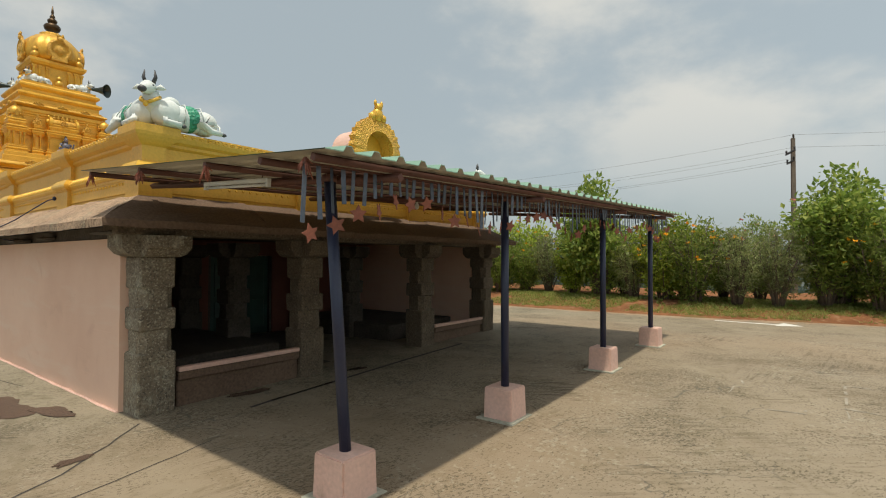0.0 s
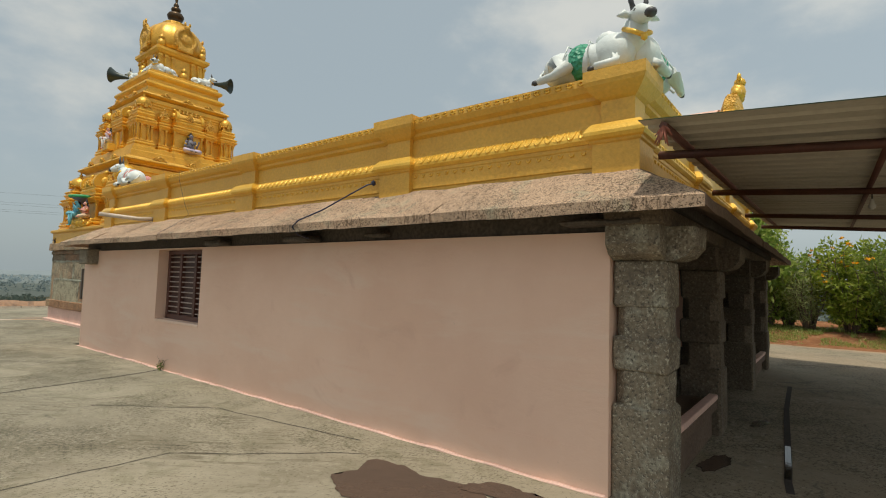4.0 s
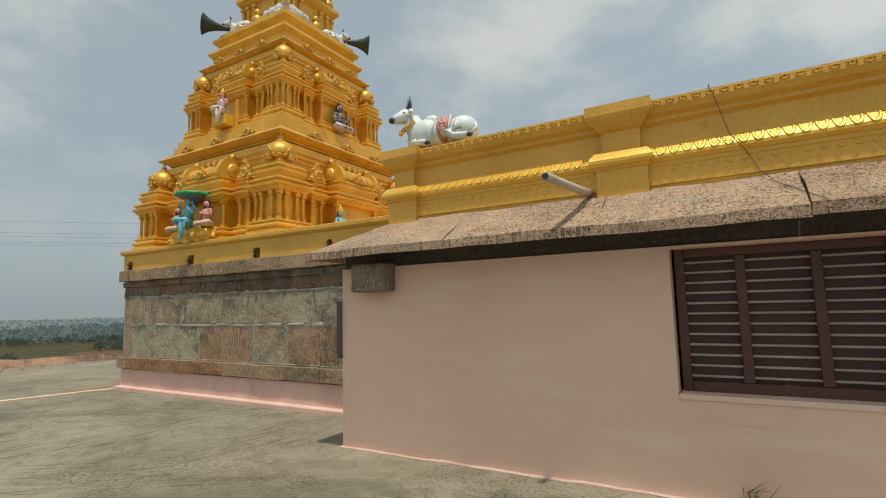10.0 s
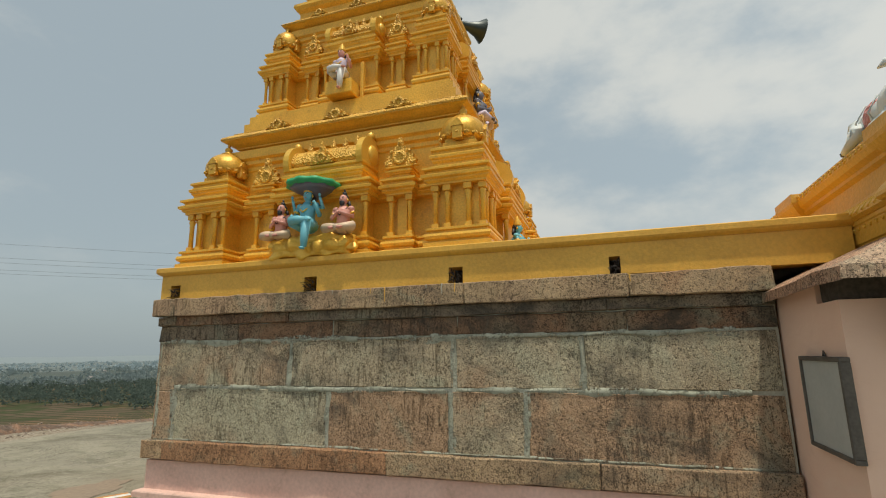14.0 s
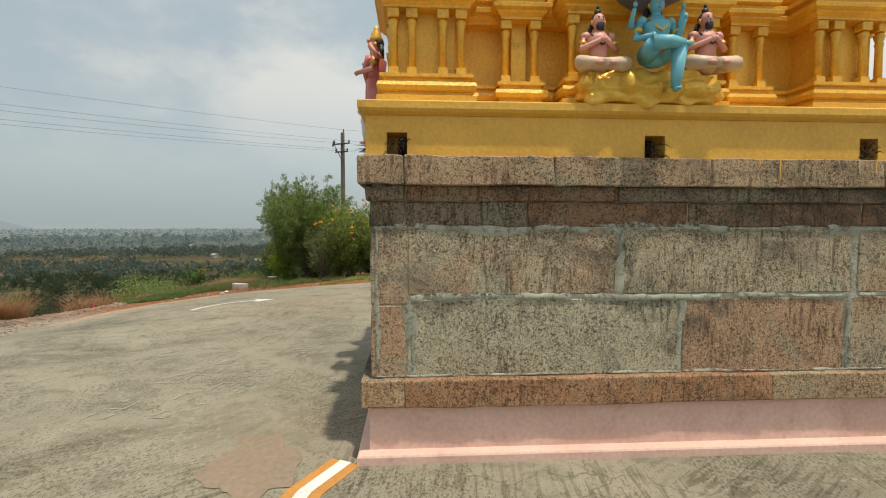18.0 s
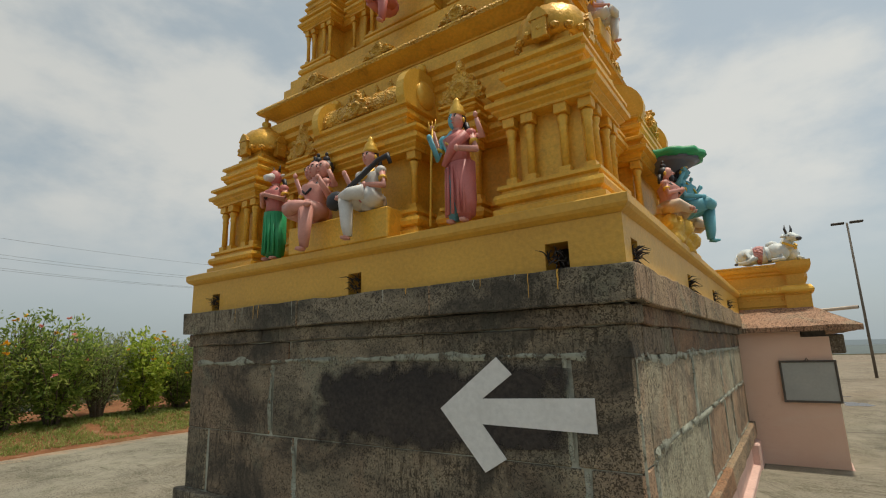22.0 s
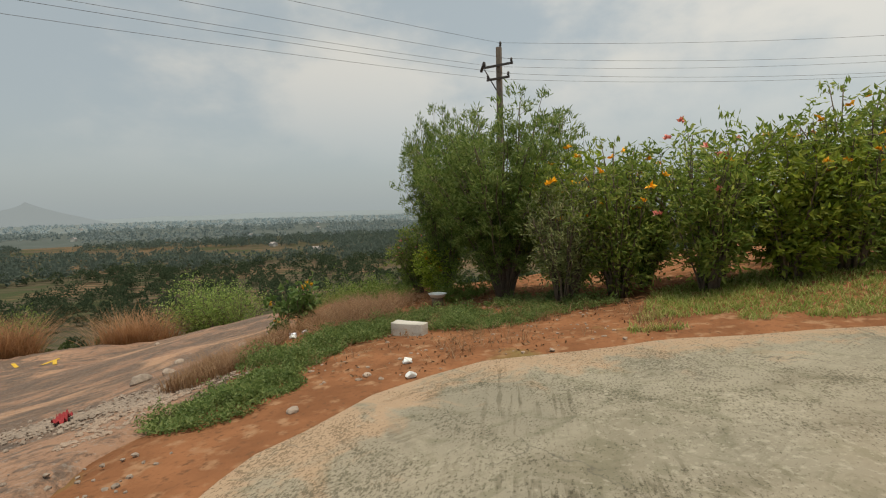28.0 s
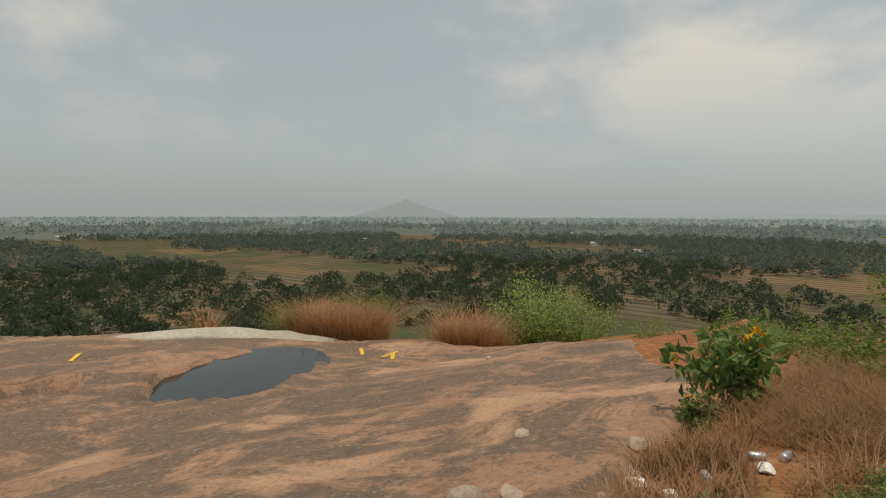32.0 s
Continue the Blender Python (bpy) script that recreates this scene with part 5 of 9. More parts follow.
PATCH = patch_material()
bm = bmesh.new()
bm.faces.new([bm.verts.new((x, SY1 + 0.0145, z)) for x, z in ((1.55, 1.66), (1.62, 1.22), (2.6, 1.13), (3.75, 1.08), (3.78, 1.72), (2.4, 1.73))])
tagged(new("paint_patch", mesh_from(bm, "paint_patch", PATCH)), "faded black paint patch on the granite wall", "paint mark")
M_MARK = paint("white_road_paint", (0.78, 0.77, 0.74), (0.7, 0.69, 0.66), rough=0.7, scale=4, fine=30, bump=0.07, depth=0.004)
bm = bmesh.new()
arrow = [(1.47, 1.50), (1.47, 1.31), (2.20, 1.325), (2.04, 1.13), (2.19, 1.04), (2.515, 1.41), (2.08, 1.735), (1.975, 1.63), (2.19, 1.48)]
prism(bm, arrow, "y", SY1 + 0.012, SY1 + 0.02)
solid("wall_arrow", bm, M_MARK, "white painted arrow on the granite wall", "arrow mark")

# ochre ledge with drain holes above the cornice
HOLES_W = ((17.25, 0.075), (15.29, 0.08), (13.56, 0.075), (12.0, 0.05))
HOLES_N = ((1.62, 0.075), (3.3, 0.07), (5.2, 0.06))


def ledge():
    lg = thing("parapet_ledge", (0, 0, 0), label="ochre painted ledge with small drain holes", category="ledge", kind="structure")
    bm = bmesh.new()
    z0, z1 = 2.237, 2.53
    f = 0.03
    ys = [SY0 - 0.62]
    for y, h in sorted(HOLES_W):
        ys += [y - h, y + h]
    ys.append(SY1 + f)
    for i, (a, b) in enumerate(zip(ys, ys[1:])):
        if i % 2 == 0:
            box(bm, SX0 - f, SX0 + 0.2, a, b, z0, z1)
        else:
            box(bm, SX0 - f, SX0 + 0.2, a, b, z0 + 0.17, z1)
    xs = [SX0 + 0.2]
    for x, h in sorted(HOLES_N):
        xs += [x - h, x + h]
    xs.append(SX1 + f)
    for i, (a, b) in enumerate(zip(xs, xs[1:])):
        if i % 2 == 0:
            box(bm, a, b, SY1 - 0.2, SY1 + f, z0, z1)
        else:
            box(bm, a, b, SY1 - 0.2, SY1 + f, z0 + 0.17, z1)
    box(bm, SX1 - 0.2, SX1 + f, SY0, SY1 - 0.2, z0, z1)
    bmesh.ops.remove_doubles(bm, verts=bm.verts[:], dist=0.0005)
    part("ledge_wall", bm, M_OCHRE, lg)
    bm = bmesh.new()
    loft(bm, rect(SX0, SX1, SY0 - 0.62, SY1), [(0.03, 2.532), (0.07, 2.555), (0.085, 2.575), (0.085, 2.625), (0.07, 2.635)])
    part("coping", bm, M_OCHRE, lg)
    bm = bmesh.new()
    box(bm, SX0 + 0.21, SX1 - 0.21, SY0, SY1 - 0.21, 2.24, 2.53)
    part("fill", bm, M_DARK, lg)


ledge()

# ochre paint that ran down over the cornice, and roots in the drain holes
rnd = random.Random(44)
for k in range(22):
    n = k % 3 > 0
    u = rnd.uniform(1.4, 5.5) if n else rnd.uniform(11.2, 17.3)
    top, ln, w = 2.236, rnd.uniform(0.04, 0.16), rnd.uniform(0.003, 0.008)
    bm = bmesh.new()
    pts = []
    for i in range(7):
        t = i / 6
        o = 0.012 * noise.noise((u * 7, t * 3, k * 1.0))
        pts.append((u + o - w * (1 - 0.6 * t), u + o + w * (1 - 0.6 * t), top - ln * t))
    rows = [[bm.verts.new((a, SY1 + 0.098, z) if n else (SX0 - 0.098, a, z)) for a in (p, q)] for p, q, z in pts]
    for a, b in zip(rows, rows[1:]):
        bm.faces.new((a[0], a[1], b[1], b[0]))
    part("paint_drip", bm, M_OCHRE if k % 2 else M_MORTAR, core)
for k, (u, h) in enumerate(HOLES_W + HOLES_N):
    bm = bmesh.new()
    for i in range(26):
        a = rnd.uniform(0, math.tau)
        p = Vector((SX0 - 0.02, u + h * rnd.uniform(-0.9, 0.9), 2.30 + rnd.uniform(-0.05, 0.06))) if k < len(HOLES_W) else Vector((u + h * rnd.uniform(-0.9, 0.9), SY1 + 0.02, 2.30 + rnd.uniform(-0.05, 0.06)))
        out = Vector((-1, 0, 0)) if k < len(HOLES_W) else Vector((0, 1, 0))
        q = p + out * rnd.uniform(0.02, 0.09) + Vector((rnd.uniform(-0.05, 0.05), rnd.uniform(-0.05, 0.05), rnd.uniform(-0.05, 0.05)))
        tube(bm, [p, (p + q) / 2 + Vector((0, 0, 0.015)), q], [0.005, 0.004, 0.001], 4)
    solid("dry_roots", bm, M_DARK, "tuft of dark dry roots in a drain hole", "roots", group="root tufts")

# ---- the gilded tower over the shrine ----
TX, TY = 3.42, 15.3


def relief_material(name, base, second, scale):
    m = paint(name, base, second, rough=0.5, metal=0.12, scale=4, fine=60, bump=0.1, depth=0.004)
    nn, ll = m.node_tree.nodes, m.node_tree.links
    p = nn["Principled BSDF"]
    first = p.inputs["Normal"].links[0].from_node
    geo = nn.new("ShaderNodeNewGeometry")
    v = nn.new("ShaderNodeTexVoronoi")
    v.inputs["Scale"].default_value = scale
    ll.new(geo.outputs["Position"], v.inputs["Vector"])
    b = nn.new("ShaderNodeBump")
    b.inputs["Strength"].default_value, b.inputs["Distance"].default_value = 1.0, 0.02
    ll.new(v.outputs["Distance"], b.inputs["Height"])
    ll.new(first.outputs[0], b.inputs["Normal"])
    ll.new(b.outputs[0], p.inputs["Normal"])
    return m


M_RELIEF = relief_material("gilt_relief", (0.84, 0.49, 0.075), (0.60, 0.32, 0.045), 44.0)
tower = thing("shrine_tower", (TX, TY, 0), label="gilded stepped temple tower with small shrines and a ribbed dome", category="temple tower")


def ring_of(bm_fn):
    """The four turns about the tower's axis."""
    return [Matrix.Rotation(math.pi / 2 * k, 4, "Z") for k in range(4)]


def column_mesh(h, r, mat):
    """A small pilaster with a square foot, ringed shaft, cushion and spreading capital."""
    bm = bmesh.new()
    box(bm, -r * 1.25, r * 1.25, -r * 1.25, r * 1.25, 0, h * 0.1)
    lathe(bm, [(r, h * 0.095), (r * 0.92, h * 0.62), (r * 1.15, h * 0.66), (r * 0.9, h * 0.70), (r * 1.35, h * 0.78), (r * 1.35, h * 0.82), (r * 0.85, h * 0.86)], 8)
    box(bm, -r * 1.5, r * 1.5, -r * 1.5, r * 1.5, h * 0.86, h, bevel=r * 0.15)
    return mesh_from(bm, "pilaster", mat)


def gable_mesh(w, h, mat):
    """A flat flame-shaped gable ornament with a round eye, standing in the xz plane."""
    bm = bmesh.new()
    out = []
    n = 22
    for i in range(n + 1):
        a = math.pi * i / n
        r = 1 + 0.09 * math.cos(i * math.pi)
        peak = 0.45 * max(0.0, 1 - abs(i - n / 2) / (n * 0.14))
        out.append((w * 0.5 * r * math.cos(a) * (1 - 0.35 * math.sin(a) ** 2), h * (0.62 * r * math.sin(a) + 0.38 * peak * 2.2)))
    prism(bm, out, "y", -0.03, 0.03)
    lathe(bm, [(w * 0.20, 0), (w * 0.22, 0.02), (w * 0.13, 0.03), (w * 0.11, 0.012)], 12, at=(0, -0.025, h * 0.27), matrix=Matrix.Rotation(math.pi / 2, 4, "X"))
    for s in (-1, 1):
        ball(bm, (s * w * 0.38, -0.02, h * 0.1), (w * 0.1, 0.04, h * 0.1), n=1)
        ball(bm, (s * w * 0.26, -0.02, h * 0.48), (w * 0.07, 0.035, h * 0.09), n=1)
    ball(bm, (0, -0.02, h * 0.75), (w * 0.08, 0.04, h * 0.12), n=1)
    return mesh_from(bm, "gable_ornament", mat)


def barrel_mesh(length, r, mats):
    """A barrel-roofed miniature hall: vault along x, horseshoe ends, a row of knobs on the ridge."""
    bm = bmesh.new()
    n = 12
    prof = [(r * 1.12 * math.cos(math.pi * i / n), r * (0.25 + 1.0 * math.sin(math.pi * i / n))) for i in range(n + 1)]
    prof = [(r * 0.95, 0)] + prof + [(-r * 0.95, 0)]
    prism(bm, prof, "x", -length / 2, length / 2)
    for k in range(7):
        x = -length / 2 + length * (k + 0.5) / 7
        prism(bm, [(u * 1.03, v * 1.02 + 0.004) for u, v in prof[1:-1]] + [(-r * 1.0, r * 0.2), (r * 1.0, r * 0.2)], "x", x - 0.015, x + 0.015)
    for s in (-1, 1):
        rim = [(r * 1.42 * math.cos(a), r * (0.35 + 1.28 * math.sin(a))) for a in (math.pi * (i / 16 * 1.3 - 0.15) for i in range(17))]
        prism(bm, rim, "x", s * length / 2 - 0.03, s * length / 2 + 0.05, mat=1)
        ball(bm, (s * (length / 2 + 0.05), 0, r * 0.55), (0.05, r * 0.62, r * 0.62), mat=1)
        ball(bm, (s * (length / 2 + 0.02), 0, r * 1.75), (0.05, r * 0.3, r * 0.3), mat=1, n=1)
    for k in range(5):
        x = length * (k - 2) / 6
        lathe(bm, [(0.02, 0), (0.035, 0.03), (0.045, 0.06), (0.02, 0.09), (0.03, 0.11), (0.004, 0.16)], 8, at=(x, 0, r * 1.22))
    return mesh_from(bm, "barrel_roof", mats)


def cupola_mesh(r, h, mats):
    """A little bulbous dome on a square neck: ribbed shell, leaf skirt, small niche faces and a pot finial."""
    bm = bmesh.new()
    box(bm, -r * 0.84, r * 0.84, -r * 0.84, r * 0.84, 0, h * 0.13, bevel=0.008)
    box(bm, -r * 0.74, r * 0.74, -r * 0.74, r * 0.74, h * 0.125, h * 0.2)
    lathe(bm, [(r * 0.74, h * 0.19), (r * 0.98, h * 0.21), (r * 1.1, h * 0.27), (r * 1.14, h * 0.34), (r * 1.1, h * 0.44), (r * 0.97, h * 0.53), (r * 0.76, h * 0.61), (r * 0.5, h * 0.67), (r * 0.3, h * 0.705)], 32, ribs=16, rib=0.03)
    lathe(bm, [(r * 0.36, h * 0.69), (r * 0.4, h * 0.71), (r * 0.26, h * 0.74), (r * 0.14, h * 0.76), (r * 0.22, h * 0.80), (r * 0.2, h * 0.84), (r * 0.07, h * 0.87), (r * 0.1, h * 0.91), (r * 0.03, h * 0.95), (0.003, h)], 14)
    for i in range(16):
        a = math.tau * i / 16
        ball(bm, (r * 1.1 * math.cos(a), r * 1.1 * math.sin(a), h * 0.25), (r * 0.16, r * 0.16, h * 0.045), 1, 1)
    for k in range(4):
        m = Matrix.Rotation(math.pi / 2 * k, 4, "Z")
        box(bm, -r * 0.24, r * 0.24, -r * 1.2, -r * 0.9, h * 0.13, h * 0.36, mat=1, bevel=0.006, rot=m)
        prism_pts = [(-r * 0.3, h * 0.36), (r * 0.3, h * 0.36), (r * 0.16, h * 0.45), (0, h * 0.5), (-r * 0.16, h * 0.45)]
        lo = [bm.verts.new(m @ Vector((u, -r * 1.22, v))) for u, v in prism_pts]
        hi = [bm.verts.new(m @ Vector((u, -r * 0.9, v))) for u, v in prism_pts]
        bm.faces.new(lo)
        for q in range(5):
            bm.faces.new((lo[q], lo[(q + 1) % 5], hi[(q + 1) % 5], hi[q])).material_index = 1
    return mesh_from(bm, "cupola", mats)


def moulding(e, z, k=1.0):
    """A stack of small mouldings, as (push, height) pairs, from z up."""
    return [(o * e, z + d * k) for o, d in ((0.1, 0.0), (0.1, 0.02), (0.55, 0.045), (0.55, 0.06), (1.0, 0.075), (1.05, 0.105), (0.8, 0.115), (0.3, 0.135), (0.3, 0.155), (0.85, 0.17), (0.85, 0.195), (0.15, 0.215))]


def tier(z0, half, k, kz):
    """One storey: corner pavilions with a second stage and a dome, a projecting middle bay with a barrel roof, and slim gabled side bays."""
    def hz(v):
        return z0 + v * kz

    def lift(rows):
        return [(o, hz(z)) for o, z in rows]

    bays = [(-2.05, -1.40, 0), (-1.40, -1.12, -0.30), (-1.12, -0.80, -0.17), (-0.80, -0.62, -0.30), (-0.62, 0.62, -0.03), (0.62, 0.80, -0.30), (0.80, 1.12, -0.17), (1.12, 1.40, -0.30), (1.40, 2.05, 0)]
    bays = [(a * k, b * k, d * k) for a, b, d in bays]
    plan = cross(0, 0, half, bays)
    e = 0.075 * k
    bm = bmesh.new()
    loft(bm, plan, lift([(0.75 * e, 0), (0.75 * e, 0.07), (0.2 * e, 0.085), (0.2 * e, 0.10), (0.6 * e, 0.115), (0.75 * e, 0.145), (0.6 * e, 0.175), (0.1 * e, 0.185), (0.1 * e, 0.205), (0.45 * e, 0.215), (0.45 * e, 0.24), (0, 0.25), (-0.10 * k, 0.252), (-0.10 * k, 0.74)]), cap=(True, False))
    part("storey_wall", bm, M_GOLD, tower)
    bm = bmesh.new()
    loft(bm, plan, lift([(-0.10 * k, 0.735)] + moulding(e, 0.74) + [(0.0, 0.965), (-0.05 * k, 0.97)]), cap=(False, True))
    part("entablature", bm, M_GOLD, tower)
    bm = bmesh.new()
    loft(bm, rect(-half * 0.79, half * 0.79, -half * 0.79, half * 0.79), lift([(0, 0.96), (0, 1.40), (0.02 * k, 1.42), (0.02 * k, 1.47), (0.06 * k, 1.50), (0.06 * k, 1.55), (0.1 * k, 1.58), (0.1 * k, 1.70)]))
    part("attic_wall", bm, M_GOLD, tower)
    # second stages over the corners, the middle bays and the side bays
    a = half - 0.325 * k
    for turn in ring_of(None):
        for name, x, y, hx, hy in (("corner_stage", a, -a, 0.27 * k, 0.27 * k), ("middle_stage", 0, -(half - 0.25 * k), 0.52 * k, 0.20 * k), ("side_stage", 0.96 * k, -(half - 0.32 * k), 0.12 * k, 0.13 * k), ("side_stage", -0.96 * k, -(half - 0.32 * k), 0.12 * k, 0.13 * k)):
            bm = bmesh.new()
            top = 1.205 if name != "side_stage" else 1.10
            c = (top - 0.966) / 0.235
            loft(bm, rect(-hx, hx, -hy, hy), [(o, z * kz) for o, z in [(0.0, 0.0), (0.0, 0.02 * c)] + moulding(0.7 * e, 0.02 * c, c)])
            ob = part(name, bm, M_GOLD, tower)
            ob.matrix_local = turn @ pose(x, y, hz(0.966))
    # pilasters round the storey
    col = column_mesh(0.49 * kz, 0.03 * k, M_GOLD)
    xs = [-1.98, -1.84, -1.60, -1.46, -1.08, -0.84, -0.57, 0.57, 0.84, 1.08, 1.46, 1.60, 1.84]
    for turn in ring_of(None):
        for x in xs:
            ax = abs(x)
            d = 0 if ax > 1.40 else (-0.17 if ax > 0.8 else -0.03)
            share("pilaster", col, tower, turn @ pose(x * k, -(half + d * k - 0.05 * k), hz(0.25)))
    cup = cupola_mesh(0.24 * k, 0.66 * kz, [M_GILTD, M_RELIEF])
    bar = barrel_mesh(1.02 * k, 0.215 * k, [M_RELIEF, M_GILT])
    gab = gable_mesh(0.42 * k, 0.40 * kz, M_RELIEF)
    big = gable_mesh(0.30 * k, 0.26 * kz, M_RELIEF)
    for turn in ring_of(None):
        share("corner_cupola", cup, tower, turn @ pose(a, -a, hz(1.203)))
        share("barrel_roof", bar, tower, turn @ pose(0, -(half - 0.27 * k), hz(1.203)))
        share("gable_ornament", big, tower, turn @ pose(0, -(half - 0.02 * k), hz(1.20)))
        for s in (-1, 1):
            share("gable_ornament", gab, tower, turn @ pose(s * 0.96 * k, -(half - 0.22 * k), hz(1.10)))


def cornice(z, half, s):
    bm = bmesh.new()
    loft(bm, rect(-half, half, -half, half), [(-0.26 * s, z - 0.02), (-0.22 * s, z + 0.02), (-0.22 * s, z + 0.045), (-0.15 * s, z + 0.07), (-0.15 * s, z + 0.09 * s), (-0.03 * s, z + 0.15 * s), (0, z + 0.16 * s)], cap=(True, False))
    part("cornice_soffit", bm, M_GOLD, tower)
    bm = bmesh.new()
    loft(bm, rect(-half, half, -half, half), [(0, z + 0.16 * s), (0.012, z + 0.185 * s), (-0.005, z + 0.215 * s), (-0.06 * s, z + 0.255 * s), (-0.11 * s, z + 0.275 * s), (-0.11 * s, z + 0.30 * s)], cap=(False, True))
    part("cornice_band", bm, M_RELIEF, tower, "cornice band with gilded leaf relief")
    crest = gable_mesh(0.36 * s, 0.15 * s, M_RELIEF)
    for turn in ring_of(None):
        for x in (-0.5, 0, 0.5):
            share("crest", crest, tower, turn @ pose(x * half, -(half - 0.06 * s), z + 0.25 * s))


M_GILTD = paint("gilded_dome", (0.76, 0.43, 0.06), (0.58, 0.31, 0.04), rough=0.38, metal=0.4, scale=5, fine=45, bump=0.16, depth=0.008)
tier(2.636, 2.05, 1.0, 1.0)
cornice(4.33, 1.80, 1.0)
bm = bmesh.new()
loft(bm, rect(-1.60, 1.60, -1.60, 1.60), [(0, 4.60), (0, 4.80), (-0.05, 4.82), (-0.05, 4.93), (-0.12, 4.95)])
part("step", bm, M_GOLD, tower)
tier(4.93, 1.4555, 0.71, 0.90)
cornice(6.42, 1.29, 0.75)
bm = bmesh.new()
loft(bm, rect(-1.12, 1.12, -1.12, 1.12), [(0.04, 6.60), (0.04, 6.70), (-0.02, 6.72), (-0.02, 6.84), (0.03, 6.88), (0.06, 6.93), (0.05, 6.98), (-0.04, 7.02), (-0.09, 7.05), (-0.09, 7.13), (-0.03, 7.18), (0.0, 7.22), (0.0, 7.27), (-0.05, 7.31), (-0.10, 7.33), (-0.10, 7.40)])
part("step", bm, M_GOLD, tower)
# neck with pilasters
bm = bmesh.new()
loft(bm, rect(-0.66, 0.66, -0.66, 0.66), [(0.1, 7.39), (0.1, 7.52), (0, 7.55), (0, 8.08), (0.08, 8.12), (0.14, 8.2), (0.14, 8.28), (0.04, 8.32)])
part("neck", bm, M_GOLD, tower)
col = column_mesh(0.52, 0.035, M_GOLD)
for turn in ring_of(None):
    for x in (-0.66, -0.5, -0.3, 0.3, 0.5):
        share("pilaster", col, tower, turn @ pose(x, -0.69, 7.55))
bm = bmesh.new()
lathe(bm, [(0.70, 8.31), (0.80, 8.36), (0.86, 8.5), (0.87, 8.66), (0.83, 8.86), (0.73, 9.05), (0.58, 9.21), (0.42, 9.32), (0.33, 9.36), (0.36, 9.41), (0.30, 9.45)], 64, ribs=16, rib=0.022)
part("dome", bm, M_GILTD, tower, "ribbed gilded dome", smooth=True)
bm = bmesh.new()
lathe(bm, [(0.30, 9.44), (0.20, 9.49), (0.15, 9.55), (0.22, 9.62), (0.25, 9.72), (0.20, 9.80), (0.08, 9.84), (0.13, 9.88), (0.15, 9.94), (0.11, 10.0), (0.05, 10.03), (0.085, 10.07), (0.06, 10.13), (0.03, 10.18), (0.045, 10.24), (0.008, 10.48)], 20)
M_BRONZE = paint("dark_bronze", (0.10, 0.06, 0.03), (0.07, 0.045, 0.025), rough=0.4, metal=0.8, scale=8, fine=40, bump=0.1, depth=0.002)
part("finial", bm, M_BRONZE, tower, "dark bronze pot finial", smooth=True)
# round medallions with a crowning mask on the four sides of the dome
bm = bmesh.new()
fw = Matrix.Rotation(math.pi / 2, 4, "X")
lathe(bm, [(0.30, 0.0), (0.36, 0.03), (0.36, 0.07), (0.27, 0.10), (0.24, 0.06), (0.16, 0.06), (0.14, 0.10), (0.04, 0.11)], 24, at=(0, -0.80, 8.70), matrix=fw, ribs=12, rib=0.02)
box(bm, -0.22, 0.22, -0.9, -0.6, 8.30, 8.45, bevel=0.02)
ball(bm, (0, -0.86, 9.06), (0.10, 0.08, 0.10), n=2)
for s in (-1, 1):
    ball(bm, (s * 0.07, -0.88, 9.18), (0.04, 0.04, 0.08), n=1)
    ball(bm, (s * 0.26, -0.82, 8.48), (0.08, 0.06, 0.09), n=1)
med = mesh_from(bm, "medallion", M_RELIEF)
for turn in ring_of(None):
    share("medallion", med, tower, turn)
bm = bmesh.new()
lathe(bm, [(0.09, 0), (0.11, 0.05), (0.13, 0.12), (0.09, 0.2), (0.05, 0.24), (0.09, 0.27), (0.06, 0.34), (0.01, 0.4)], 14)
pot = mesh_from(bm, "pot_finial", M_GILTD, smooth=True)
for turn in ring_of(None):
    share("pot_finial", pot, tower, turn @ pose(0.62, -0.62, 8.31))
    share("pot_finial", pot, tower, turn @ pose(0.0, -0.85, 7.40))

# loudspeaker horns on the upper platform
for at, to in (((2.62, 16.05, 7.55), (-0.72, 0.66, 0.10)), ((4.25, 14.52, 7.62), (0.62, -0.74, -0.10))):
    q = Vector(to).to_track_quat("Z", "Y").to_matrix().to_4x4()
    h = thing("loudspeaker", at, label="dark green metal loudspeaker horn on the tower", category="loudspeaker", group="tower loudspeakers")
    bm = bmesh.new()
    lathe(bm, [(0.03, 0.06), (0.05, 0.2), (0.085, 0.4), (0.14, 0.56), (0.225, 0.68), (0.235, 0.69), (0.22, 0.685), (0.13, 0.55), (0.075, 0.4), (0.03, 0.2), (0.01, 0.19)], 24, matrix=q)
    part("horn", bm, M_HORN, h, smooth=True)
    bm = bmesh.new()
    lathe(bm, [(0.02, -0.12), (0.09, -0.11), (0.10, 0.0), (0.09, 0.07), (0.03, 0.08)], 16, matrix=q)
    part("driver", bm, M_HORN, h, smooth=True)
    bm = bmesh.new()
    tube(bm, [(0, 0, 0), (0.02, -0.02, -0.2)], 0.02, 8)
    part("bracket", bm, M_RUST, h)


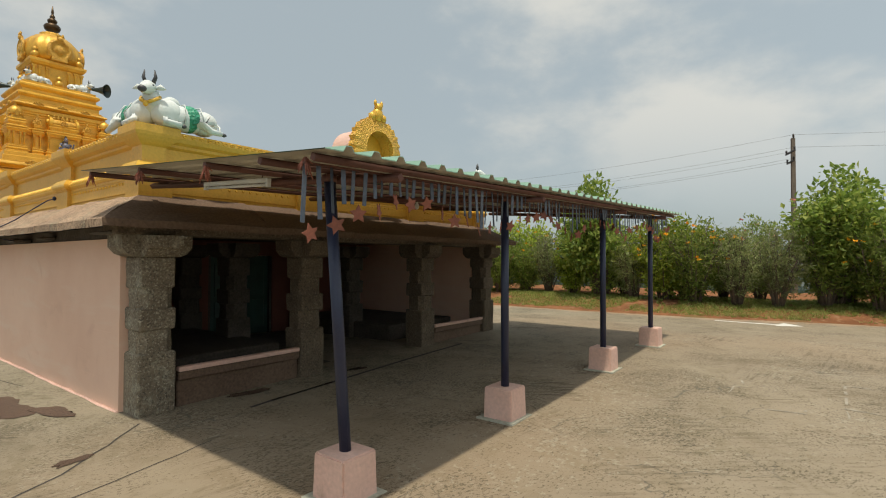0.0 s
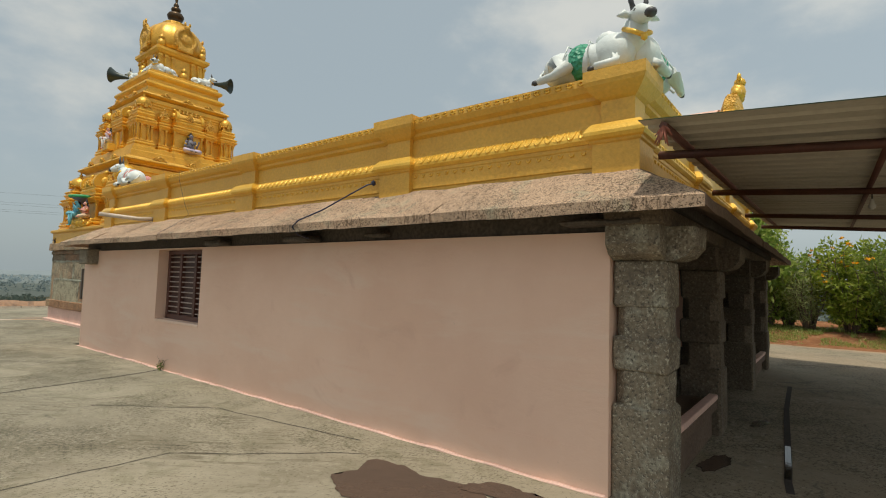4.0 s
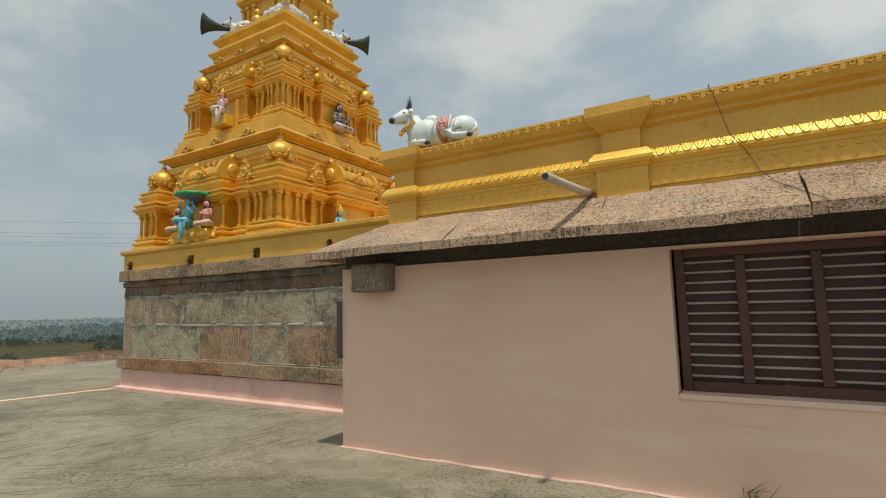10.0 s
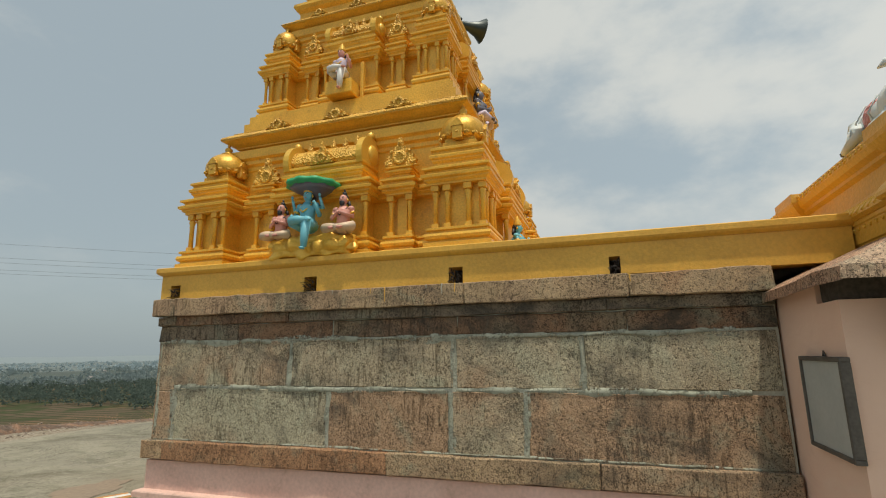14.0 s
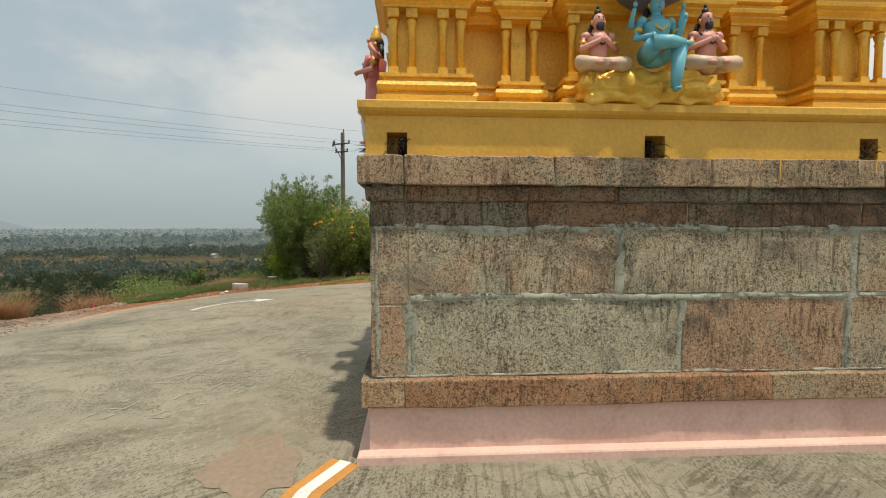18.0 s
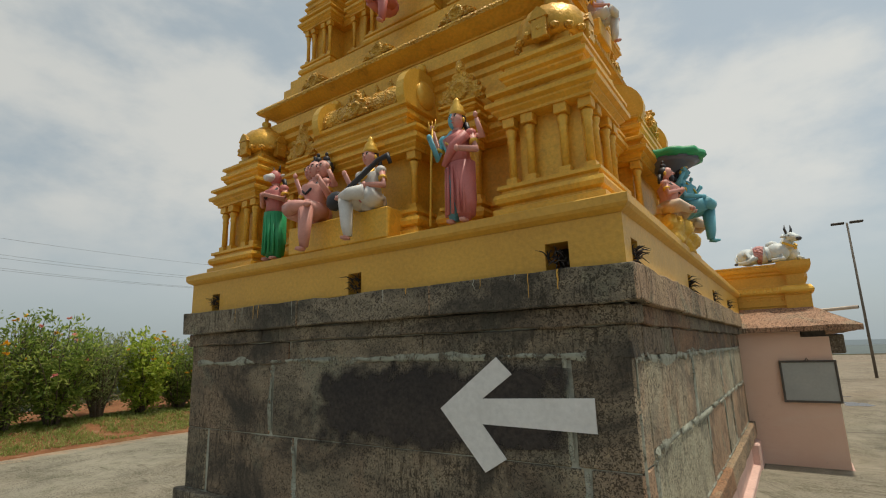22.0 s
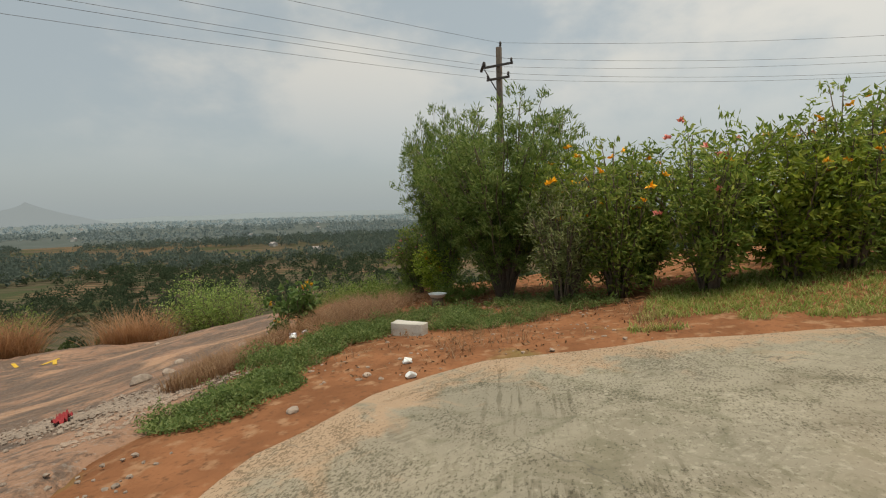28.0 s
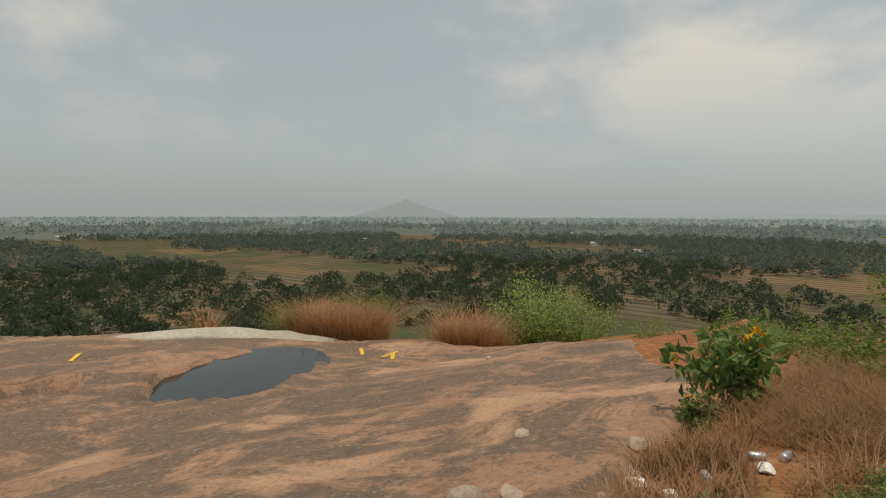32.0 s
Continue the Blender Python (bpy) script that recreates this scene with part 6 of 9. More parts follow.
def double_bull(at, turn, s, cloth, label):
    """A couched bull whose one head serves two bodies that lie at right angles; local: the head looks to -x -y, the bodies lie along +x and +y."""
    bm = bmesh.new()
    W, C, K, G = 0, 1, 2, 3
    for k in (0, 1):
        m = Matrix.Rotation(math.pi / 2, 4, "Z") @ Matrix.Diagonal((1, -1, 1, 1)) if k else Matrix()
        m3 = m

        def P(x, y, z):
            return tuple(m3 @ Vector((x, y, z)))

        def B(x, y, z, a, b, c, mat, n=2):
            ball(bm, P(x, y, z), (b, a, c) if k else (a, b, c), mat, n)

        B(0.48, 0.02, 0.21, 0.46, 0.19, 0.20, W, 3)
        B(0.80, 0.02, 0.20, 0.22, 0.20, 0.20, W, 3)
        B(0.22, 0.0, 0.24, 0.24, 0.19, 0.22, W, 3)
        B(0.30, 0.02, 0.42, 0.13, 0.08, 0.10, W)
        B(0.56, 0.02, 0.225, 0.19, 0.206, 0.215, C, 3)
        tube(bm, [P(0.42, -0.16, 0.10), P(0.43, -0.2, 0.24), P(0.45, -0.1, 0.41), P(0.46, 0.05, 0.435)], 0.010, 6, W)
        tube(bm, [P(0.70, -0.16, 0.10), P(0.70, -0.2, 0.24), P(0.69, -0.1, 0.41), P(0.68, 0.05, 0.43)], 0.010, 6, W)
        # hind leg folded, foreleg stretched along the edge
        tube(bm, [P(0.82, -0.12, 0.22), P(0.66, -0.22, 0.12), P(0.80, -0.24, 0.05), P(0.98, -0.22, 0.04)], [0.11, 0.08, 0.05, 0.04], 8, W)
        B(1.02, -0.22, 0.035, 0.05, 0.035, 0.035, K, 1)
        tube(bm, [P(0.2, -0.1, 0.18), P(0.12, -0.2, 0.06), P(0.34, -0.23, 0.05)], [0.09, 0.06, 0.045], 8, W)
        B(0.38, -0.23, 0.04, 0.045, 0.035, 0.035, K, 1)
        tube(bm, [P(0.99, 0.02, 0.28), P(1.04, -0.05, 0.18), P(1.0, -0.14, 0.08)], 0.018, 6, W)
    d = Vector((-1, -1, 0)).normalized()
    sd = Vector((1, -1, 0)).normalized()
    tube(bm, [(0.12, 0.12, 0.25), (0.02, 0.02, 0.40), (-0.02, -0.02, 0.52)], [0.21, 0.145, 0.11], 12, W)
    hd = Vector((-0.04, -0.04, 0.55))
    tube(bm, [tuple(hd - d * 0.06 + Vector((0, 0, 0.03))), tuple(hd + d * 0.06), tuple(hd + d * 0.20 - Vector((0, 0, 0.06))), tuple(hd + d * 0.245 - Vector((0, 0, 0.075)))], [0.085, 0.105, 0.07, 0.05], 12, W)
    ball(bm, tuple(hd + d * 0.235 - Vector((0, 0, 0.075))), (0.062, 0.062, 0.05), K)
    for sgn in (-1, 1):
        s_ = sd * sgn
        tube(bm, [tuple(hd + s_ * 0.05 + Vector((0, 0, 0.08))), tuple(hd + s_ * 0.085 + Vector((0, 0, 0.17))), tuple(hd + s_ * 0.07 + Vector((0, 0, 0.28)))], [0.032, 0.026, 0.006], 8, K)
        tube(bm, [tuple(hd + s_ * 0.08), tuple(hd + s_ * 0.16 + Vector((0, 0, 0.02))), tuple(hd + s_ * 0.23 - Vector((0, 0, 0.01)))], [0.02, 0.045, 0.008], 8, W)
        ball(bm, tuple(hd + s_ * 0.082 + d * 0.09 + Vector((0, 0, 0.02))), (0.02, 0.02, 0.02), K, 1)
        tube(bm, [tuple(Vector((0.0, 0.0, 0.44)) + s_ * 0.13), tuple(Vector((-0.09, -0.09, 0.36)) + s_ * 0.09), (-0.12, -0.12, 0.31)], 0.026, 8, G)
    ball(bm, (-0.125, -0.125, 0.29), (0.04, 0.04, 0.045), G, 1)
    me = mesh_from(bm, "bull_statue", [M_BULL, cloth, M_HOOF, M_GILT], smooth=True)
    ob = new("bull_statue", me)
    ob.matrix_world = pose(*at, 0, 0, turn) @ Matrix.Scale(s, 4)
    return tagged(ob, label, "bull statue", group="white bull statues")


M_BULL = paint("bull_white", (0.70, 0.74, 0.72), (0.60, 0.66, 0.66), rough=0.5, scale=5, fine=40, bump=0.05, depth=0.004)
M_HOOF = paint("bull_dark", (0.06, 0.06, 0.065), rough=0.5, scale=5, fine=40, bump=0.1, depth=0.002)
M_CLOTHG = relief_material("green_cloth_paint", (0.05, 0.36, 0.22), (0.03, 0.26, 0.15), 28.0)
M_CLOTHP = relief_material("pink_cloth_paint", (0.62, 0.27, 0.24), (0.5, 0.2, 0.18), 28.0)
for m in (M_CLOTHG, M_CLOTHP):
    m.node_tree.nodes["Principled BSDF"].inputs["Metallic"].default_value = 0.0
double_bull((0.25, -0.12, 3.17), 0, 0.76, M_CLOTHG, "white couched double-bodied bull statue with green saddle cloths")
double_bull((0.30, 9.96, 3.17), -90, 0.78, M_CLOTHP, "white couched double-bodied bull statue with pink saddle cloths")
double_bull((6.98, -0.06, 3.17), 90, 0.74, M_CLOTHG, "white couched bull statue at the far parapet corner")
for k, (x, y) in enumerate(((-1, -1), (1, -1), (1, 1), (-1, 1))):
    double_bull((TX + 0.84 * x, TY + 0.84 * y, 7.40), 90 * k, 0.60, M_BULL, "small white couched bull statue on the tower platform")

# gilded horseshoe arch with a niche, on the front parapet
a = thing("gilded_arch", (3.58, -0.3, 3.14), label="gilded horseshoe arch niche on the front parapet", category="arch niche")
bm = bmesh.new()
pts_o = [(0.52 * math.cos(t) * (1 + 0.05 * math.cos(24 * t)), 0.33 + 0.50 * math.sin(t) * (1 + 0.05 * math.cos(24 * t))) for t in (math.pi * (i / 40 * 1.2 - 0.1) for i in range(41))]
pts_i = [(0.30 * math.cos(t), 0.30 + 0.30 * math.sin(t)) for t in (math.pi * (i / 40 * 1.2 - 0.1) for i in range(41))]
vo = [[bm.verts.new((x, y, z)) for x, z in pts] for pts, y in ((pts_o, -0.12), (pts_i, -0.17), (pts_i, 0.1), (pts_o, 0.0))]
for r1, r2 in zip(vo, vo[1:] + vo[:1]):
    for i in range(40):
        bm.faces.new((r1[i], r1[i + 1], r2[i + 1], r2[i]))
part("arch_ring", bm, M_RELIEF, a)
bm = bmesh.new()
ball(bm, (0, -0.1, 0.88), (0.10, 0.09, 0.13))
ball(bm, (0, -0.12, 1.0), (0.07, 0.07, 0.07))
for s in (-1, 1):
    ball(bm, (s * 0.07, -0.12, 1.06), (0.03, 0.03, 0.06), n=1)
    ball(bm, (s * 0.12, -0.1, 0.84), (0.07, 0.07, 0.08), n=1)
part("crest_mask", bm, M_GILT, a, "gilded crowning mask", smooth=True)
bm = bmesh.new()
prism(bm, [(0.40 * math.cos(t), 0.30 + 0.38 * math.sin(t)) for t in (math.pi * i / 16 for i in range(17))] + [(-0.40, 0), (0.40, 0)], "y", 0.1, 0.55)
part("vault", bm, M_PLINTH, a, "pale plaster vault behind the arch")
bm = bmesh.new()
prism(bm, [(0.31 * math.cos(t), 0.30 + 0.31 * math.sin(t)) for t in (math.pi * i / 16 for i in range(17))] + [(-0.31, 0), (0.31, 0)], "y", 0.092, 0.099)
part("niche_back", bm, M_GOLD, a)

# ---- painted statues on the tower ----
def tone(name, c, rough=0.5):
    return paint(name, c, tuple(v * 0.85 for v in c), rough=rough, scale=8, fine=60, bump=0.06, depth=0.002)


S_BLUE, S_PINK, S_ROSE = tone("statue_blue", (0.16, 0.48, 0.58)), tone("statue_pink", (0.70, 0.33, 0.27)), tone("statue_rose", (0.62, 0.19, 0.17))
S_WHITE, S_GREEN, S_HAIR = tone("statue_white", (0.72, 0.70, 0.66)), tone("statue_green", (0.03, 0.36, 0.14)), tone("statue_black", (0.025, 0.025, 0.03))
S_GREY, S_CREAM, S_LILAC = tone("statue_grey", (0.16, 0.16, 0.20)), tone("statue_cream", (0.70, 0.52, 0.36)), tone("statue_lilac", (0.58, 0.50, 0.62))


def statue(at, turn, s, kind, skin, cloth, top, label, beard=False, crown=False, bull=False, lute=False, knot=True, two=False, half=False, flip=False, four=False):
    """A painted plaster figure that looks to -y: kind is sit, cross or stand. top: the colour of its upper garment."""
    bm = bmesh.new()
    SK, CL, HA, GO, TP = 0, 1, 2, 3, 4
    if kind == "stand":
        hip = 0.50
        for q, mt in ((-1, CL), (1, 6 if half else CL)):
            tube(bm, [(q * 0.055, 0, hip), (q * 0.07, -0.02, 0.26), (q * 0.06, 0.0, 0.03)], [0.085, 0.065, 0.045], 10, mt)
            ball(bm, (q * 0.065, -0.05, 0.02), (0.035, 0.075, 0.025), SK, 1)
        tube(bm, [(-0.03 if half else 0, 0, hip + 0.04), (-0.05 if half else 0, 0.01, 0.2), (-0.06 if half else 0, 0.01, 0.06)], [0.125, 0.10 if half else 0.12, 0.075 if half else 0.10], 12, CL)
    elif kind == "sit":
        hip = 0.12
        for q in (-1, 1):
            tube(bm, [(q * 0.07, 0.0, hip), (q * 0.12, -0.22, hip + 0.02)], [0.10, 0.075], 10, CL)
        tube(bm, [(0.12, -0.22, hip + 0.02), (0.10, -0.22, -0.14), (0.09, -0.21, -0.24)], [0.075, 0.055, 0.04], 10, CL)
        tube(bm, [(-0.12, -0.22, hip + 0.03), (0.02, -0.27, hip + 0.03), (0.14, -0.25, hip + 0.02)], [0.075, 0.06, 0.045], 10, CL)
        ball(bm, (0.09, -0.25, -0.26), (0.035, 0.07, 0.025), SK, 1)
        ball(bm, (0.17, -0.26, hip + 0.02), (0.06, 0.035, 0.03), SK, 1)
        ball(bm, (0, 0.02, hip), (0.16, 0.14, 0.12), CL)
    else:
        hip = 0.10
        for q in (-1, 1):
            tube(bm, [(q * 0.07, 0.02, hip), (q * 0.24, -0.14, 0.08), (-q * 0.04, -0.24, 0.06)], [0.10, 0.08, 0.045], 10, CL)
            ball(bm, (-q * 0.07, -0.26, 0.05), (0.06, 0.04, 0.03), SK, 1)
        ball(bm, (0, 0.02, hip), (0.17, 0.14, 0.11), CL)
    z = hip
    tube(bm, [(0, 0.01, z + 0.02), (0, 0.0, z + 0.14), (0, -0.01, z + 0.26), (0, 0.0, z + 0.34)], [0.12, 0.10, 0.135, 0.07], 14, TP)
    for q in (-1, 1):
        ball(bm, (q * 0.135, 0, z + 0.30), (0.055, 0.055, 0.05), TP)
    tube(bm, [(0, 0, z + 0.32), (0, -0.01, z + 0.40)], [0.045, 0.04], 8, SK)
    heads = [(0, 0)] + ([(0.085, 0.03), (-0.085, 0.03)] if two else [])
    for hx, hy in heads:
        ball(bm, (hx, -0.015 + hy, z + 0.455), (0.066, 0.074, 0.088), HA + 2 if bull else SK, 3)
        if bull:
            tube(bm, [(0, -0.05, z + 0.45), (0, -0.15, z + 0.42)], [0.055, 0.035], 10, TP + 1)
            for q in (-1, 1):
                tube(bm, [(q * 0.04, 0, z + 0.52), (q * 0.06, 0, z + 0.60)], [0.018, 0.004], 6, HA)
                ball(bm, (q * 0.09, 0.01, z + 0.47), (0.04, 0.02, 0.02), TP + 1, 1)
            continue
        ball(bm, (hx, 0.025 + hy, z + 0.475), (0.074, 0.07, 0.085), HA, 2)
        ball(bm, (hx, -0.09 + hy, z + 0.45), (0.010, 0.014, 0.018), SK, 1)
        for q in (-1, 1):
            ball(bm, (hx + q * 0.026, -0.087 + hy, z + 0.472), (0.008, 0.006, 0.008), HA, 1)
            ball(bm, (hx + q * 0.027, -0.079 + hy, z + 0.49), (0.02, 0.007, 0.004), HA, 1)
            ball(bm, (hx + q * 0.072, -0.005 + hy, z + 0.45), (0.012, 0.02, 0.03), GO, 1)
        if beard:
            ball(bm, (hx, -0.06 + hy, z + 0.395), (0.045, 0.035, 0.055), HA, 2)
        if crown:
            lathe(bm, [(0.075, 0), (0.08, 0.03), (0.06, 0.07), (0.062, 0.09), (0.03, 0.13), (0.035, 0.15), (0.005, 0.19)], 12, at=(hx, 0, z + 0.50), mat=GO)
        elif knot:
            ball(bm, (hx, 0.02 + hy, z + 0.565), (0.042, 0.042, 0.045), HA, 1)
            ball(bm, (hx, 0.02 + hy, z + 0.62), (0.02, 0.02, 0.025), HA, 1)
    for q in (-1, 1):
        tube(bm, [(q * 0.05, 0.06, z + 0.44), (q * 0.09, 0.07, z + 0.33)], [0.03, 0.02], 6, HA)
    tube(bm, [(-0.09, -0.05, z + 0.31), (-0.05, -0.12, z + 0.22), (0, -0.135, z + 0.18), (0.05, -0.12, z + 0.22), (0.09, -0.05, z + 0.31)], 0.012, 6, GO if crown else HA)
    arms = {"pray": (((0.19, -0.03, z + 0.16), (0.02, -0.17, z + 0.22)), ((-0.19, -0.03, z + 0.16), (-0.02, -0.17, z + 0.22))),
            "bless": (((0.21, -0.02, z + 0.14), (0.20, -0.16, z + 0.30)), ((-0.20, -0.04, z + 0.13), (-0.12, -0.22, z + 0.10)))}
    for (el, ha), q in zip(arms["pray" if (beard or bull) else "bless"], (1, -1)):
        sh = (q * 0.145, 0, z + 0.29)
        am = 6 if (half and q > 0) else SK
        tube(bm, [sh, el, ha], [0.042, 0.034, 0.024], 8, am)
        ball(bm, ha, (0.025, 0.03, 0.035), am, 1)
        tube(bm, [tuple(Vector(sh).lerp(Vector(el), 0.45)), tuple(Vector(sh).lerp(Vector(el), 0.62))], 0.044, 8, GO)
    if two or half or four:
        for q in (-1, 1):
            tube(bm, [(q * 0.14, 0.03, z + 0.29), (q * 0.24, 0.02, z + 0.26), (q * 0.23, -0.06, z + 0.40)], [0.04, 0.03, 0.02], 8, SK)
            ball(bm, (q * 0.23, -0.07, z + 0.43), (0.022, 0.025, 0.035), SK, 1)
    if half:
        tube(bm, [(0.24, -0.12, 0.0), (0.23, -0.1, 0.55), (0.22, -0.08, 0.92)], 0.010, 6, GO)
        for q in (-1, 0, 1):
            tube(bm, [(0.22 + q * 0.03, -0.08, 0.90), (0.22 + q * 0.04, -0.08, 1.0)], [0.010, 0.003], 6, GO)
    if lute:
        tube(bm, [(0.26, -0.2, z + 0.02), (0.05, -0.2, z + 0.14), (-0.24, -0.16, z + 0.33), (-0.34, -0.14, z + 0.36), (-0.37, -0.14, z + 0.28)], [0.03, 0.028, 0.024, 0.03, 0.02], 8, HA)
        ball(bm, (0.27, -0.2, z + 0.02), (0.12, 0.07, 0.10), HA, 2)
    if half:
        ball(bm, (0.016, -0.017, z + 0.455), (0.056, 0.074, 0.087), 6, 3)
        tube(bm, [(0.035, 0.006, z + 0.02), (0.03, -0.006, z + 0.14), (0.035, -0.018, z + 0.26), (0.015, -0.004, z + 0.34)], [0.093, 0.08, 0.108, 0.062], 14, 6)
        ball(bm, (0.14, -0.002, z + 0.30), (0.058, 0.058, 0.053), 6)
        tube(bm, [(-0.13, -0.07, z + 0.28), (-0.02, -0.125, z + 0.16), (0.09, -0.1, z + 0.02)], [0.05, 0.045, 0.03], 8, TP)
    if kind == "stand":
        for k in range(7):
            a = math.pi * (1.1 + 0.8 * k / 6)
            tube(bm, [(0.115 * math.cos(a), 0.115 * math.sin(a), hip), (0.122 * math.cos(a), 0.122 * math.sin(a), 0.07)], [0.012, 0.016], 5, CL)
    else:
        tube(bm, [(-0.14, -0.02, z + 0.03), (0, -0.135, z + 0.0), (0.14, -0.02, z + 0.03)], 0.03, 7, 7)
    if not bull:
        for hx, hy in heads:
            for q in (-1, 1):
                ball(bm, (hx + q * 0.026, -0.080 + hy, z + 0.472), (0.016, 0.008, 0.009), 5, 1)
            ball(bm, (hx, -0.082 + hy, z + 0.415), (0.018, 0.008, 0.006), 8, 1)
    if flip:
        for v in bm.verts:
            v.co.x = -v.co.x
        bmesh.ops.reverse_faces(bm, faces=bm.faces[:])
    ob = new("statue", mesh_from(bm, "statue", [skin, cloth, S_HAIR, M_GILT, top, S_WHITE, S_BLUE, S_ROSE, S_ROSE], smooth=True))
    ob.matrix_world = pose(*at, 0, 0, turn) @ Matrix.Scale(s, 4)
    return tagged(ob, label, "statue", group="painted tower statues")


# west side, on a gilded rock
bm = bmesh.new()
bmesh.ops.create_icosphere(bm, subdivisions=5, radius=1.0)
for v in bm.verts:
    q = v.co.copy()
    square = 1.0 / max(abs(q.x), abs(q.y), abs(q.z)) ** 0.62
    p = Vector((q.x * 0.185, q.y * 0.58, q.z * 0.155)) * square
    d = noise.voronoi(p * 5.5 + Vector((3.0, 1.0, 2.0)))[0]
    p += q * (0.075 * min(1.0, (d[1] - d[0]) * 1.6) - 0.045)
    v.co = p + Vector((1.31, 15.32, 2.755))
roughen(bm, 0.012, 14.0, 2)
solid("rock_pedestal", bm, M_GILT, "gilded rockwork base under seated statues", "pedestal", smooth=True)
statue((1.17, 15.33, 2.90), -90, 0.79, "sit", S_BLUE, S_BLUE, S_BLUE, "seated blue four-armed statue under a green hood", crown=True, four=True)
statue((1.24, 15.74, 2.86), -90, 0.70, "cross", S_PINK, S_CREAM, S_PINK, "cross-legged bearded pink statue with folded palms", beard=True)
statue((1.24, 14.90, 2.88), -90, 0.72, "cross", S_PINK, S_CREAM, S_PINK, "cross-legged bearded pink statue with folded palms", beard=True)
hood = thing("hood_canopy", (1.27, 15.33, 3.30), label="green many-hooded serpent canopy over the seated statue", category="canopy")
bm = bmesh.new()
lathe(bm, [(0.03, 0.02), (0.10, 0.08), (0.21, 0.135), (0.28, 0.17)], 24)
part("neck", bm, S_GREY, hood, "grey underside", smooth=True)
bm = bmesh.new()
lathe(bm, [(0.27, 0.165), (0.32, 0.19), (0.31, 0.235), (0.18, 0.26), (0.02, 0.27)], 40, ribs=10, rib=0.05)
part("hood", bm, S_GREEN, hood, smooth=True)
# south side
statue((2.76, 13.16, 2.72), 0, 0.75, "cross", S_BLUE, S_BLUE, S_BLUE, "seated blue four-armed statue", crown=True, two=False, half=False)
statue((3.2, 13.18, 2.70), 0, 0.5, "cross", S_ROSE, S_CREAM, S_ROSE, "small rose-coloured seated statue", crown=True)
# north side
bm = bmesh.new()
box(bm, 2.92, 4.06, 17.16, 17.53, 2.636, 2.88, bevel=0.01)
solid("gilded_bench", bm, M_GOLD, "ochre bench under two seated statues", "bench")
statue((2.30, 17.47, 2.64), 180, 0.80, "stand", S_PINK, S_ROSE, S_ROSE, "standing statue painted half blue and half rose with a staff", crown=True, half=True, flip=True)
statue((3.14, 17.47, 2.86), 180, 0.82, "sit", S_PINK, S_WHITE, S_WHITE, "seated statue in white playing a long lute", crown=True, lute=True, flip=True)
statue((3.78, 17.47, 2.86), 180, 0.90, "sit", S_PINK, S_PINK, S_PINK, "seated pink many-headed statue with raised hands", two=True)
statue((4.36, 17.45, 2.64), 180, 0.84, "stand", S_PINK, S_GREEN, S_ROSE, "standing bull-headed statue in a green skirt", bull=True)
# upper storey
bm = bmesh.new()
box(bm, 1.72, 2.0, 15.12, 15.52, 4.96, 5.16, bevel=0.01)
box(bm, 1.92, 2.0, 15.05, 15.1, 4.96, 5.5, bevel=0.01)
solid("gilded_block", bm, M_GOLD, "ochre block seat on the upper storey", "bench")
statue((1.80, 15.32, 5.17), -90, 0.72, "sit", S_PINK, S_WHITE, S_LILAC, "seated statue in pale clothes on the upper storey", crown=True)
statue((3.45, 13.80, 5.02), 0, 0.9, "cross", S_GREY, S_LILAC, S_GREY, "seated ash-grey statue with topknot on the upper storey")
statue((3.42, 16.92, 5.10), 180, 0.75, "sit", S_PINK, S_ROSE, S_PINK, "seated pink statue on the upper storey", crown=True)

# the shrine stands a little higher and farther west than its drawn plan
for ob in list(scene.objects):
    if ob not in BEFORE_SHRINE and ob.parent is None and not (ob.name.startswith("bull_statue") and ob.location.y < 11) and not ob.name.startswith("gilded_arch"):
        ob.location += Vector((-0.06, 0.02, 0.0 if ob.name.startswith(("wall_plinth", "plinth_block")) else 0.065))

# ---- sheet-metal canopy before the hall ----
CX0, CX1, CYF, CYB = -0.48, 8.1, -4.02, -0.36


def roof_z(x, y):
    front, back = 2.28 + 0.029 * (x - CX0), 2.545 + 0.029 * (x - CX0)
    return front + (back - front) * (y - CYF) / (CYB - CYF)


can = thing("canopy", (0, 0, 0), label="corrugated sheet canopy on blue posts with hanging streamers", category="canopy")
M_SHEETG = paint("green_sheet_edge", (0.25, 0.42, 0.32), (0.2, 0.34, 0.27), rough=0.45, scale=2, fine=30, bump=0.06, depth=0.001)
bm = bmesh.new()
ridge = 0.22
xs, x = [], CX0
while x < CX1 + 0.001:
    for dx, dz in ((0.0, 0.0), (0.13, 0.0), (0.155, 0.035), (0.195, 0.035)):
        if x + dx <= CX1:
            xs.append((x + dx, dz))
    x += ridge
ys = [CYF, -3.0, -1.8, CYB]
grids = []
for low in (0, 1):
    grids.append([[bm.verts.new((x, y, roof_z(x, y) + dz - low * 0.006)) for y in ys] for x, dz in xs])
for g, low in zip(grids, (0, 1)):
    for a, b in zip(g, g[1:]):
        for j in range(len(ys) - 1):
            bm.faces.new((a[j], b[j], b[j + 1], a[j + 1])).material_index = 0 if low else 1
for i in range(len(xs) - 1):
    for j in (0, len(ys) - 1):
        bm.faces.new((grids[0][i][j], grids[0][i + 1][j], grids[1][i + 1][j], grids[1][i][j])).material_index = 1
part("roof_sheet", bm, [M_SHEET, M_SHEETG], can, "ribbed roofing sheet, green above and pale below")
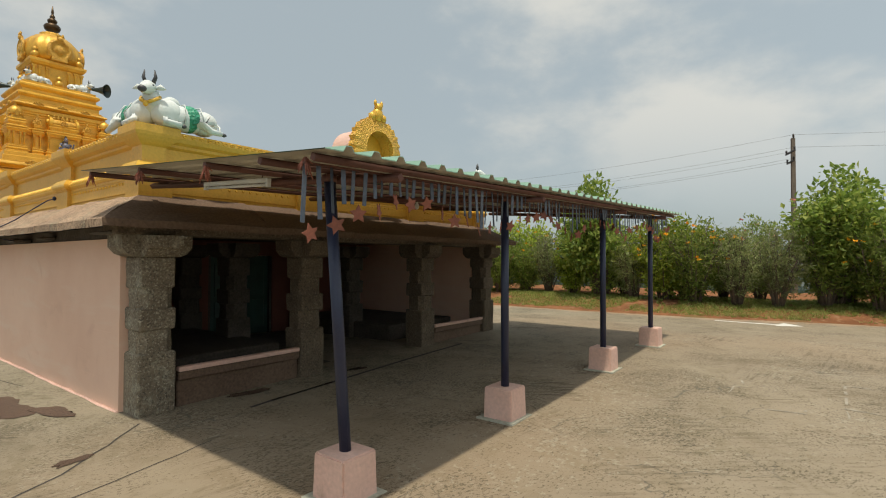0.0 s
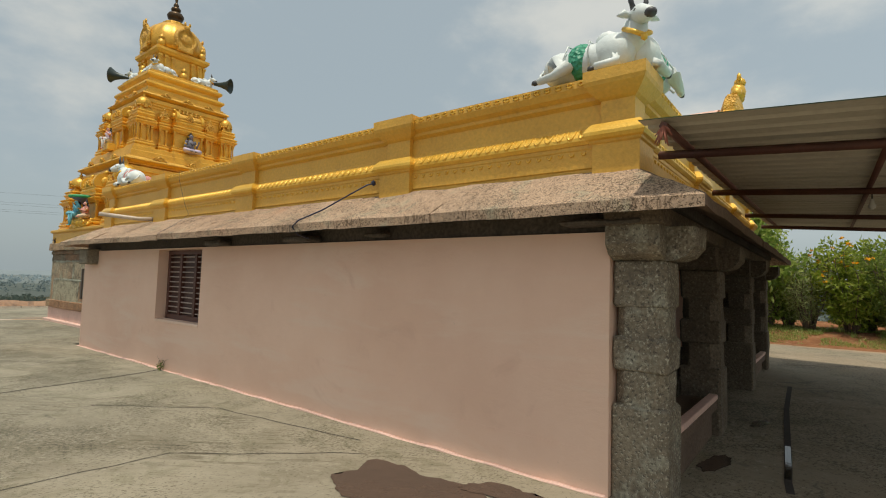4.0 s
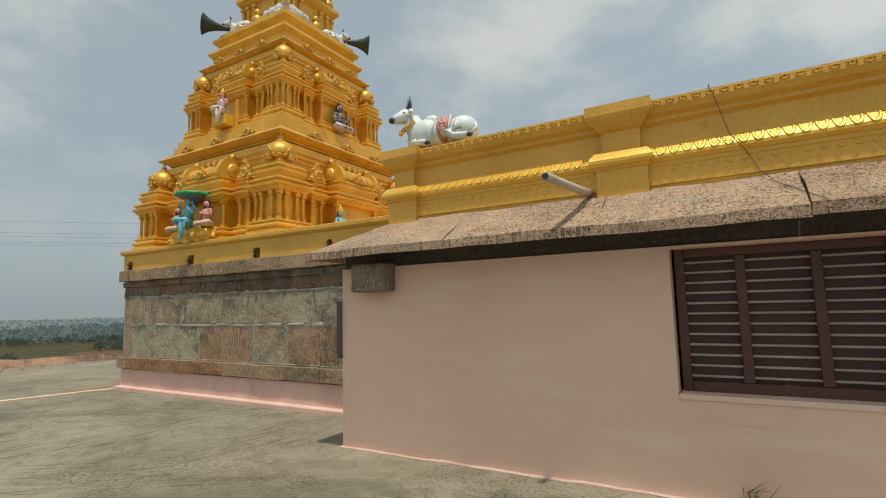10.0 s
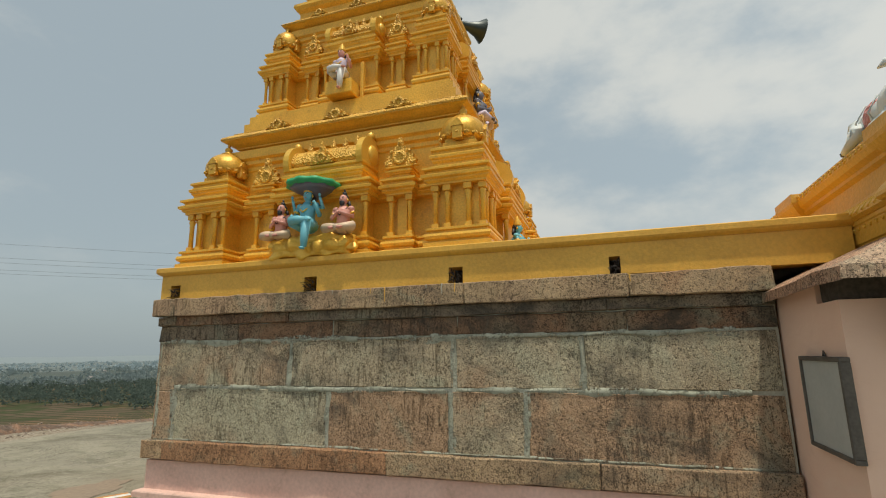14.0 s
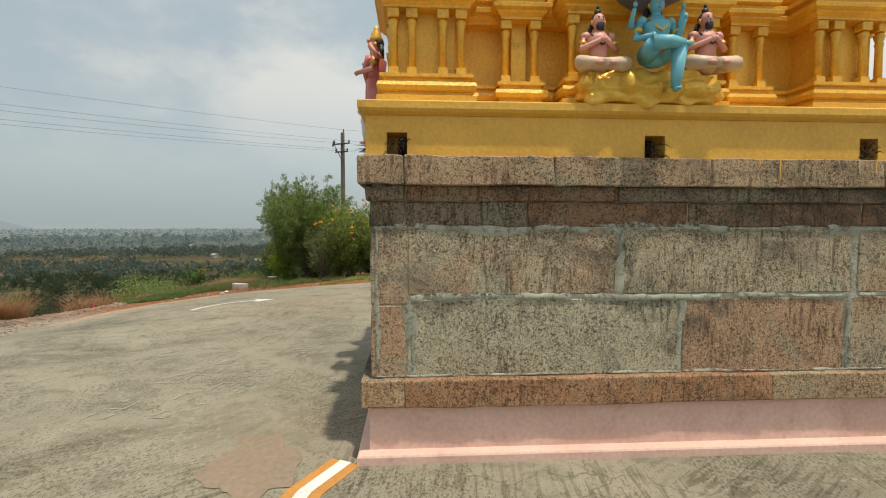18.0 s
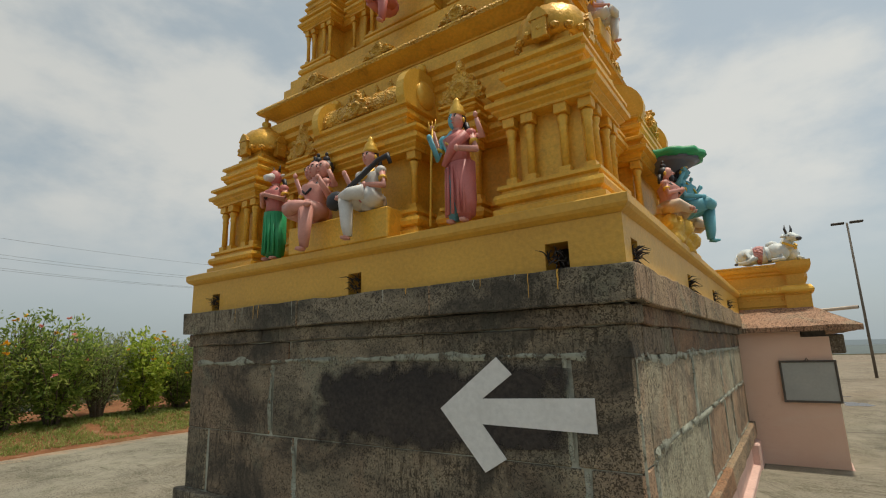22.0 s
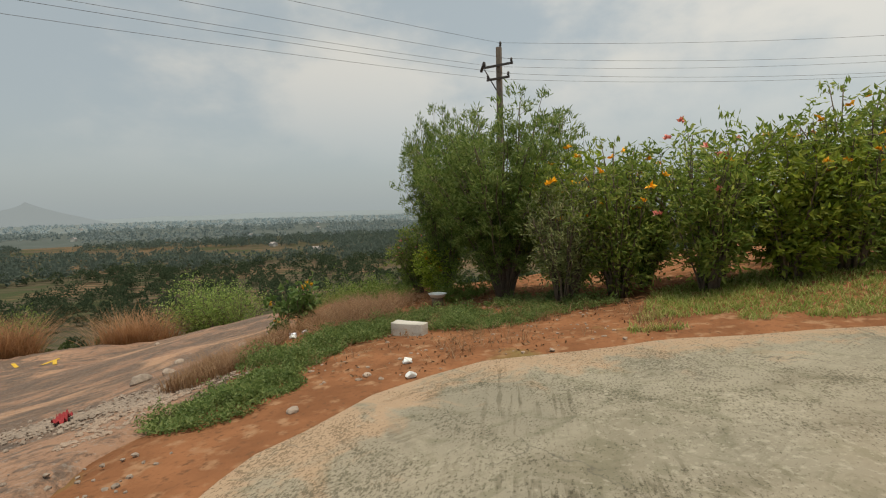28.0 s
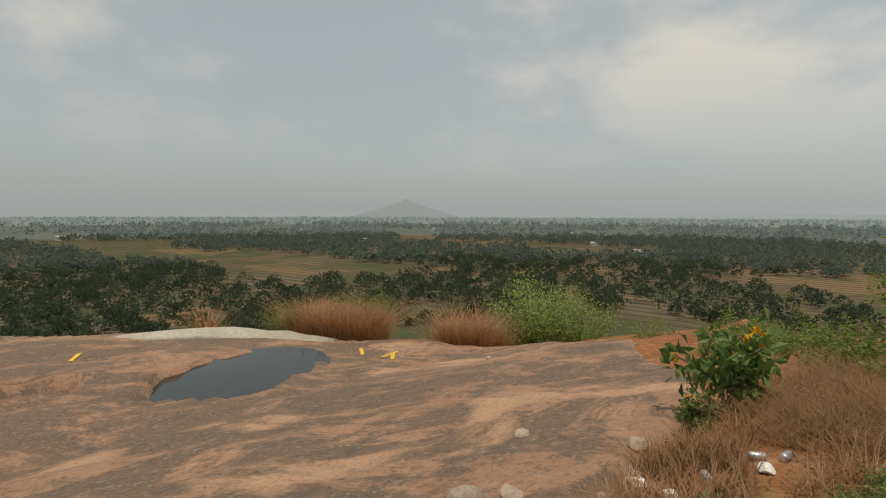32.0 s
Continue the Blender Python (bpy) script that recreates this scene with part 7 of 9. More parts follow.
for y in (-3.88, -3.36, -2.68, -1.6, -0.5):
    bm = bmesh.new()
    w = 0.028
    z0, z1 = roof_z(CX0, y) - 0.01, roof_z(CX1, y) - 0.01
    tube(bm, [(CX0 + 0.03, y, z0 - w), (CX1 - 0.03, y, z1 - w)], w, 4)
    part("purlin", bm, M_RUST, can)
POSTS = ((0.20, -3.44), (2.32, -3.51), (4.93, -3.62), (7.15, -3.69))
for x, y in POSTS:
    bm = bmesh.new()
    w = 0.032
    tube(bm, [(x, CYF + 0.06, roof_z(x, CYF) - 0.09), (x, CYB + 0.05, roof_z(x, CYB) - 0.09)], w, 4)
    part("rafter", bm, M_RUST, can)
    bm = bmesh.new()
    g = yard_z(x, y)
    zt = roof_z(x, y) - 0.10
    lean = (-0.10, 0.07) if x < 1 else (0.0, 0.0)
    tube(bm, [(x, y, g + 0.31), (x + lean[0], y + lean[1], zt)], 0.042, 16)
    post = part("post", bm, M_BLUE, can, smooth=True)
    bm = bmesh.new()
    tube(bm, [(x + lean[0], y + lean[1], zt - 0.02), (x + lean[0], y + lean[1], zt + 0.03)], 0.052, 16)
    part("collar", bm, M_RUST, post, smooth=True)
    b = thing("footing_block", (x, y, g), label="pink painted concrete footing block under a canopy post", category="footing", group="canopy footings")
    bm = bmesh.new()
    h = 0.165
    prism(bm, rect(-h, h, -h, h), "z", -0.06, 0.32)
    for v in bm.verts:
        if v.co.z > 0.2:
            v.co.x *= 0.94
            v.co.y *= 0.94
    bmesh.ops.bevel(bm, geom=bm.edges[:], offset=0.012, segments=2, affect="EDGES")
    part("concrete", bm, M_PLINTH, b)
    bm = bmesh.new()
    prism(bm, rect(-h - 0.05, h + 0.05, -h - 0.04, h + 0.05), "z", -0.01, 0.012)
    part("mortar_spill", bm, M_MORTAR, b)
# hanging strips in a scalloped row, with paper stars between
M_STRIP = paint("strip_tinsel", (0.065, 0.085, 0.12), (0.10, 0.115, 0.14), rough=0.4, metal=0.3, scale=6, fine=40, bump=0.2, depth=0.001, vary=0.3)
M_STAR = paint("faded_paper_star", (0.30, 0.10, 0.06), (0.22, 0.075, 0.05), rough=0.7, scale=9, fine=50, bump=0.2, depth=0.001, vary=0.25)
bm = bmesh.new()
box(bm, -0.014, 0.014, -0.003, 0.003, -1.0, 0.0)
strip = mesh_from(bm, "strip", M_STRIP)
bm = bmesh.new()
star = [(0.062 * (1 if i % 2 == 0 else 0.5) * math.cos(math.pi * i / 5 + math.pi / 2), 0.062 * (1 if i % 2 == 0 else 0.5) * math.sin(math.pi * i / 5 + math.pi / 2)) for i in range(10)]
prism(bm, star, "y", -0.003, 0.003)
starm = mesh_from(bm, "paper_star", M_STAR)
rnd = random.Random(11)
x, k = -0.44, 0
while x < 7.95:
    y = -3.80
    ph = ((x + 0.44) % 1.9) / 1.9
    ln = 0.14 + 0.20 * (2 * abs(ph - 0.5)) ** 2 + rnd.uniform(-0.02, 0.03)
    share("strip", strip, can, pose(x, y, roof_z(x, y) - 0.07, rnd.uniform(-4, 4), rnd.uniform(-3, 3), rnd.uniform(-25, 25)) @ Matrix.Diagonal((1, 1, ln, 1)))
    if k % 2 == 0:
        share("paper_star", starm, can, pose(x + 0.03, y - 0.012, roof_z(x, y) - 0.10 - ln - rnd.uniform(0.0, 0.06), rnd.uniform(-20, 20), rnd.uniform(-30, 30), rnd.uniform(-40, 40)))
    x += rnd.uniform(0.075, 0.105)
    k += 1
bm = bmesh.new()
box(bm, CX0 + 0.02, CX1 - 0.05, -3.82, -3.78, -0.0, 0.012)
for v in bm.verts:
    v.co.z += roof_z(v.co.x, v.co.y) - 0.075
part("streamer_rail", bm, M_RUST, can)
# dried garland tufts tied to the purlin ends
for y in (-0.5, -1.6, -2.68, -3.8):
    bm = bmesh.new()
    for i in range(14):
        a = rnd.uniform(0, math.tau)
        p0 = Vector((CX0 + 0.04, y, roof_z(CX0, y) - 0.04))
        tube(bm, [p0, p0 + Vector((0.04 * math.cos(a), 0.05 * math.sin(a), -rnd.uniform(0.03, 0.13)))], [0.012, 0.003], 4)
    part("dried_garland", bm, M_STAR, can, "dried red garland tuft")
# tube lamp, unlit
lamp = thing("tube_lamp", (0.10, -2.14, 2.315), label="white batten of an unlit tube lamp under the canopy", category="lamp")
bm = bmesh.new()
lamp.rotation_euler.x = radians(3.1)
box(bm, -0.02, 0.02, -0.50, 0.50, -0.0, 0.035, bevel=0.004)
batten = part("batten", bm, M_WHITE, lamp)
bm = bmesh.new()
tube(bm, [(0, -0.47, -0.018), (0, 0.47, -0.018)], 0.012, 10)
part("tube", bm, M_WHITE, batten)
for y in (-0.485, 0.485):
    bm = bmesh.new()
    box(bm, -0.016, 0.016, y - 0.015, y + 0.015, -0.035, 0.004)
    part("lamp_holder", bm, M_WHITE, batten)
for y in (-0.4, 0.4):
    bm = bmesh.new()
    tube(bm, [(0, y, 0.03), (0, y, 0.11)], 0.004, 5)
    part("hanger", bm, M_RUST, lamp)
bulb = thing("bulb", (3.1, -1.65, 2.42), label="small bulb hanging under the canopy", category="bulb")
bm = bmesh.new()
tube(bm, [(0, 0, 0.16), (0, 0, 0.05)], 0.006, 6)
part("cord", bm, M_HORN, bulb)
bm = bmesh.new()
lathe(bm, [(0.015, 0.06), (0.018, 0.03), (0.032, -0.005), (0.03, -0.03), (0.01, -0.048)], 12)
part("glass", bm, M_WHITE, bulb, smooth=True)

# ---- marks, stains and joints on the yard ----
def flat(name, outline, mat, label, category, dz=0.004, kind="", sub=0.0):
    """A thin painted or wet shape lying on the yard."""
    bm = bmesh.new()
    f = bm.faces.new([bm.verts.new((x, y, yard_z(x, y) + dz)) for x, y in outline])
    bmesh.ops.triangulate(bm, faces=[f])
    return solid(name, bm, mat, label, category, kind=kind)


def strip_along(pts, w):
    """The outline of a band of the given width along points."""
    left, right = [], []
    for i, p in enumerate(pts):
        a, b = Vector(pts[max(0, i - 1)]), Vector(pts[min(len(pts) - 1, i + 1)])
        d = (b - a).normalized()
        n = Vector((-d.y, d.x)) * w / 2
        left.append((p[0] + n.x, p[1] + n.y))
        right.append((p[0] - n.x, p[1] - n.y))
    return left + right[::-1]


# curved white arrow on the road
ARROW = ((8.34, 21.84), (9.61, 21.70), (9.66, 20.84), (9.79, 20.47), (9.40, 20.76), (9.47, 20.89), (9.60, 20.84), (9.70, 20.88), (9.91, 21.01), (9.92, 20.93))
curve = []
for i in range(13):
    t = i / 12
    a, b, c = Vector(ARROW[0]), Vector(ARROW[1]), Vector(ARROW[2])
    curve.append(tuple((1 - t) ** 2 * a + 2 * t * (1 - t) * b + t * t * c))
band = strip_along(curve, 0.105)
M_ROADW = paint("road_white", (0.74, 0.73, 0.69), (0.6, 0.59, 0.55), rough=0.75, scale=3, fine=25, bump=0.12, depth=0.004)
ar = thing("road_arrow", (0, 0, 0), label="curved white arrow painted on the concrete", category="arrow mark")
bm = bmesh.new()
left, right = band[:13], band[13:][::-1]
for i in range(12):
    bm.faces.new([bm.verts.new((x, y, yard_z(x, y) + 0.006)) for x, y in (left[i], left[i + 1], right[i + 1], right[i])])
bmesh.ops.remove_doubles(bm, verts=bm.verts[:], dist=0.0001)
part("shaft", bm, M_ROADW, ar)
bm = bmesh.new()
bm.faces.new([bm.verts.new((x, y, yard_z(x, y) + 0.007)) for x, y in ARROW[3:]])
part("head", bm, M_ROADW, ar)
# straight white arrow farther along the road
flat("road_arrow", [(13.2, -5.15), (13.3, -3.75), (13.42, -3.75), (13.38, -5.2), (13.8, -5.3), (13.3, -5.75), (13.0, -5.2)], M_ROADW, "white straight arrow painted on the road", "arrow mark")
# white and orange line from the shrine corner
M_ORANGE = paint("orange_line", (0.55, 0.25, 0.05), (0.45, 0.2, 0.05), rough=0.8, scale=3, fine=25, bump=0.1, depth=0.003)
for w, m, dz, lab in ((0.26, M_ORANGE, 0.004, "orange border of a painted guide line"), (0.10, M_ROADW, 0.0075, "white middle of a painted guide line")):
    flat("guide_line", strip_along([(1.16, 17.66), (0.75, 17.88), (0.05, 18.04), (-0.9, 18.35), (-2.5, 18.7), (-6, 19.3)], w), m, lab, "line mark", dz=dz)
# faded chalk drawings
M_CHALK = paint("chalk", (0.36, 0.33, 0.27), (0.28, 0.25, 0.20), rough=0.95, scale=5, fine=14, bump=0.25, depth=0.002)
rnd = random.Random(21)


def chalk(lines, lab):
    bm = bmesh.new()
    for ln in lines:
        pts = []
        for a, b in zip(ln, ln[1:]):
            n = max(2, int(math.dist(a, b) / 0.15))
            for i in range(n):
                pts.append((a[0] + (b[0] - a[0]) * i / n + rnd.uniform(-0.012, 0.012), a[1] + (b[1] - a[1]) * i / n + rnd.uniform(-0.012, 0.012)))
        pts.append(ln[-1])
        for a, b in zip(pts, pts[1:]):
            if rnd.random() < 0.72:
                q = strip_along([a, b], rnd.uniform(0.012, 0.03))
                bm.faces.new([bm.verts.new((x, y, yard_z(x, y) + 0.0045)) for x, y in q])
    solid("chalk_drawing", bm, M_CHALK, lab, "chalk drawing", group="chalk drawings", kind="stuff")


chalk([[(4.1, -5.25), (4.95, -5.25), (5.0, -5.35), (5.3, -5.3)], [(4.1, -5.3), (4.15, -6.0), (4.3, -6.0)], [(4.2, -6.35), (5.7, -6.35), (5.7, -6.6)], [(4.6, -6.3), (4.55, -6.6)]], "faded white chalk drawing of a square")
chalk([[(-1.9, 9.2), (-1.5, 9.6), (-1.2, 9.2), (-1.6, 8.8), (-1.9, 9.2)], [(-2.3, 9.0), (-1.9, 9.8), (-1.3, 9.9)], [(-1.0, 9.5), (-0.9, 8.9), (-1.4, 8.6)]], "faded looping chalk drawing")
patches = []
for k in range(26):
    u, v = rnd.uniform(0, 1), rnd.uniform(-0.5, 0.5)
    x, y, w, h = 2.0 + 2.2 * u - 0.6 * v, 19.7 - 0.5 * u + 1.3 * v, rnd.uniform(0.1, 0.3), rnd.uniform(0.06, 0.14)
    patches.append([(x, y), (x + w, y - 0.3 * w), (x + w + 0.3 * h, y + h)] + ([(x + 0.3 * h, y + h + 0.3 * w), (x, y)] if k % 3 else []))
chalk(patches, "pale flaked outlines on the worn concrete")
chalk([[(5.19, 18.12), (5.04, 18.92), (4.91, 19.49), (4.75, 20.2)], [(4.67, 18.03), (4.70, 18.72), (4.67, 19.23)]], "pale scraped lines beside the shrine")
# wet patches and puddle
M_WET = paint("wet_concrete", (0.085, 0.055, 0.04), (0.065, 0.045, 0.035), rough=0.25, scale=2, fine=9, bump=0.1, depth=0.004)


def blob(cx, cy, rx, ry, seed, turn=0.0):
    out = []
    for i in range(48):
        a = math.tau * i / 48
        k = 1 + 0.5 * noise.noise((math.cos(a) * 1.6 + seed, math.sin(a) * 1.6, seed)) + 0.2 * noise.noise((math.cos(a) * 5, math.sin(a) * 5, seed))
        u, v = rx * k * math.cos(a), ry * k * math.sin(a)
        out.append((cx + u * math.cos(turn) - v * math.sin(turn), cy + u * math.sin(turn) + v * math.cos(turn)))
    return out


flat("wet_patch", blob(-0.82, 1.25, 0.36, 0.55, 3.1, 0.2), M_WET, "dark wet patch on the concrete", "stain", dz=0.0062)
flat("wet_patch", blob(-0.42, 0.55, 0.12, 0.32, 5.3, 0.35), M_WET, "dark wet streak on the concrete", "stain", dz=0.0092)
flat("wet_patch", blob(-0.75, -1.2, 0.16, 0.06, 7.7, 0.2), M_WET, "small wet spot on the concrete", "stain", dz=0.0062)
flat("wet_patch", blob(1.25, -0.48, 0.26, 0.09, 1.7, -0.2), M_WET, "small wet hollow before the hall", "stain", dz=0.0062)
flat("wet_patch", blob(2.9, -0.66, 0.16, 0.06, 4.4, -0.2), M_WET, "small wet hollow before the hall", "stain", dz=0.0062)
M_REDDUST = paint("red_dust", (0.27, 0.20, 0.14), (0.24, 0.185, 0.135), rough=0.95, scale=2, fine=20, bump=0.15, depth=0.003)
flat("dust_patch", blob(1.15, 18.35, 0.55, 0.32, 2.2, 0.3), M_REDDUST, "reddish dust patch beside the shrine corner", "stain", dz=0.0062)
# drain slot in the floor before the hall
flat("drain_slot", strip_along([(0.95, -1.04), (1.2, -1.01), (1.6, -0.99), (2.7, -0.92), (3.8, -0.85), (5.4, -0.8)], 0.055), M_DARK, "narrow dark drain slot in the concrete", "drain", dz=0.004)
flat("puddle", strip_along([(1.25, -1.006), (1.6, -0.99), (2.2, -0.952)], 0.045), M_WATER, "water standing in the drain slot", "puddle", dz=0.0075)
# construction joints
M_JOINT = paint("joint_dirt", (0.07, 0.06, 0.05), (0.05, 0.045, 0.04), rough=1.0, scale=3, fine=20, bump=0.3, depth=0.003)
for pts, w in (([(-0.02, 7.02), (-0.35, 6.9), (-1.4, 6.75), (-3.2, 6.5), (-8, 6.1)], 0.035), ([(0.0, -0.6), (-0.9, -1.45), (-2.6, -2.4)], 0.02), ([(0.4, -1.6), (-0.7, -1.9), (-2.2, -2.2)], 0.012), ([(-0.5, 1.9), (-1.6, 3.1), (-2.9, 3.2), (-4.6, 4.4)], 0.010), ([(-0.3, 2.2), (-0.6, 4.2), (-1.5, 5.3)], 0.012)):
    fine = []
    for a, b in zip(pts, pts[1:]):
        for i in range(6):
            fine.append((a[0] + (b[0] - a[0]) * i / 6 + rnd.uniform(-0.02, 0.02), a[1] + (b[1] - a[1]) * i / 6 + rnd.uniform(-0.02, 0.02)))
    fine.append(pts[-1])
    bm = bmesh.new()
    band = strip_along(fine, w)
    n = len(fine)
    for i in range(n - 1):
        bm.faces.new([bm.verts.new((x, y, yard_z(x, y) + 0.003)) for x, y in (band[i], band[i + 1], band[2 * n - 2 - i], band[2 * n - 1 - i])])
    solid("trim_joint", bm, M_JOINT, "dirt-filled joint or crack in the concrete", "joint", kind="structure")

# ---- plants ----
def leaf_material(name, a, b, c, light=0.42):
    """Leaves of three greens, picked leaf by leaf, that let some light through."""
    m = bpy.data.materials.new(name)
    m.use_nodes = True
    nn, ll = m.node_tree.nodes, m.node_tree.links
    p = nn["Principled BSDF"]
    out = nn["Material Output"]
    geo = nn.new("ShaderNodeNewGeometry")
    ramp = nn.new("ShaderNodeValToRGB")
    ramp.color_ramp.elements[0].color, ramp.color_ramp.elements[1].color = (*a, 1), (*c, 1)
    e = ramp.color_ramp.elements.new(0.55)
    e.color = (*b, 1)
    ll.new(geo.outputs["Random Per Island"], ramp.inputs["Fac"])
    info = nn.new("ShaderNodeObjectInfo")
    hue = nn.new("ShaderNodeHueSaturation")
    mr = nn.new("ShaderNodeMapRange")
    mr.inputs["To Min"].default_value, mr.inputs["To Max"].default_value = 0.72, 1.28
    ll.new(info.outputs["Random"], mr.inputs["Value"])
    ll.new(mr.outputs[0], hue.inputs["Value"])
    ll.new(ramp.outputs["Color"], hue.inputs["Color"])
    ll.new(hue.outputs["Color"], p.inputs["Base Color"])
    p.inputs["Roughness"].default_value = 0.5
    p.inputs["Specular IOR Level"].default_value = 0.35
    tr = nn.new("ShaderNodeBsdfTranslucent")
    ll.new(hue.outputs["Color"], tr.inputs["Color"])
    mix = nn.new("ShaderNodeMixShader")
    mix.inputs[0].default_value = light
    ll.new(p.outputs[0], mix.inputs[1])
    ll.new(tr.outputs[0], mix.inputs[2])
    ll.new(mix.outputs[0], out.inputs["Surface"])
    return m


L_HEDGE = leaf_material("hedge_leaf", (0.13, 0.205, 0.04), (0.24, 0.335, 0.065), (0.45, 0.49, 0.13), 0.58)
L_BRIGHT = leaf_material("bright_leaf", (0.17, 0.245, 0.03), (0.30, 0.39, 0.05), (0.48, 0.52, 0.10), 0.58)
L_GREYLEAF = leaf_material("grey_green_leaf", (0.18, 0.23, 0.085), (0.28, 0.33, 0.13), (0.45, 0.46, 0.22), 0.52)
L_OLEANDER = leaf_material("narrow_leaf", (0.11, 0.185, 0.042), (0.20, 0.29, 0.07), (0.37, 0.44, 0.14), 0.5)
L_GRASS = leaf_material("grass_blade", (0.10, 0.18, 0.03), (0.17, 0.26, 0.05), (0.30, 0.33, 0.10))
L_VERGE = leaf_material("verge_blade", (0.15, 0.21, 0.045), (0.23, 0.30, 0.07), (0.42, 0.39, 0.16), 0.5)
L_STRAW = leaf_material("straw", (0.20, 0.105, 0.052), (0.29, 0.165, 0.084), (0.37, 0.25, 0.14))
L_BRUSH = leaf_material("dry_brush", (0.24, 0.115, 0.05), (0.34, 0.175, 0.08), (0.43, 0.25, 0.13), 0.4)
L_HERB = leaf_material("herb_leaf", (0.07, 0.13, 0.034), (0.12, 0.20, 0.054), (0.21, 0.28, 0.09))
L_FLOWER = leaf_material("marigold_petal", (0.75, 0.30, 0.01), (0.85, 0.42, 0.015), (0.8, 0.5, 0.05), 0.15)
L_FLOWERP = leaf_material("pink_petal", (0.6, 0.18, 0.16), (0.7, 0.25, 0.2), (0.7, 0.35, 0.28), 0.15)
M_BARK = paint("bark", (0.16, 0.12, 0.085), (0.10, 0.075, 0.055), rough=0.9, scale=3, fine=25, bump=0.35, depth=0.01)


def leaves_mesh(name, centres, normals, length, width, mat, rng, droop=0.2, jitter=0.9):
    """One folded leaf of four triangles at each centre."""
    n = len(centres)
    d = normals + rng.normal(0, jitter, (n, 3))
    d[:, 2] -= droop
    d /= np.linalg.norm(d, axis=1, keepdims=True) + 1e-9
    r = rng.normal(0, 1, (n, 3))
    s = np.cross(d, r)
    s /= np.linalg.norm(s, axis=1, keepdims=True) + 1e-9
    u = np.cross(s, d)
    ln = length * rng.uniform(0.65, 1.25, (n, 1))
    wd = width * rng.uniform(0.7, 1.2, (n, 1))
    p0 = centres
    p1 = centres + d * ln * 0.45 + s * wd / 2 + u * wd * 0.18
    p2 = centres + d * ln - u * wd * 0.15
    p3 = centres + d * ln * 0.45 - s * wd / 2 + u * wd * 0.18
    v = np.stack([p0, p1, p2, p3], 1).reshape(-1, 3)
    f = np.arange(n)[:, None] * 4 + np.array([[0, 1, 2, 0, 2, 3]])
    me = bpy.data.meshes.new(name)
    me.from_pydata(v.tolist(), [], f.reshape(-1, 3).tolist())
    me.materials.append(mat)
    return me


def shoots(rng, n, height, spread, base=0.12, up=0.55, lean=0.25):
    """Curved stems that rise from one foot: lists of points and radii."""
    out = []
    for _ in range(n):
        a = rng.uniform(0, math.tau)
        r = spread * math.sqrt(rng.uniform(0.02, 1.0))
        h = height * rng.uniform(0.72, 1.08) * (1 - 0.28 * (r / spread) ** 2)
        pts = []
        for k in range(7):
            t = k / 6
            w = rng.normal(0, 0.05, 2) * t
            pts.append((base * math.cos(a) + (r - base) * math.cos(a) * t ** 1.3 + w[0], base * math.sin(a) + (r - base) * math.sin(a) * t ** 1.3 + w[1], h * t))
        out.append(pts)
    return out


def bush_meshes(seed, height, spread, n_shoot, n_leaf, length, width, mat, low=0.16, cluster=0.125, droop=0.2, flowers=0, petal=None, twigs=3, jitter=0.9, rise=0.35):
    """The stems, leaves and flowers of a bush whose leaves sit in tufts along its shoots."""
    rng = np.random.default_rng(seed)
    st = shoots(rng, n_shoot, height, spread)
    bm = bmesh.new()
    tips, dirs = [], []
    for pts in st:
        r0 = 0.012 + 0.012 * rng.uniform()
        tube(bm, pts, [r0 * (1 - 0.8 * k / 6) + 0.002 for k in range(7)], 5)
        for k in range(1, 7):
            a, b = np.array(pts[k - 1]), np.array(pts[k])
            for q in range(twigs):
                t = rng.uniform()
                p = a + (b - a) * t
                if p[2] < low * height * rng.uniform(0.5, 1.1):
                    continue
                side = rng.normal(0, 1, 3) * np.array([1, 1, 0.55])
                side /= np.linalg.norm(side)
                e = p + side * rng.uniform(0.08, 0.36) * min(1.0, height / 2.2)
                if q < 2:
                    tube(bm, [tuple(p), tuple(e)], [0.005, 0.002], 4)
                tips.append(e)
                dirs.append(side + np.array([0, 0, rise]))
        tips.append(np.array(pts[-1]))
        dirs.append(np.array([0, 0, 1.0]))
    tips, dirs = np.array(tips), np.array(dirs)
    pick = rng.integers(0, len(tips), n_leaf)
    centres = tips[pick] + rng.normal(0, cluster, (n_leaf, 3)) * np.array([1, 1, 0.75])
    centres[:, 2] = np.maximum(centres[:, 2], 0.05)
    leaves = leaves_mesh("leaves", centres, dirs[pick], length, width, mat, rng, droop, jitter)
    stems = mesh_from(bm, "stems", M_BARK)
    fl = None
    if flowers:
        top = tips[np.argsort(-(tips[:, 2] + 0.5 * np.linalg.norm(tips[:, :2], axis=1)))[: len(tips) // 2]]
        ctr = top[rng.integers(0, len(top), flowers)] * np.array([1.07, 1.07, 1.0]) + rng.normal(0, 0.05, (flowers, 3)) + np.array([0, 0, 0.12])
        c2 = np.repeat(ctr, 9, 0)
        nn_ = rng.normal(0, 1, (len(c2), 3))
        nn_[:, 2] = np.abs(nn_[:, 2]) * 0.6
        fl = leaves_mesh("flowers", c2, nn_, 0.085, 0.06, petal or L_FLOWER, rng, 0.0, 0.2)
    return stems, leaves, fl


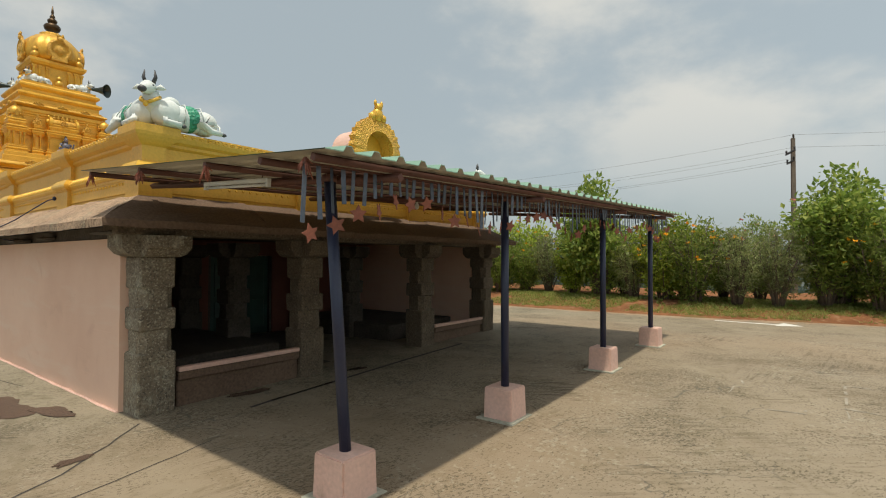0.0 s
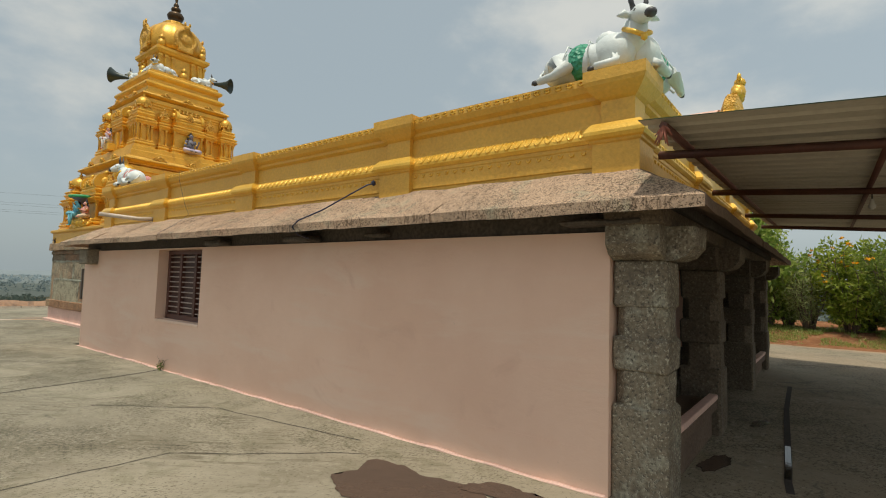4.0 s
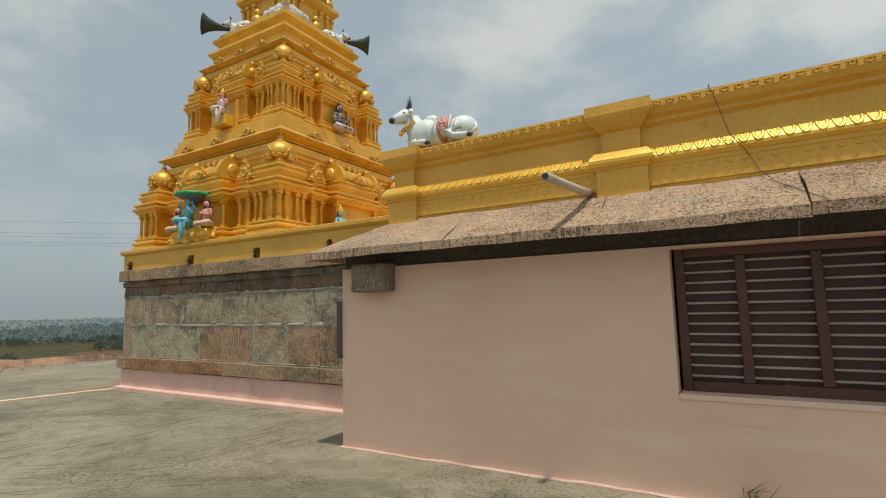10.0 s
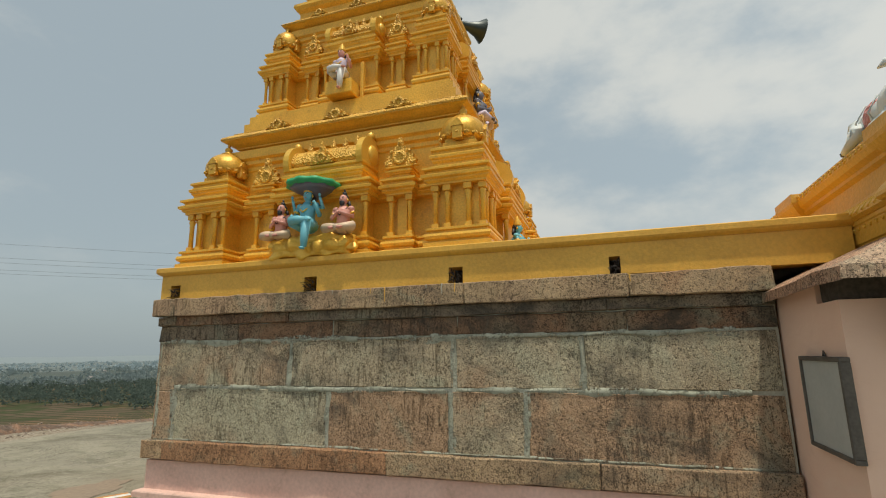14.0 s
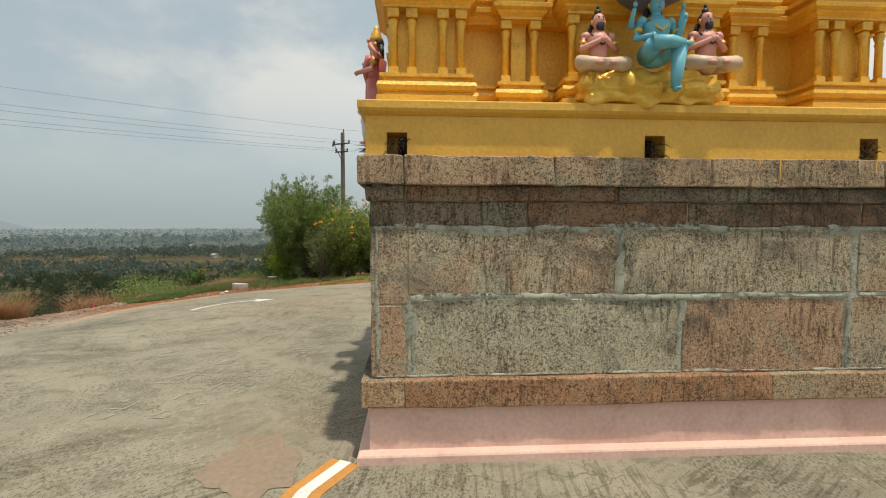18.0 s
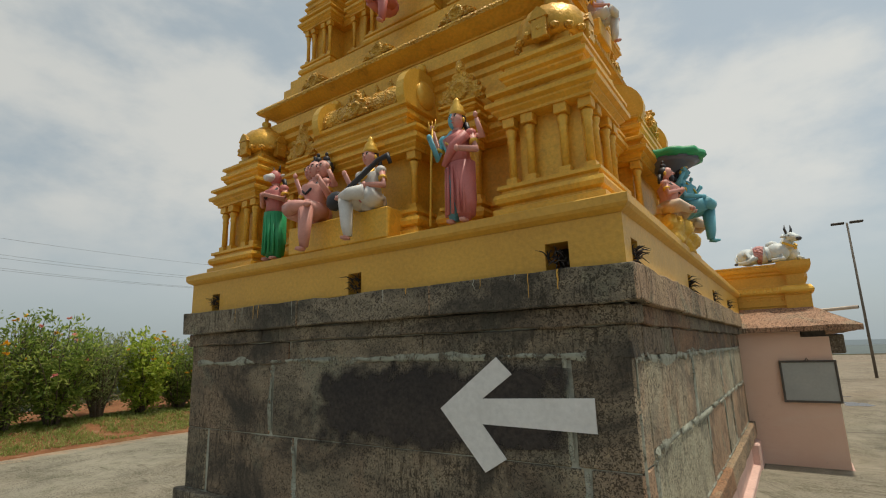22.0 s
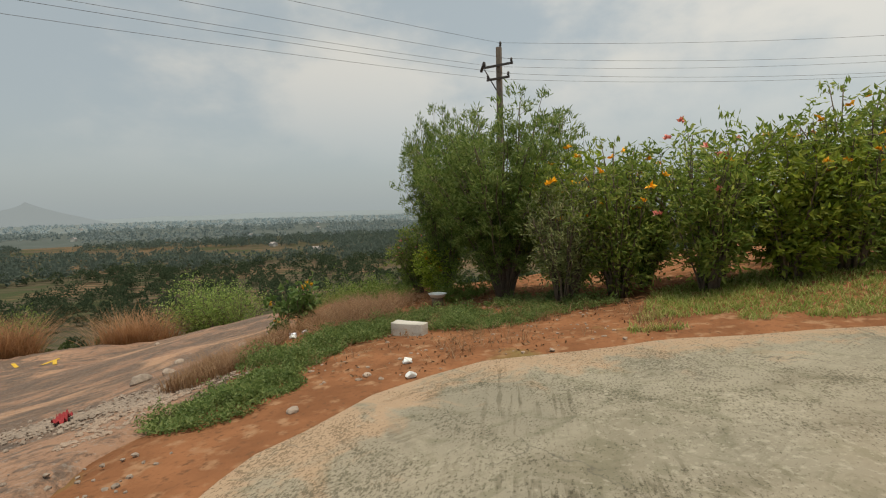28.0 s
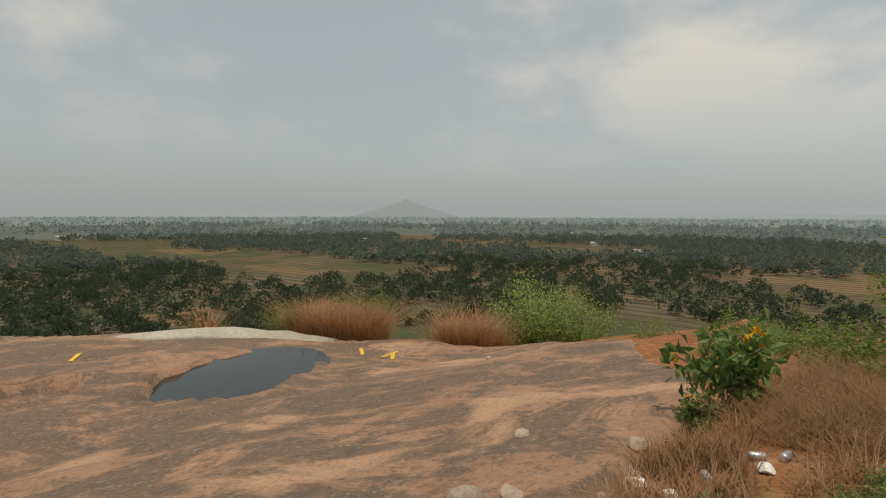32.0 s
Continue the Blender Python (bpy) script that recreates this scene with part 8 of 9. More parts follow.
def plant(name, meshes, at, turn, size, label, category, group=""):
    p = thing(name, at, turn, label, category, group)
    p.matrix_world = pose(*at, 0, 0, turn) @ Matrix.Diagonal((*size, 1))
    for part_name, me in zip(("woody_stem", "crown", "blossom"), meshes):
        if me is not None:
            ob = new(part_name, me)
            ob.parent = p
    return p


B_A = bush_meshes(1, 2.6, 1.05, 34, 5600, 0.12, 0.042, L_HEDGE, low=0.17, cluster=0.07, twigs=4, jitter=0.75, flowers=16)
B_B = bush_meshes(2, 2.6, 0.95, 28, 4600, 0.15, 0.068, L_BRIGHT, low=0.18, cluster=0.08, twigs=4, jitter=0.8, flowers=20)
B_C = bush_meshes(3, 2.4, 0.85, 40, 5200, 0.115, 0.026, L_GREYLEAF, low=0.30, cluster=0.06, twigs=4, jitter=0.65, rise=0.7)
B_D = bush_meshes(4, 2.6, 1.0, 32, 5400, 0.125, 0.045, L_HEDGE, low=0.18, cluster=0.07, twigs=4, jitter=0.75, flowers=14, petal=L_FLOWERP)
KINDS = (B_A, B_B, B_C, B_D)
LABELS = ("leafy dark green hedge bush with a few orange flowers", "bright broad-leaved hedge bush with orange flowers", "thin grey-green hedge bush with bare lower stems", "dense green hedge bush with faded pink flowers")


def hedge_x(y):
    return 16.2 + 0.35 * math.sin(y * 0.6) - 0.25 * smooth(9, 15, y) + 1.3 * smooth(16.5, 20.5, y)


rnd = random.Random(77)
y, order = -34.0, 0
while y < 20.6:
    k = (2, 0, 1, 2, 0, 3, 2, 2, 0, 1)[order % 10] if y < 13 else (0, 2, 3, 0, 1, 3)[order % 6]
    for row in (0, 1):
        if row and (y < -20 or order % 4 == 1):
            continue
        kk = k if row == 0 else (k + 1) % 4
        x = hedge_x(y) + row * rnd.uniform(1.1, 1.6) + rnd.uniform(-0.2, 0.2)
        s = rnd.uniform(0.80, 1.12) * (1.0 if y > 6 else 1.06)
        plant("hedge_bush", KINDS[kk], (x, y + row * 0.6, ground_z(x, y) - 0.03), rnd.uniform(0, 360), (s, s, s * rnd.uniform(0.9, 1.1)), LABELS[kk], "bush", "roadside hedge")
    y += rnd.uniform(0.95, 1.3)
    order += 1

# tall narrow-leaved tree at the hedge's end
T_A = bush_meshes(9, 4.0, 1.7, 64, 46000, 0.115, 0.024, L_OLEANDER, low=0.27, cluster=0.055, droop=0.0, twigs=6, jitter=0.62, rise=0.75)
T_B = bush_meshes(12, 3.6, 1.5, 22, 7000, 0.22, 0.12, L_HEDGE, low=0.4, cluster=0.22)


def tree(meshes, at, turn, size, label, trunk):
    t = plant("tree", meshes, at, turn, size, label, "tree")
    bm = bmesh.new()
    rng = np.random.default_rng(5)
    for k in range(trunk):
        a = k / trunk * math.tau
        tube(bm, [(0.1 * math.cos(a), 0.1 * math.sin(a), -0.1), (0.16 * math.cos(a + 0.3), 0.16 * math.sin(a + 0.3), 0.5), (0.38 * math.cos(a + 0.4), 0.38 * math.sin(a + 0.4), 1.3), (0.8 * math.cos(a + 0.5), 0.8 * math.sin(a + 0.5), 2.5)], [0.075, 0.06, 0.042, 0.012], 8)
    part("trunk", bm, M_BARK, t, "several leaning grey-brown trunks", smooth=True)
    return t


TREE_AT = (18.7, 21.4)
tree(T_A, (*TREE_AT, ground_z(*TREE_AT) - 0.05), 20, (1.12, 1.12, 1.06), "tall narrow-leaved tree with many thin trunks", 7)
BACK_AT = (20.4, 22.7)
tree(T_A, (*BACK_AT, ground_z(*BACK_AT) - 0.05), 150, (0.70, 0.70, 1.17), "second narrow-leaved tree close behind the tall one", 5)
tree(T_B, (16.4, 0.6, ground_z(16.4, 0.6) - 0.05), 70, (1, 1, 1.08), "broad-leaved young tree beside the hedge", 4)
tree(T_B, (17.0, -6.5, ground_z(17, -6.5) - 0.05), 200, (1.0, 1.0, 1.0), "broad-leaved tree rising over the hedge", 4)
plant("bush", B_D, (21.6, 23.5, ground_z(21.6, 23.5)), 40, (0.8, 0.8, 0.75), "bright green bush below the tall tree", "bush")
plant("bush", B_B, (20.3, 22.9, ground_z(20.3, 22.9)), 250, (0.6, 0.6, 0.5), "bright yellow-green bush at the foot of the tall tree", "bush")
plant("bush", B_A, (20.0, 21.4, ground_z(20.0, 21.4)), 140, (0.9, 0.9, 0.8), "dark bush behind the tall tree", "bush")
for x, y, s in ((20.5, -24, 1.2), (24.0, -30, 1.5)):
    plant("bush", B_A, (x, y, ground_z(x, y)), 10, (s, s, s), "dark bush farther along the road", "bush")

# dwarf palm in the hedge
pm = thing("dwarf_palm", (15.5, 9.6, ground_z(15.5, 9.6)), label="small yellow-green palm in front of the hedge", category="palm")
L_PALM = leaf_material("palm_leaflet", (0.14, 0.18, 0.03), (0.24, 0.27, 0.05), (0.36, 0.36, 0.1))
rng = np.random.default_rng(31)
for k in range(11):
    a = k / 11 * math.tau + rng.uniform(-0.2, 0.2)
    pts = [Vector((0.75 * t * math.cos(a), 0.75 * t * math.sin(a), 0.35 + 0.75 * t - 0.62 * t * t)) for t in (0, 0.25, 0.5, 0.75, 1.0)]
    bm = bmesh.new()
    tube(bm, pts, [0.014, 0.011, 0.008, 0.006, 0.002], 5)
    for i in range(1, 30):
        t = i / 30
        j = min(3, int(t * 4))
        p = pts[j].lerp(pts[j + 1], t * 4 - j)
        d = (pts[j + 1] - pts[j]).normalized()
        s = d.cross(Vector((0, 0, 1))).normalized()
        for q in (-1, 1):
            tip = p + (s * q * 0.8 + d * 0.7 + Vector((0, 0, -0.15))).normalized() * 0.24 * (1 - 0.5 * t)
            w = d * 0.014
            bm.faces.new([bm.verts.new(p - w), bm.verts.new(p + w), bm.verts.new(tip)])
    part("frond", bm, L_PALM, pm)
bm = bmesh.new()
tube(bm, [(0, 0, -0.05), (0, 0, 0.4)], [0.09, 0.07], 8)
part("trunk", bm, M_BARK, pm)

# flowering bush on the rock's edge
FB = bush_meshes(21, 0.78, 0.42, 9, 520, 0.13, 0.07, L_HERB, low=0.35, cluster=0.06, flowers=4)
plant("flower_bush", FB, (17.8, 25.75, ground_z(17.8, 25.75) - 0.03), 15, (1.1, 1.1, 1.35), "low leafy bush with yellow-orange flowers on the rock's edge", "bush")
plant("flower_bush", FB, (17.2, 25.85, ground_z(17.2, 25.85) - 0.03), 130, (0.5, 0.5, 0.45), "small leafy plant beside the flowering bush", "bush")


def blades(name, spots, height, width, mat, label, category, rng, lean=0.35, per=5):
    """Grass: curved blades in tufts at the given spots."""
    sp = np.repeat(np.array(spots), per, 0)
    n = len(sp)
    sp = sp + np.c_[rng.normal(0, 0.035, (n, 2)), np.zeros(n)]
    a = rng.uniform(0, math.tau, n)
    h = height * rng.uniform(0.45, 1.2, n)
    d = np.c_[np.cos(a), np.sin(a), np.zeros(n)]
    s = np.c_[-np.sin(a), np.cos(a), np.zeros(n)] * (width / 2)
    k = (lean * rng.uniform(0.3, 1.5, n) * h)[:, None]
    z = np.c_[np.zeros((n, 2)), h]
    v = np.stack([sp - s, sp + s, sp + d * k * 0.35 + z * 0.6 + s * 0.7, sp + d * k * 0.35 + z * 0.6 - s * 0.7, sp + d * k + z], 1).reshape(-1, 3)
    i = np.arange(n)[:, None] * 5
    tri = np.concatenate([i + [0, 1, 2], i + [0, 2, 3], i + [3, 2, 4]])
    me = bpy.data.meshes.new(name)
    me.from_pydata(v.tolist(), [], tri.tolist())
    me.materials.append(mat)
    return tagged(new(name, me), label, category, kind="stuff")


def scatter(n, rng, inside, x0, x1, y0, y1, z_of):
    out = []
    while len(out) < n:
        x, y = rng.uniform(x0, x1), rng.uniform(y0, y1)
        if inside(x, y):
            out.append((x, y, z_of(x, y) - 0.01))
    return out


rng = np.random.default_rng(3)


def verge(x, y):
    d = yard_edge(x, y)
    return 0.45 < d < 3.4 and y < 20.3 - 0.5 * (x - 14) and noise.noise((x * 0.55, y * 0.55, 2.0)) + 0.55 * noise.noise((x * 1.9, y * 1.9, 4.0)) > -0.17 - 0.13 * (d - 0.45)


spots = scatter(32000, rng, verge, 13.2, 19.5, -22, 22.5, ground_z)
blades("verge_grass", spots, 0.085, 0.013, L_VERGE, "short green and yellowing grass on the road verge", "grass", rng, lean=1.3, per=4)


def grass_patch(cx, cy, rx, ry):
    return lambda x, y: ((x - cx) / rx) ** 2 + ((y - cy) / ry) ** 2 < 1 + 0.7 * noise.noise((x * 1.4, y * 1.4, 0.0)) and yard_edge(x, y) > 0.5


spots = scatter(950, rng, grass_patch(18.2, 24.5, 1.9, 0.9), 15, 21, 23, 27, lambda x, y: max(ground_z(x, y), rock_top(x, y)))
blades("dry_grass", spots, 0.30, 0.007, L_STRAW, "dry straw-coloured grass by the rock", "grass", rng, lean=2.0, per=6)
LITTER = ((16.34, 25.29), (16.40, 25.10), (15.85, 25.55), (15.70, 26.0), (15.50, 25.72), (16.1, 25.2))
near_litter = grass_patch(15.2, 25.65, 1.9, 0.4)
spots = scatter(900, rng, lambda x, y: near_litter(x, y) and min(math.hypot(x - a, y - b) for a, b in LITTER) > 0.16, 13, 18, 24, 27, lambda x, y: max(ground_z(x, y), rock_top(x, y)))
blades("dry_grass", spots, 0.22, 0.009, L_STRAW, "short dry grass and twigs on the rubble", "grass", rng, lean=0.9, per=5)
L_WEED = leaf_material("weed_leaf", (0.10, 0.165, 0.045), (0.175, 0.25, 0.07), (0.30, 0.36, 0.13), 0.45)


def low_z(x, y):
    return max(ground_z(x, y), rock_top(x, y))


def weeds(name, patches, tall, per, size, mat, label):
    """Feathery low weeds: thin stalks of uneven height, each with small leaves along it."""
    spots = []
    for cx, cy, rx, ry, n in patches:
        spots += scatter(int(n * 0.75), rng, grass_patch(cx, cy, rx * 1.12, ry * 1.2), cx - 2, cx + 2, cy - 1.6, cy + 1.6, low_z)
    sp = np.array(spots)
    h = np.array([tall * max(0.2, 0.55 + 1.3 * noise.noise((x * 2.3, y * 2.3, 3.0))) for x, y, _ in spots]) * rng.uniform(0.45, 1.25, len(sp))
    lean = rng.normal(0, 0.35, (len(sp), 2))
    t = rng.uniform(0.1, 1.0, (len(sp), per))
    base = np.repeat(sp, per, 0)
    up = (h[:, None] * t).reshape(-1)
    side = (lean[:, None, :] * (h[:, None] * t)[:, :, None]).reshape(-1, 2)
    c = base + np.c_[side + rng.normal(0, 0.035, side.shape), up + 0.015]
    n = rng.normal(0, 1, c.shape)
    n[:, 2] = 0.5
    me = leaves_mesh(name, c, n, size, size * 0.42, mat, rng, 0.0, 0.5)
    return tagged(new(name, me), label, "weeds", kind="stuff")


weeds("low_weeds", ((12.5, 24.75, 0.6, 0.42, 330), (13.0, 24.45, 0.45, 0.3, 220), (13.7, 24.6, 0.55, 0.25, 220), (14.5, 24.4, 0.6, 0.3, 260), (15.5, 24.35, 0.6, 0.35, 300), (15.5, 23.85, 0.5, 0.35, 240), (16.3, 23.4, 0.8, 0.5, 420), (16.9, 22.6, 0.7, 0.6, 420), (15.75, 22.4, 0.4, 0.7, 300), (15.8, 21.7, 0.4, 0.5, 220), (16.45, 20.6, 0.5, 0.7, 300), (14.6, 25.15, 0.5, 0.25, 180), (17.7, 21.0, 0.8, 0.6, 220)), 0.2, 30, 0.042, L_WEED, "feathery green weeds creeping over the verge")
weeds("tall_weeds", ((20.4, 24.3, 1.2, 0.6, 150), (19.2, 22.4, 0.7, 0.5, 110), (21.8, 25.2, 1.2, 0.6, 120), (23.0, 26.3, 1.0, 0.6, 80)), 0.7, 46, 0.06, L_GRASS, "taller yellow-green weeds beside the rock")
spots = scatter(1000, rng, lambda x, y: min(math.hypot(x - a, y - b) for a, b in LITTER) > 0.3 and (grass_patch(16.7, 25.0, 1.0, 0.65)(x, y) or grass_patch(17.9, 24.3, 1.0, 0.6)(x, y) or grass_patch(15.6, 25.75, 0.8, 0.4)(x, y) or grass_patch(19.4, 23.9, 0.9, 0.5)(x, y)), 14.5, 20.8, 23.2, 26.6, low_z)
blades("dry_grass", spots, 0.24, 0.006, L_STRAW, "tangled reddish dry stalks on the rubble", "grass", rng, lean=2.2, per=6)
# weed at the foot of the hall wall
wd = thing("weed", (-0.05, 6.95, 0), label="small dry weed growing at the wall's foot", category="weed")
me = leaves_mesh("leaves", rng.normal(0, 0.04, (40, 3)) * np.array([0.9, 1.2, 0.5]) + np.array([0, 0, 0.05]), np.tile([0, 0, 0.9], (40, 1)), 0.07, 0.016, L_GRASS, rng, 0.0, 0.8)
ob = new("foliage", me)
ob.parent = wd
bm = bmesh.new()
for k in range(5):
    tube(bm, [(0, 0, 0), (rng.normal(0, 0.04), rng.normal(0, 0.05), 0.13), (rng.normal(0, 0.07), rng.normal(0, 0.08), rng.uniform(0.16, 0.26))], [0.004, 0.003, 0.001], 4)
part("stalk", bm, M_BARK, wd)

# ---- poles and wires ----
M_POLE = paint("pole_concrete", (0.20, 0.165, 0.13), (0.13, 0.11, 0.09), rough=0.9, scale=2, fine=25, bump=0.2, depth=0.006)
M_IRON = paint("pole_iron", (0.07, 0.06, 0.055), (0.05, 0.045, 0.04), rough=0.6, metal=0.3, scale=6, fine=40, bump=0.15, depth=0.002)


def pole(x, y, top, turn, label, lamp=False):
    z = ground_z(x, y) - 0.3
    p = thing("utility_pole", (x, y, z), turn, label, "utility pole")
    h = top - z
    bm = bmesh.new()
    box(bm, -0.11, 0.11, -0.09, 0.09, 0, h)
    for v in bm.verts:
        if v.co.z > 1:
            v.co.x *= 0.72
            v.co.y *= 0.72
    part("shaft", bm, M_POLE, p)
    for dz, w in ((0.62, 0.55), (1.05, 0.42)):
        bm = bmesh.new()
        box(bm, -w, w, 0.075, 0.125, h - dz - 0.035, h - dz + 0.035)
        arm = part("crossarm", bm, M_IRON, p)
        for s in (-0.9, 0.9):
            bm = bmesh.new()
            lathe(bm, [(0.012, 0), (0.045, 0.03), (0.03, 0.06), (0.05, 0.09), (0.02, 0.14)], 10, at=(s * w, 0.1, h - dz + 0.035))
            part("insulator", bm, M_IRON, arm, smooth=True)
    bm = bmesh.new()
    lathe(bm, [(0.012, 0), (0.045, 0.05), (0.03, 0.09), (0.05, 0.12), (0.02, 0.18)], 10, at=(-0.06, 0, h))
    part("insulator", bm, M_IRON, p, smooth=True)
    if lamp:
        bm = bmesh.new()
        tube(bm, [(0.05, 0, h - 1.5), (0.35, 0.0, h - 1.0), (0.55, 0.0, h - 0.65)], 0.02, 8)
        larm = part("lamp_arm", bm, M_IRON, p)
        bm = bmesh.new()
        box(bm, -0.05, 0.05, -0.18, 0.18, -0.03, 0.03, bevel=0.015, rot=pose(0.62, 0, h - 0.55, 60, 0, 70))
        part("lamp_head", bm, M_IRON, larm, "small street lamp head")
    return (x, y, top)


P_NEAR = pole(25.3, 20.87, 6.78, 60, "weathered concrete utility pole with crossarms and a street lamp", True)
P_FAR = pole(24.5, -5.15, 7.02, 20, "slim concrete utility pole behind the hedge")
P_WEST = (-8.0, 62.0, 8.0)
P_SOUTH = (40.0, -60.0, 7.0)


def wire(a, b, dz, off, sag):
    bm = bmesh.new()
    A, B = Vector(a), Vector(b)
    n = (B - A).cross(Vector((0, 0, 1))).normalized() * off
    pts = [A.lerp(B, t / 24) + n + Vector((0, 0, dz - sag * 4 * (t / 24) * (1 - t / 24))) for t in range(25)]
    tube(bm, pts, 0.0045, 5)
    solid("overhead_wire", bm, M_IRON, "thin dark overhead power wire between poles", "wire", group="power wires")


for dz, off, sag in ((0.15, 0.0, 0.5), (-0.5, -0.5, 0.55), (-0.5, 0.5, 0.6), (-0.95, -0.38, 0.6), (-0.95, 0.38, 0.65)):
    wire(P_NEAR, P_FAR, dz, off, sag)
    wire(P_NEAR, P_WEST, dz, off, sag * 1.5)
for dz, off, sag in ((0.15, 0.0, 0.8), (-0.5, 0.5, 0.8)):
    wire(P_FAR, P_SOUTH, dz, off, sag)

# tall area lamp south of the hall
lp = thing("mast_lamp", (-2.6, -11.5, 0), label="tall slim twin area lamp beyond the hall", category="street lamp")
bm = bmesh.new()
tube(bm, [(0, 0, -0.2), (0, 0, 7.6)], [0.07, 0.045], 10)
part("mast", bm, M_POLE, lp)
for s in (-1, 1):
    bm = bmesh.new()
    box(bm, 0.1 if s > 0 else -0.65, 0.65 if s > 0 else -0.1, -0.14, 0.14, 7.55, 7.65, bevel=0.03)
    part("lamp_head", bm, M_IRON, lp)

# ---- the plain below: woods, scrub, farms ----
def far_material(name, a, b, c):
    m = leaf_material(name, a, b, c, 0.5)
    m.node_tree.nodes["Principled BSDF"].inputs["Roughness"].default_value = 0.9
    m.node_tree.nodes["Principled BSDF"].inputs["Specular IOR Level"].default_value = 0.0
    return m


F_NEAR = far_material("scrub_crown", (0.055, 0.077, 0.026), (0.068, 0.094, 0.031), (0.09, 0.107, 0.04))
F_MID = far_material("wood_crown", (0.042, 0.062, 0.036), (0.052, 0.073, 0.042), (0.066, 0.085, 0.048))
# farther crowns get bluer and lighter leaf colours in place of air haze
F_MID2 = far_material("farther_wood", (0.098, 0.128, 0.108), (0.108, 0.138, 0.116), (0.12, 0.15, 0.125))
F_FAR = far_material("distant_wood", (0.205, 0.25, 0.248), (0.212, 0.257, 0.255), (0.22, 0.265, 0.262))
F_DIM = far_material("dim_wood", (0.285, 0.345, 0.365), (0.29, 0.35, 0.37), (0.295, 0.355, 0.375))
tmp = bmesh.new()
bmesh.ops.create_icosphere(tmp, subdivisions=1, radius=1.0)
ICO1_V = np.array([v.co for v in tmp.verts])
ICO1_F = np.array([[v.index for v in f.verts] for f in tmp.faces])
tmp.free()


def wood(name, n, r0, r1, h0, h1, mat, label, rng, shards, size, az=(-math.pi, math.pi), dens=0.0):
    """Many uneven crowns on the plain, each a ragged heap of leaf sprays."""
    C, N = [], []
    made = 0
    while made < n:
        a = rng.uniform(*az)
        r = math.sqrt(rng.uniform(r0 * r0, r1 * r1)) if rng.uniform() < 0.4 else rng.uniform(r0, r1)
        x, y = 11 + r * math.cos(a), 24 + r * math.sin(a)
        if noise.noise((x * 0.009, y * 0.009, 5.0)) < dens:
            continue
        made += 1
        h = rng.uniform(h0, h1)
        z = ground_z(x, y)
        d = rng.normal(0, 1, (shards, 3))
        d /= np.linalg.norm(d, axis=1, keepdims=True)
        d[:, 2] = np.abs(d[:, 2]) * 1.2 - 0.35
        k = rng.uniform(0.55, 1.0, (shards, 1))
        C.append(d * k * np.array([h * 0.5, h * 0.5, h * 0.5]) + np.array([x, y, z + h * 0.42]))
        N.append(d)
    me = leaves_mesh(name, np.concatenate(C), np.concatenate(N), size, size * 0.62, mat, rng, 0.0, 0.5)
    return tagged(new(name, me), label, "woods", kind="stuff")


rng = np.random.default_rng(17)
VIEW = (radians(-35), radians(150))
wood("scrub", 620, 42, 130, 1.2, 4.2, F_NEAR, "green and dry scrub on the slope below the hill", rng, 230, 0.42, VIEW, -0.12)
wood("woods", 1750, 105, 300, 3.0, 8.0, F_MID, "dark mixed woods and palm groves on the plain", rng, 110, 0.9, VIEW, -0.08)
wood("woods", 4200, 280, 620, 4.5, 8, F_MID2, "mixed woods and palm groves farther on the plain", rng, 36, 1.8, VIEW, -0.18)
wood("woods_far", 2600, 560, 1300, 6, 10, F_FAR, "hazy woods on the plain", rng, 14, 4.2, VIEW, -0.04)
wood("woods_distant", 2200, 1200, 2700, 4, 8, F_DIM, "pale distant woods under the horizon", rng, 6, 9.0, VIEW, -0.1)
# brush fringe on the rock's far edge
fr_spots = []
while len(fr_spots) < 900:
    x, y = rng.uniform(20.5, 27), rng.uniform(33.5, 42.5)
    o = rock_out(x, y)
    if 0.15 < o < 2.4 and noise.noise((x * 0.3, y * 0.3, 8.0)) > -0.12:
        fr_spots.append((x, y, rock_plane(x, y) - 0.45 - 0.25 * o))
blades("dry_brush", fr_spots, 1.6, 0.02, L_BRUSH, "dry reddish brush behind the rock", "brush", rng, lean=0.9, per=10)
FR = bush_meshes(33, 1.9, 1.1, 26, 3400, 0.10, 0.035, L_OLEANDER, low=0.05, cluster=0.14)
for x, y, s in ((26.9, 31.0, 1.1), (27.9, 33.0, 1.5), (27.3, 32.0, 1.2), (24.6, 38.5, 1.1), (22.6, 40.2, 0.9), (26.4, 28.6, 0.6), (25.0, 26.3, 0.6), (23.4, 25.0, 0.6)):
    plant("scrub_bush", FR, (x, y, rock_plane(x, y) - 0.7), x * 31, (s, s, s), "olive-green scrub bush behind the rock", "bush", "scrub behind the rock")
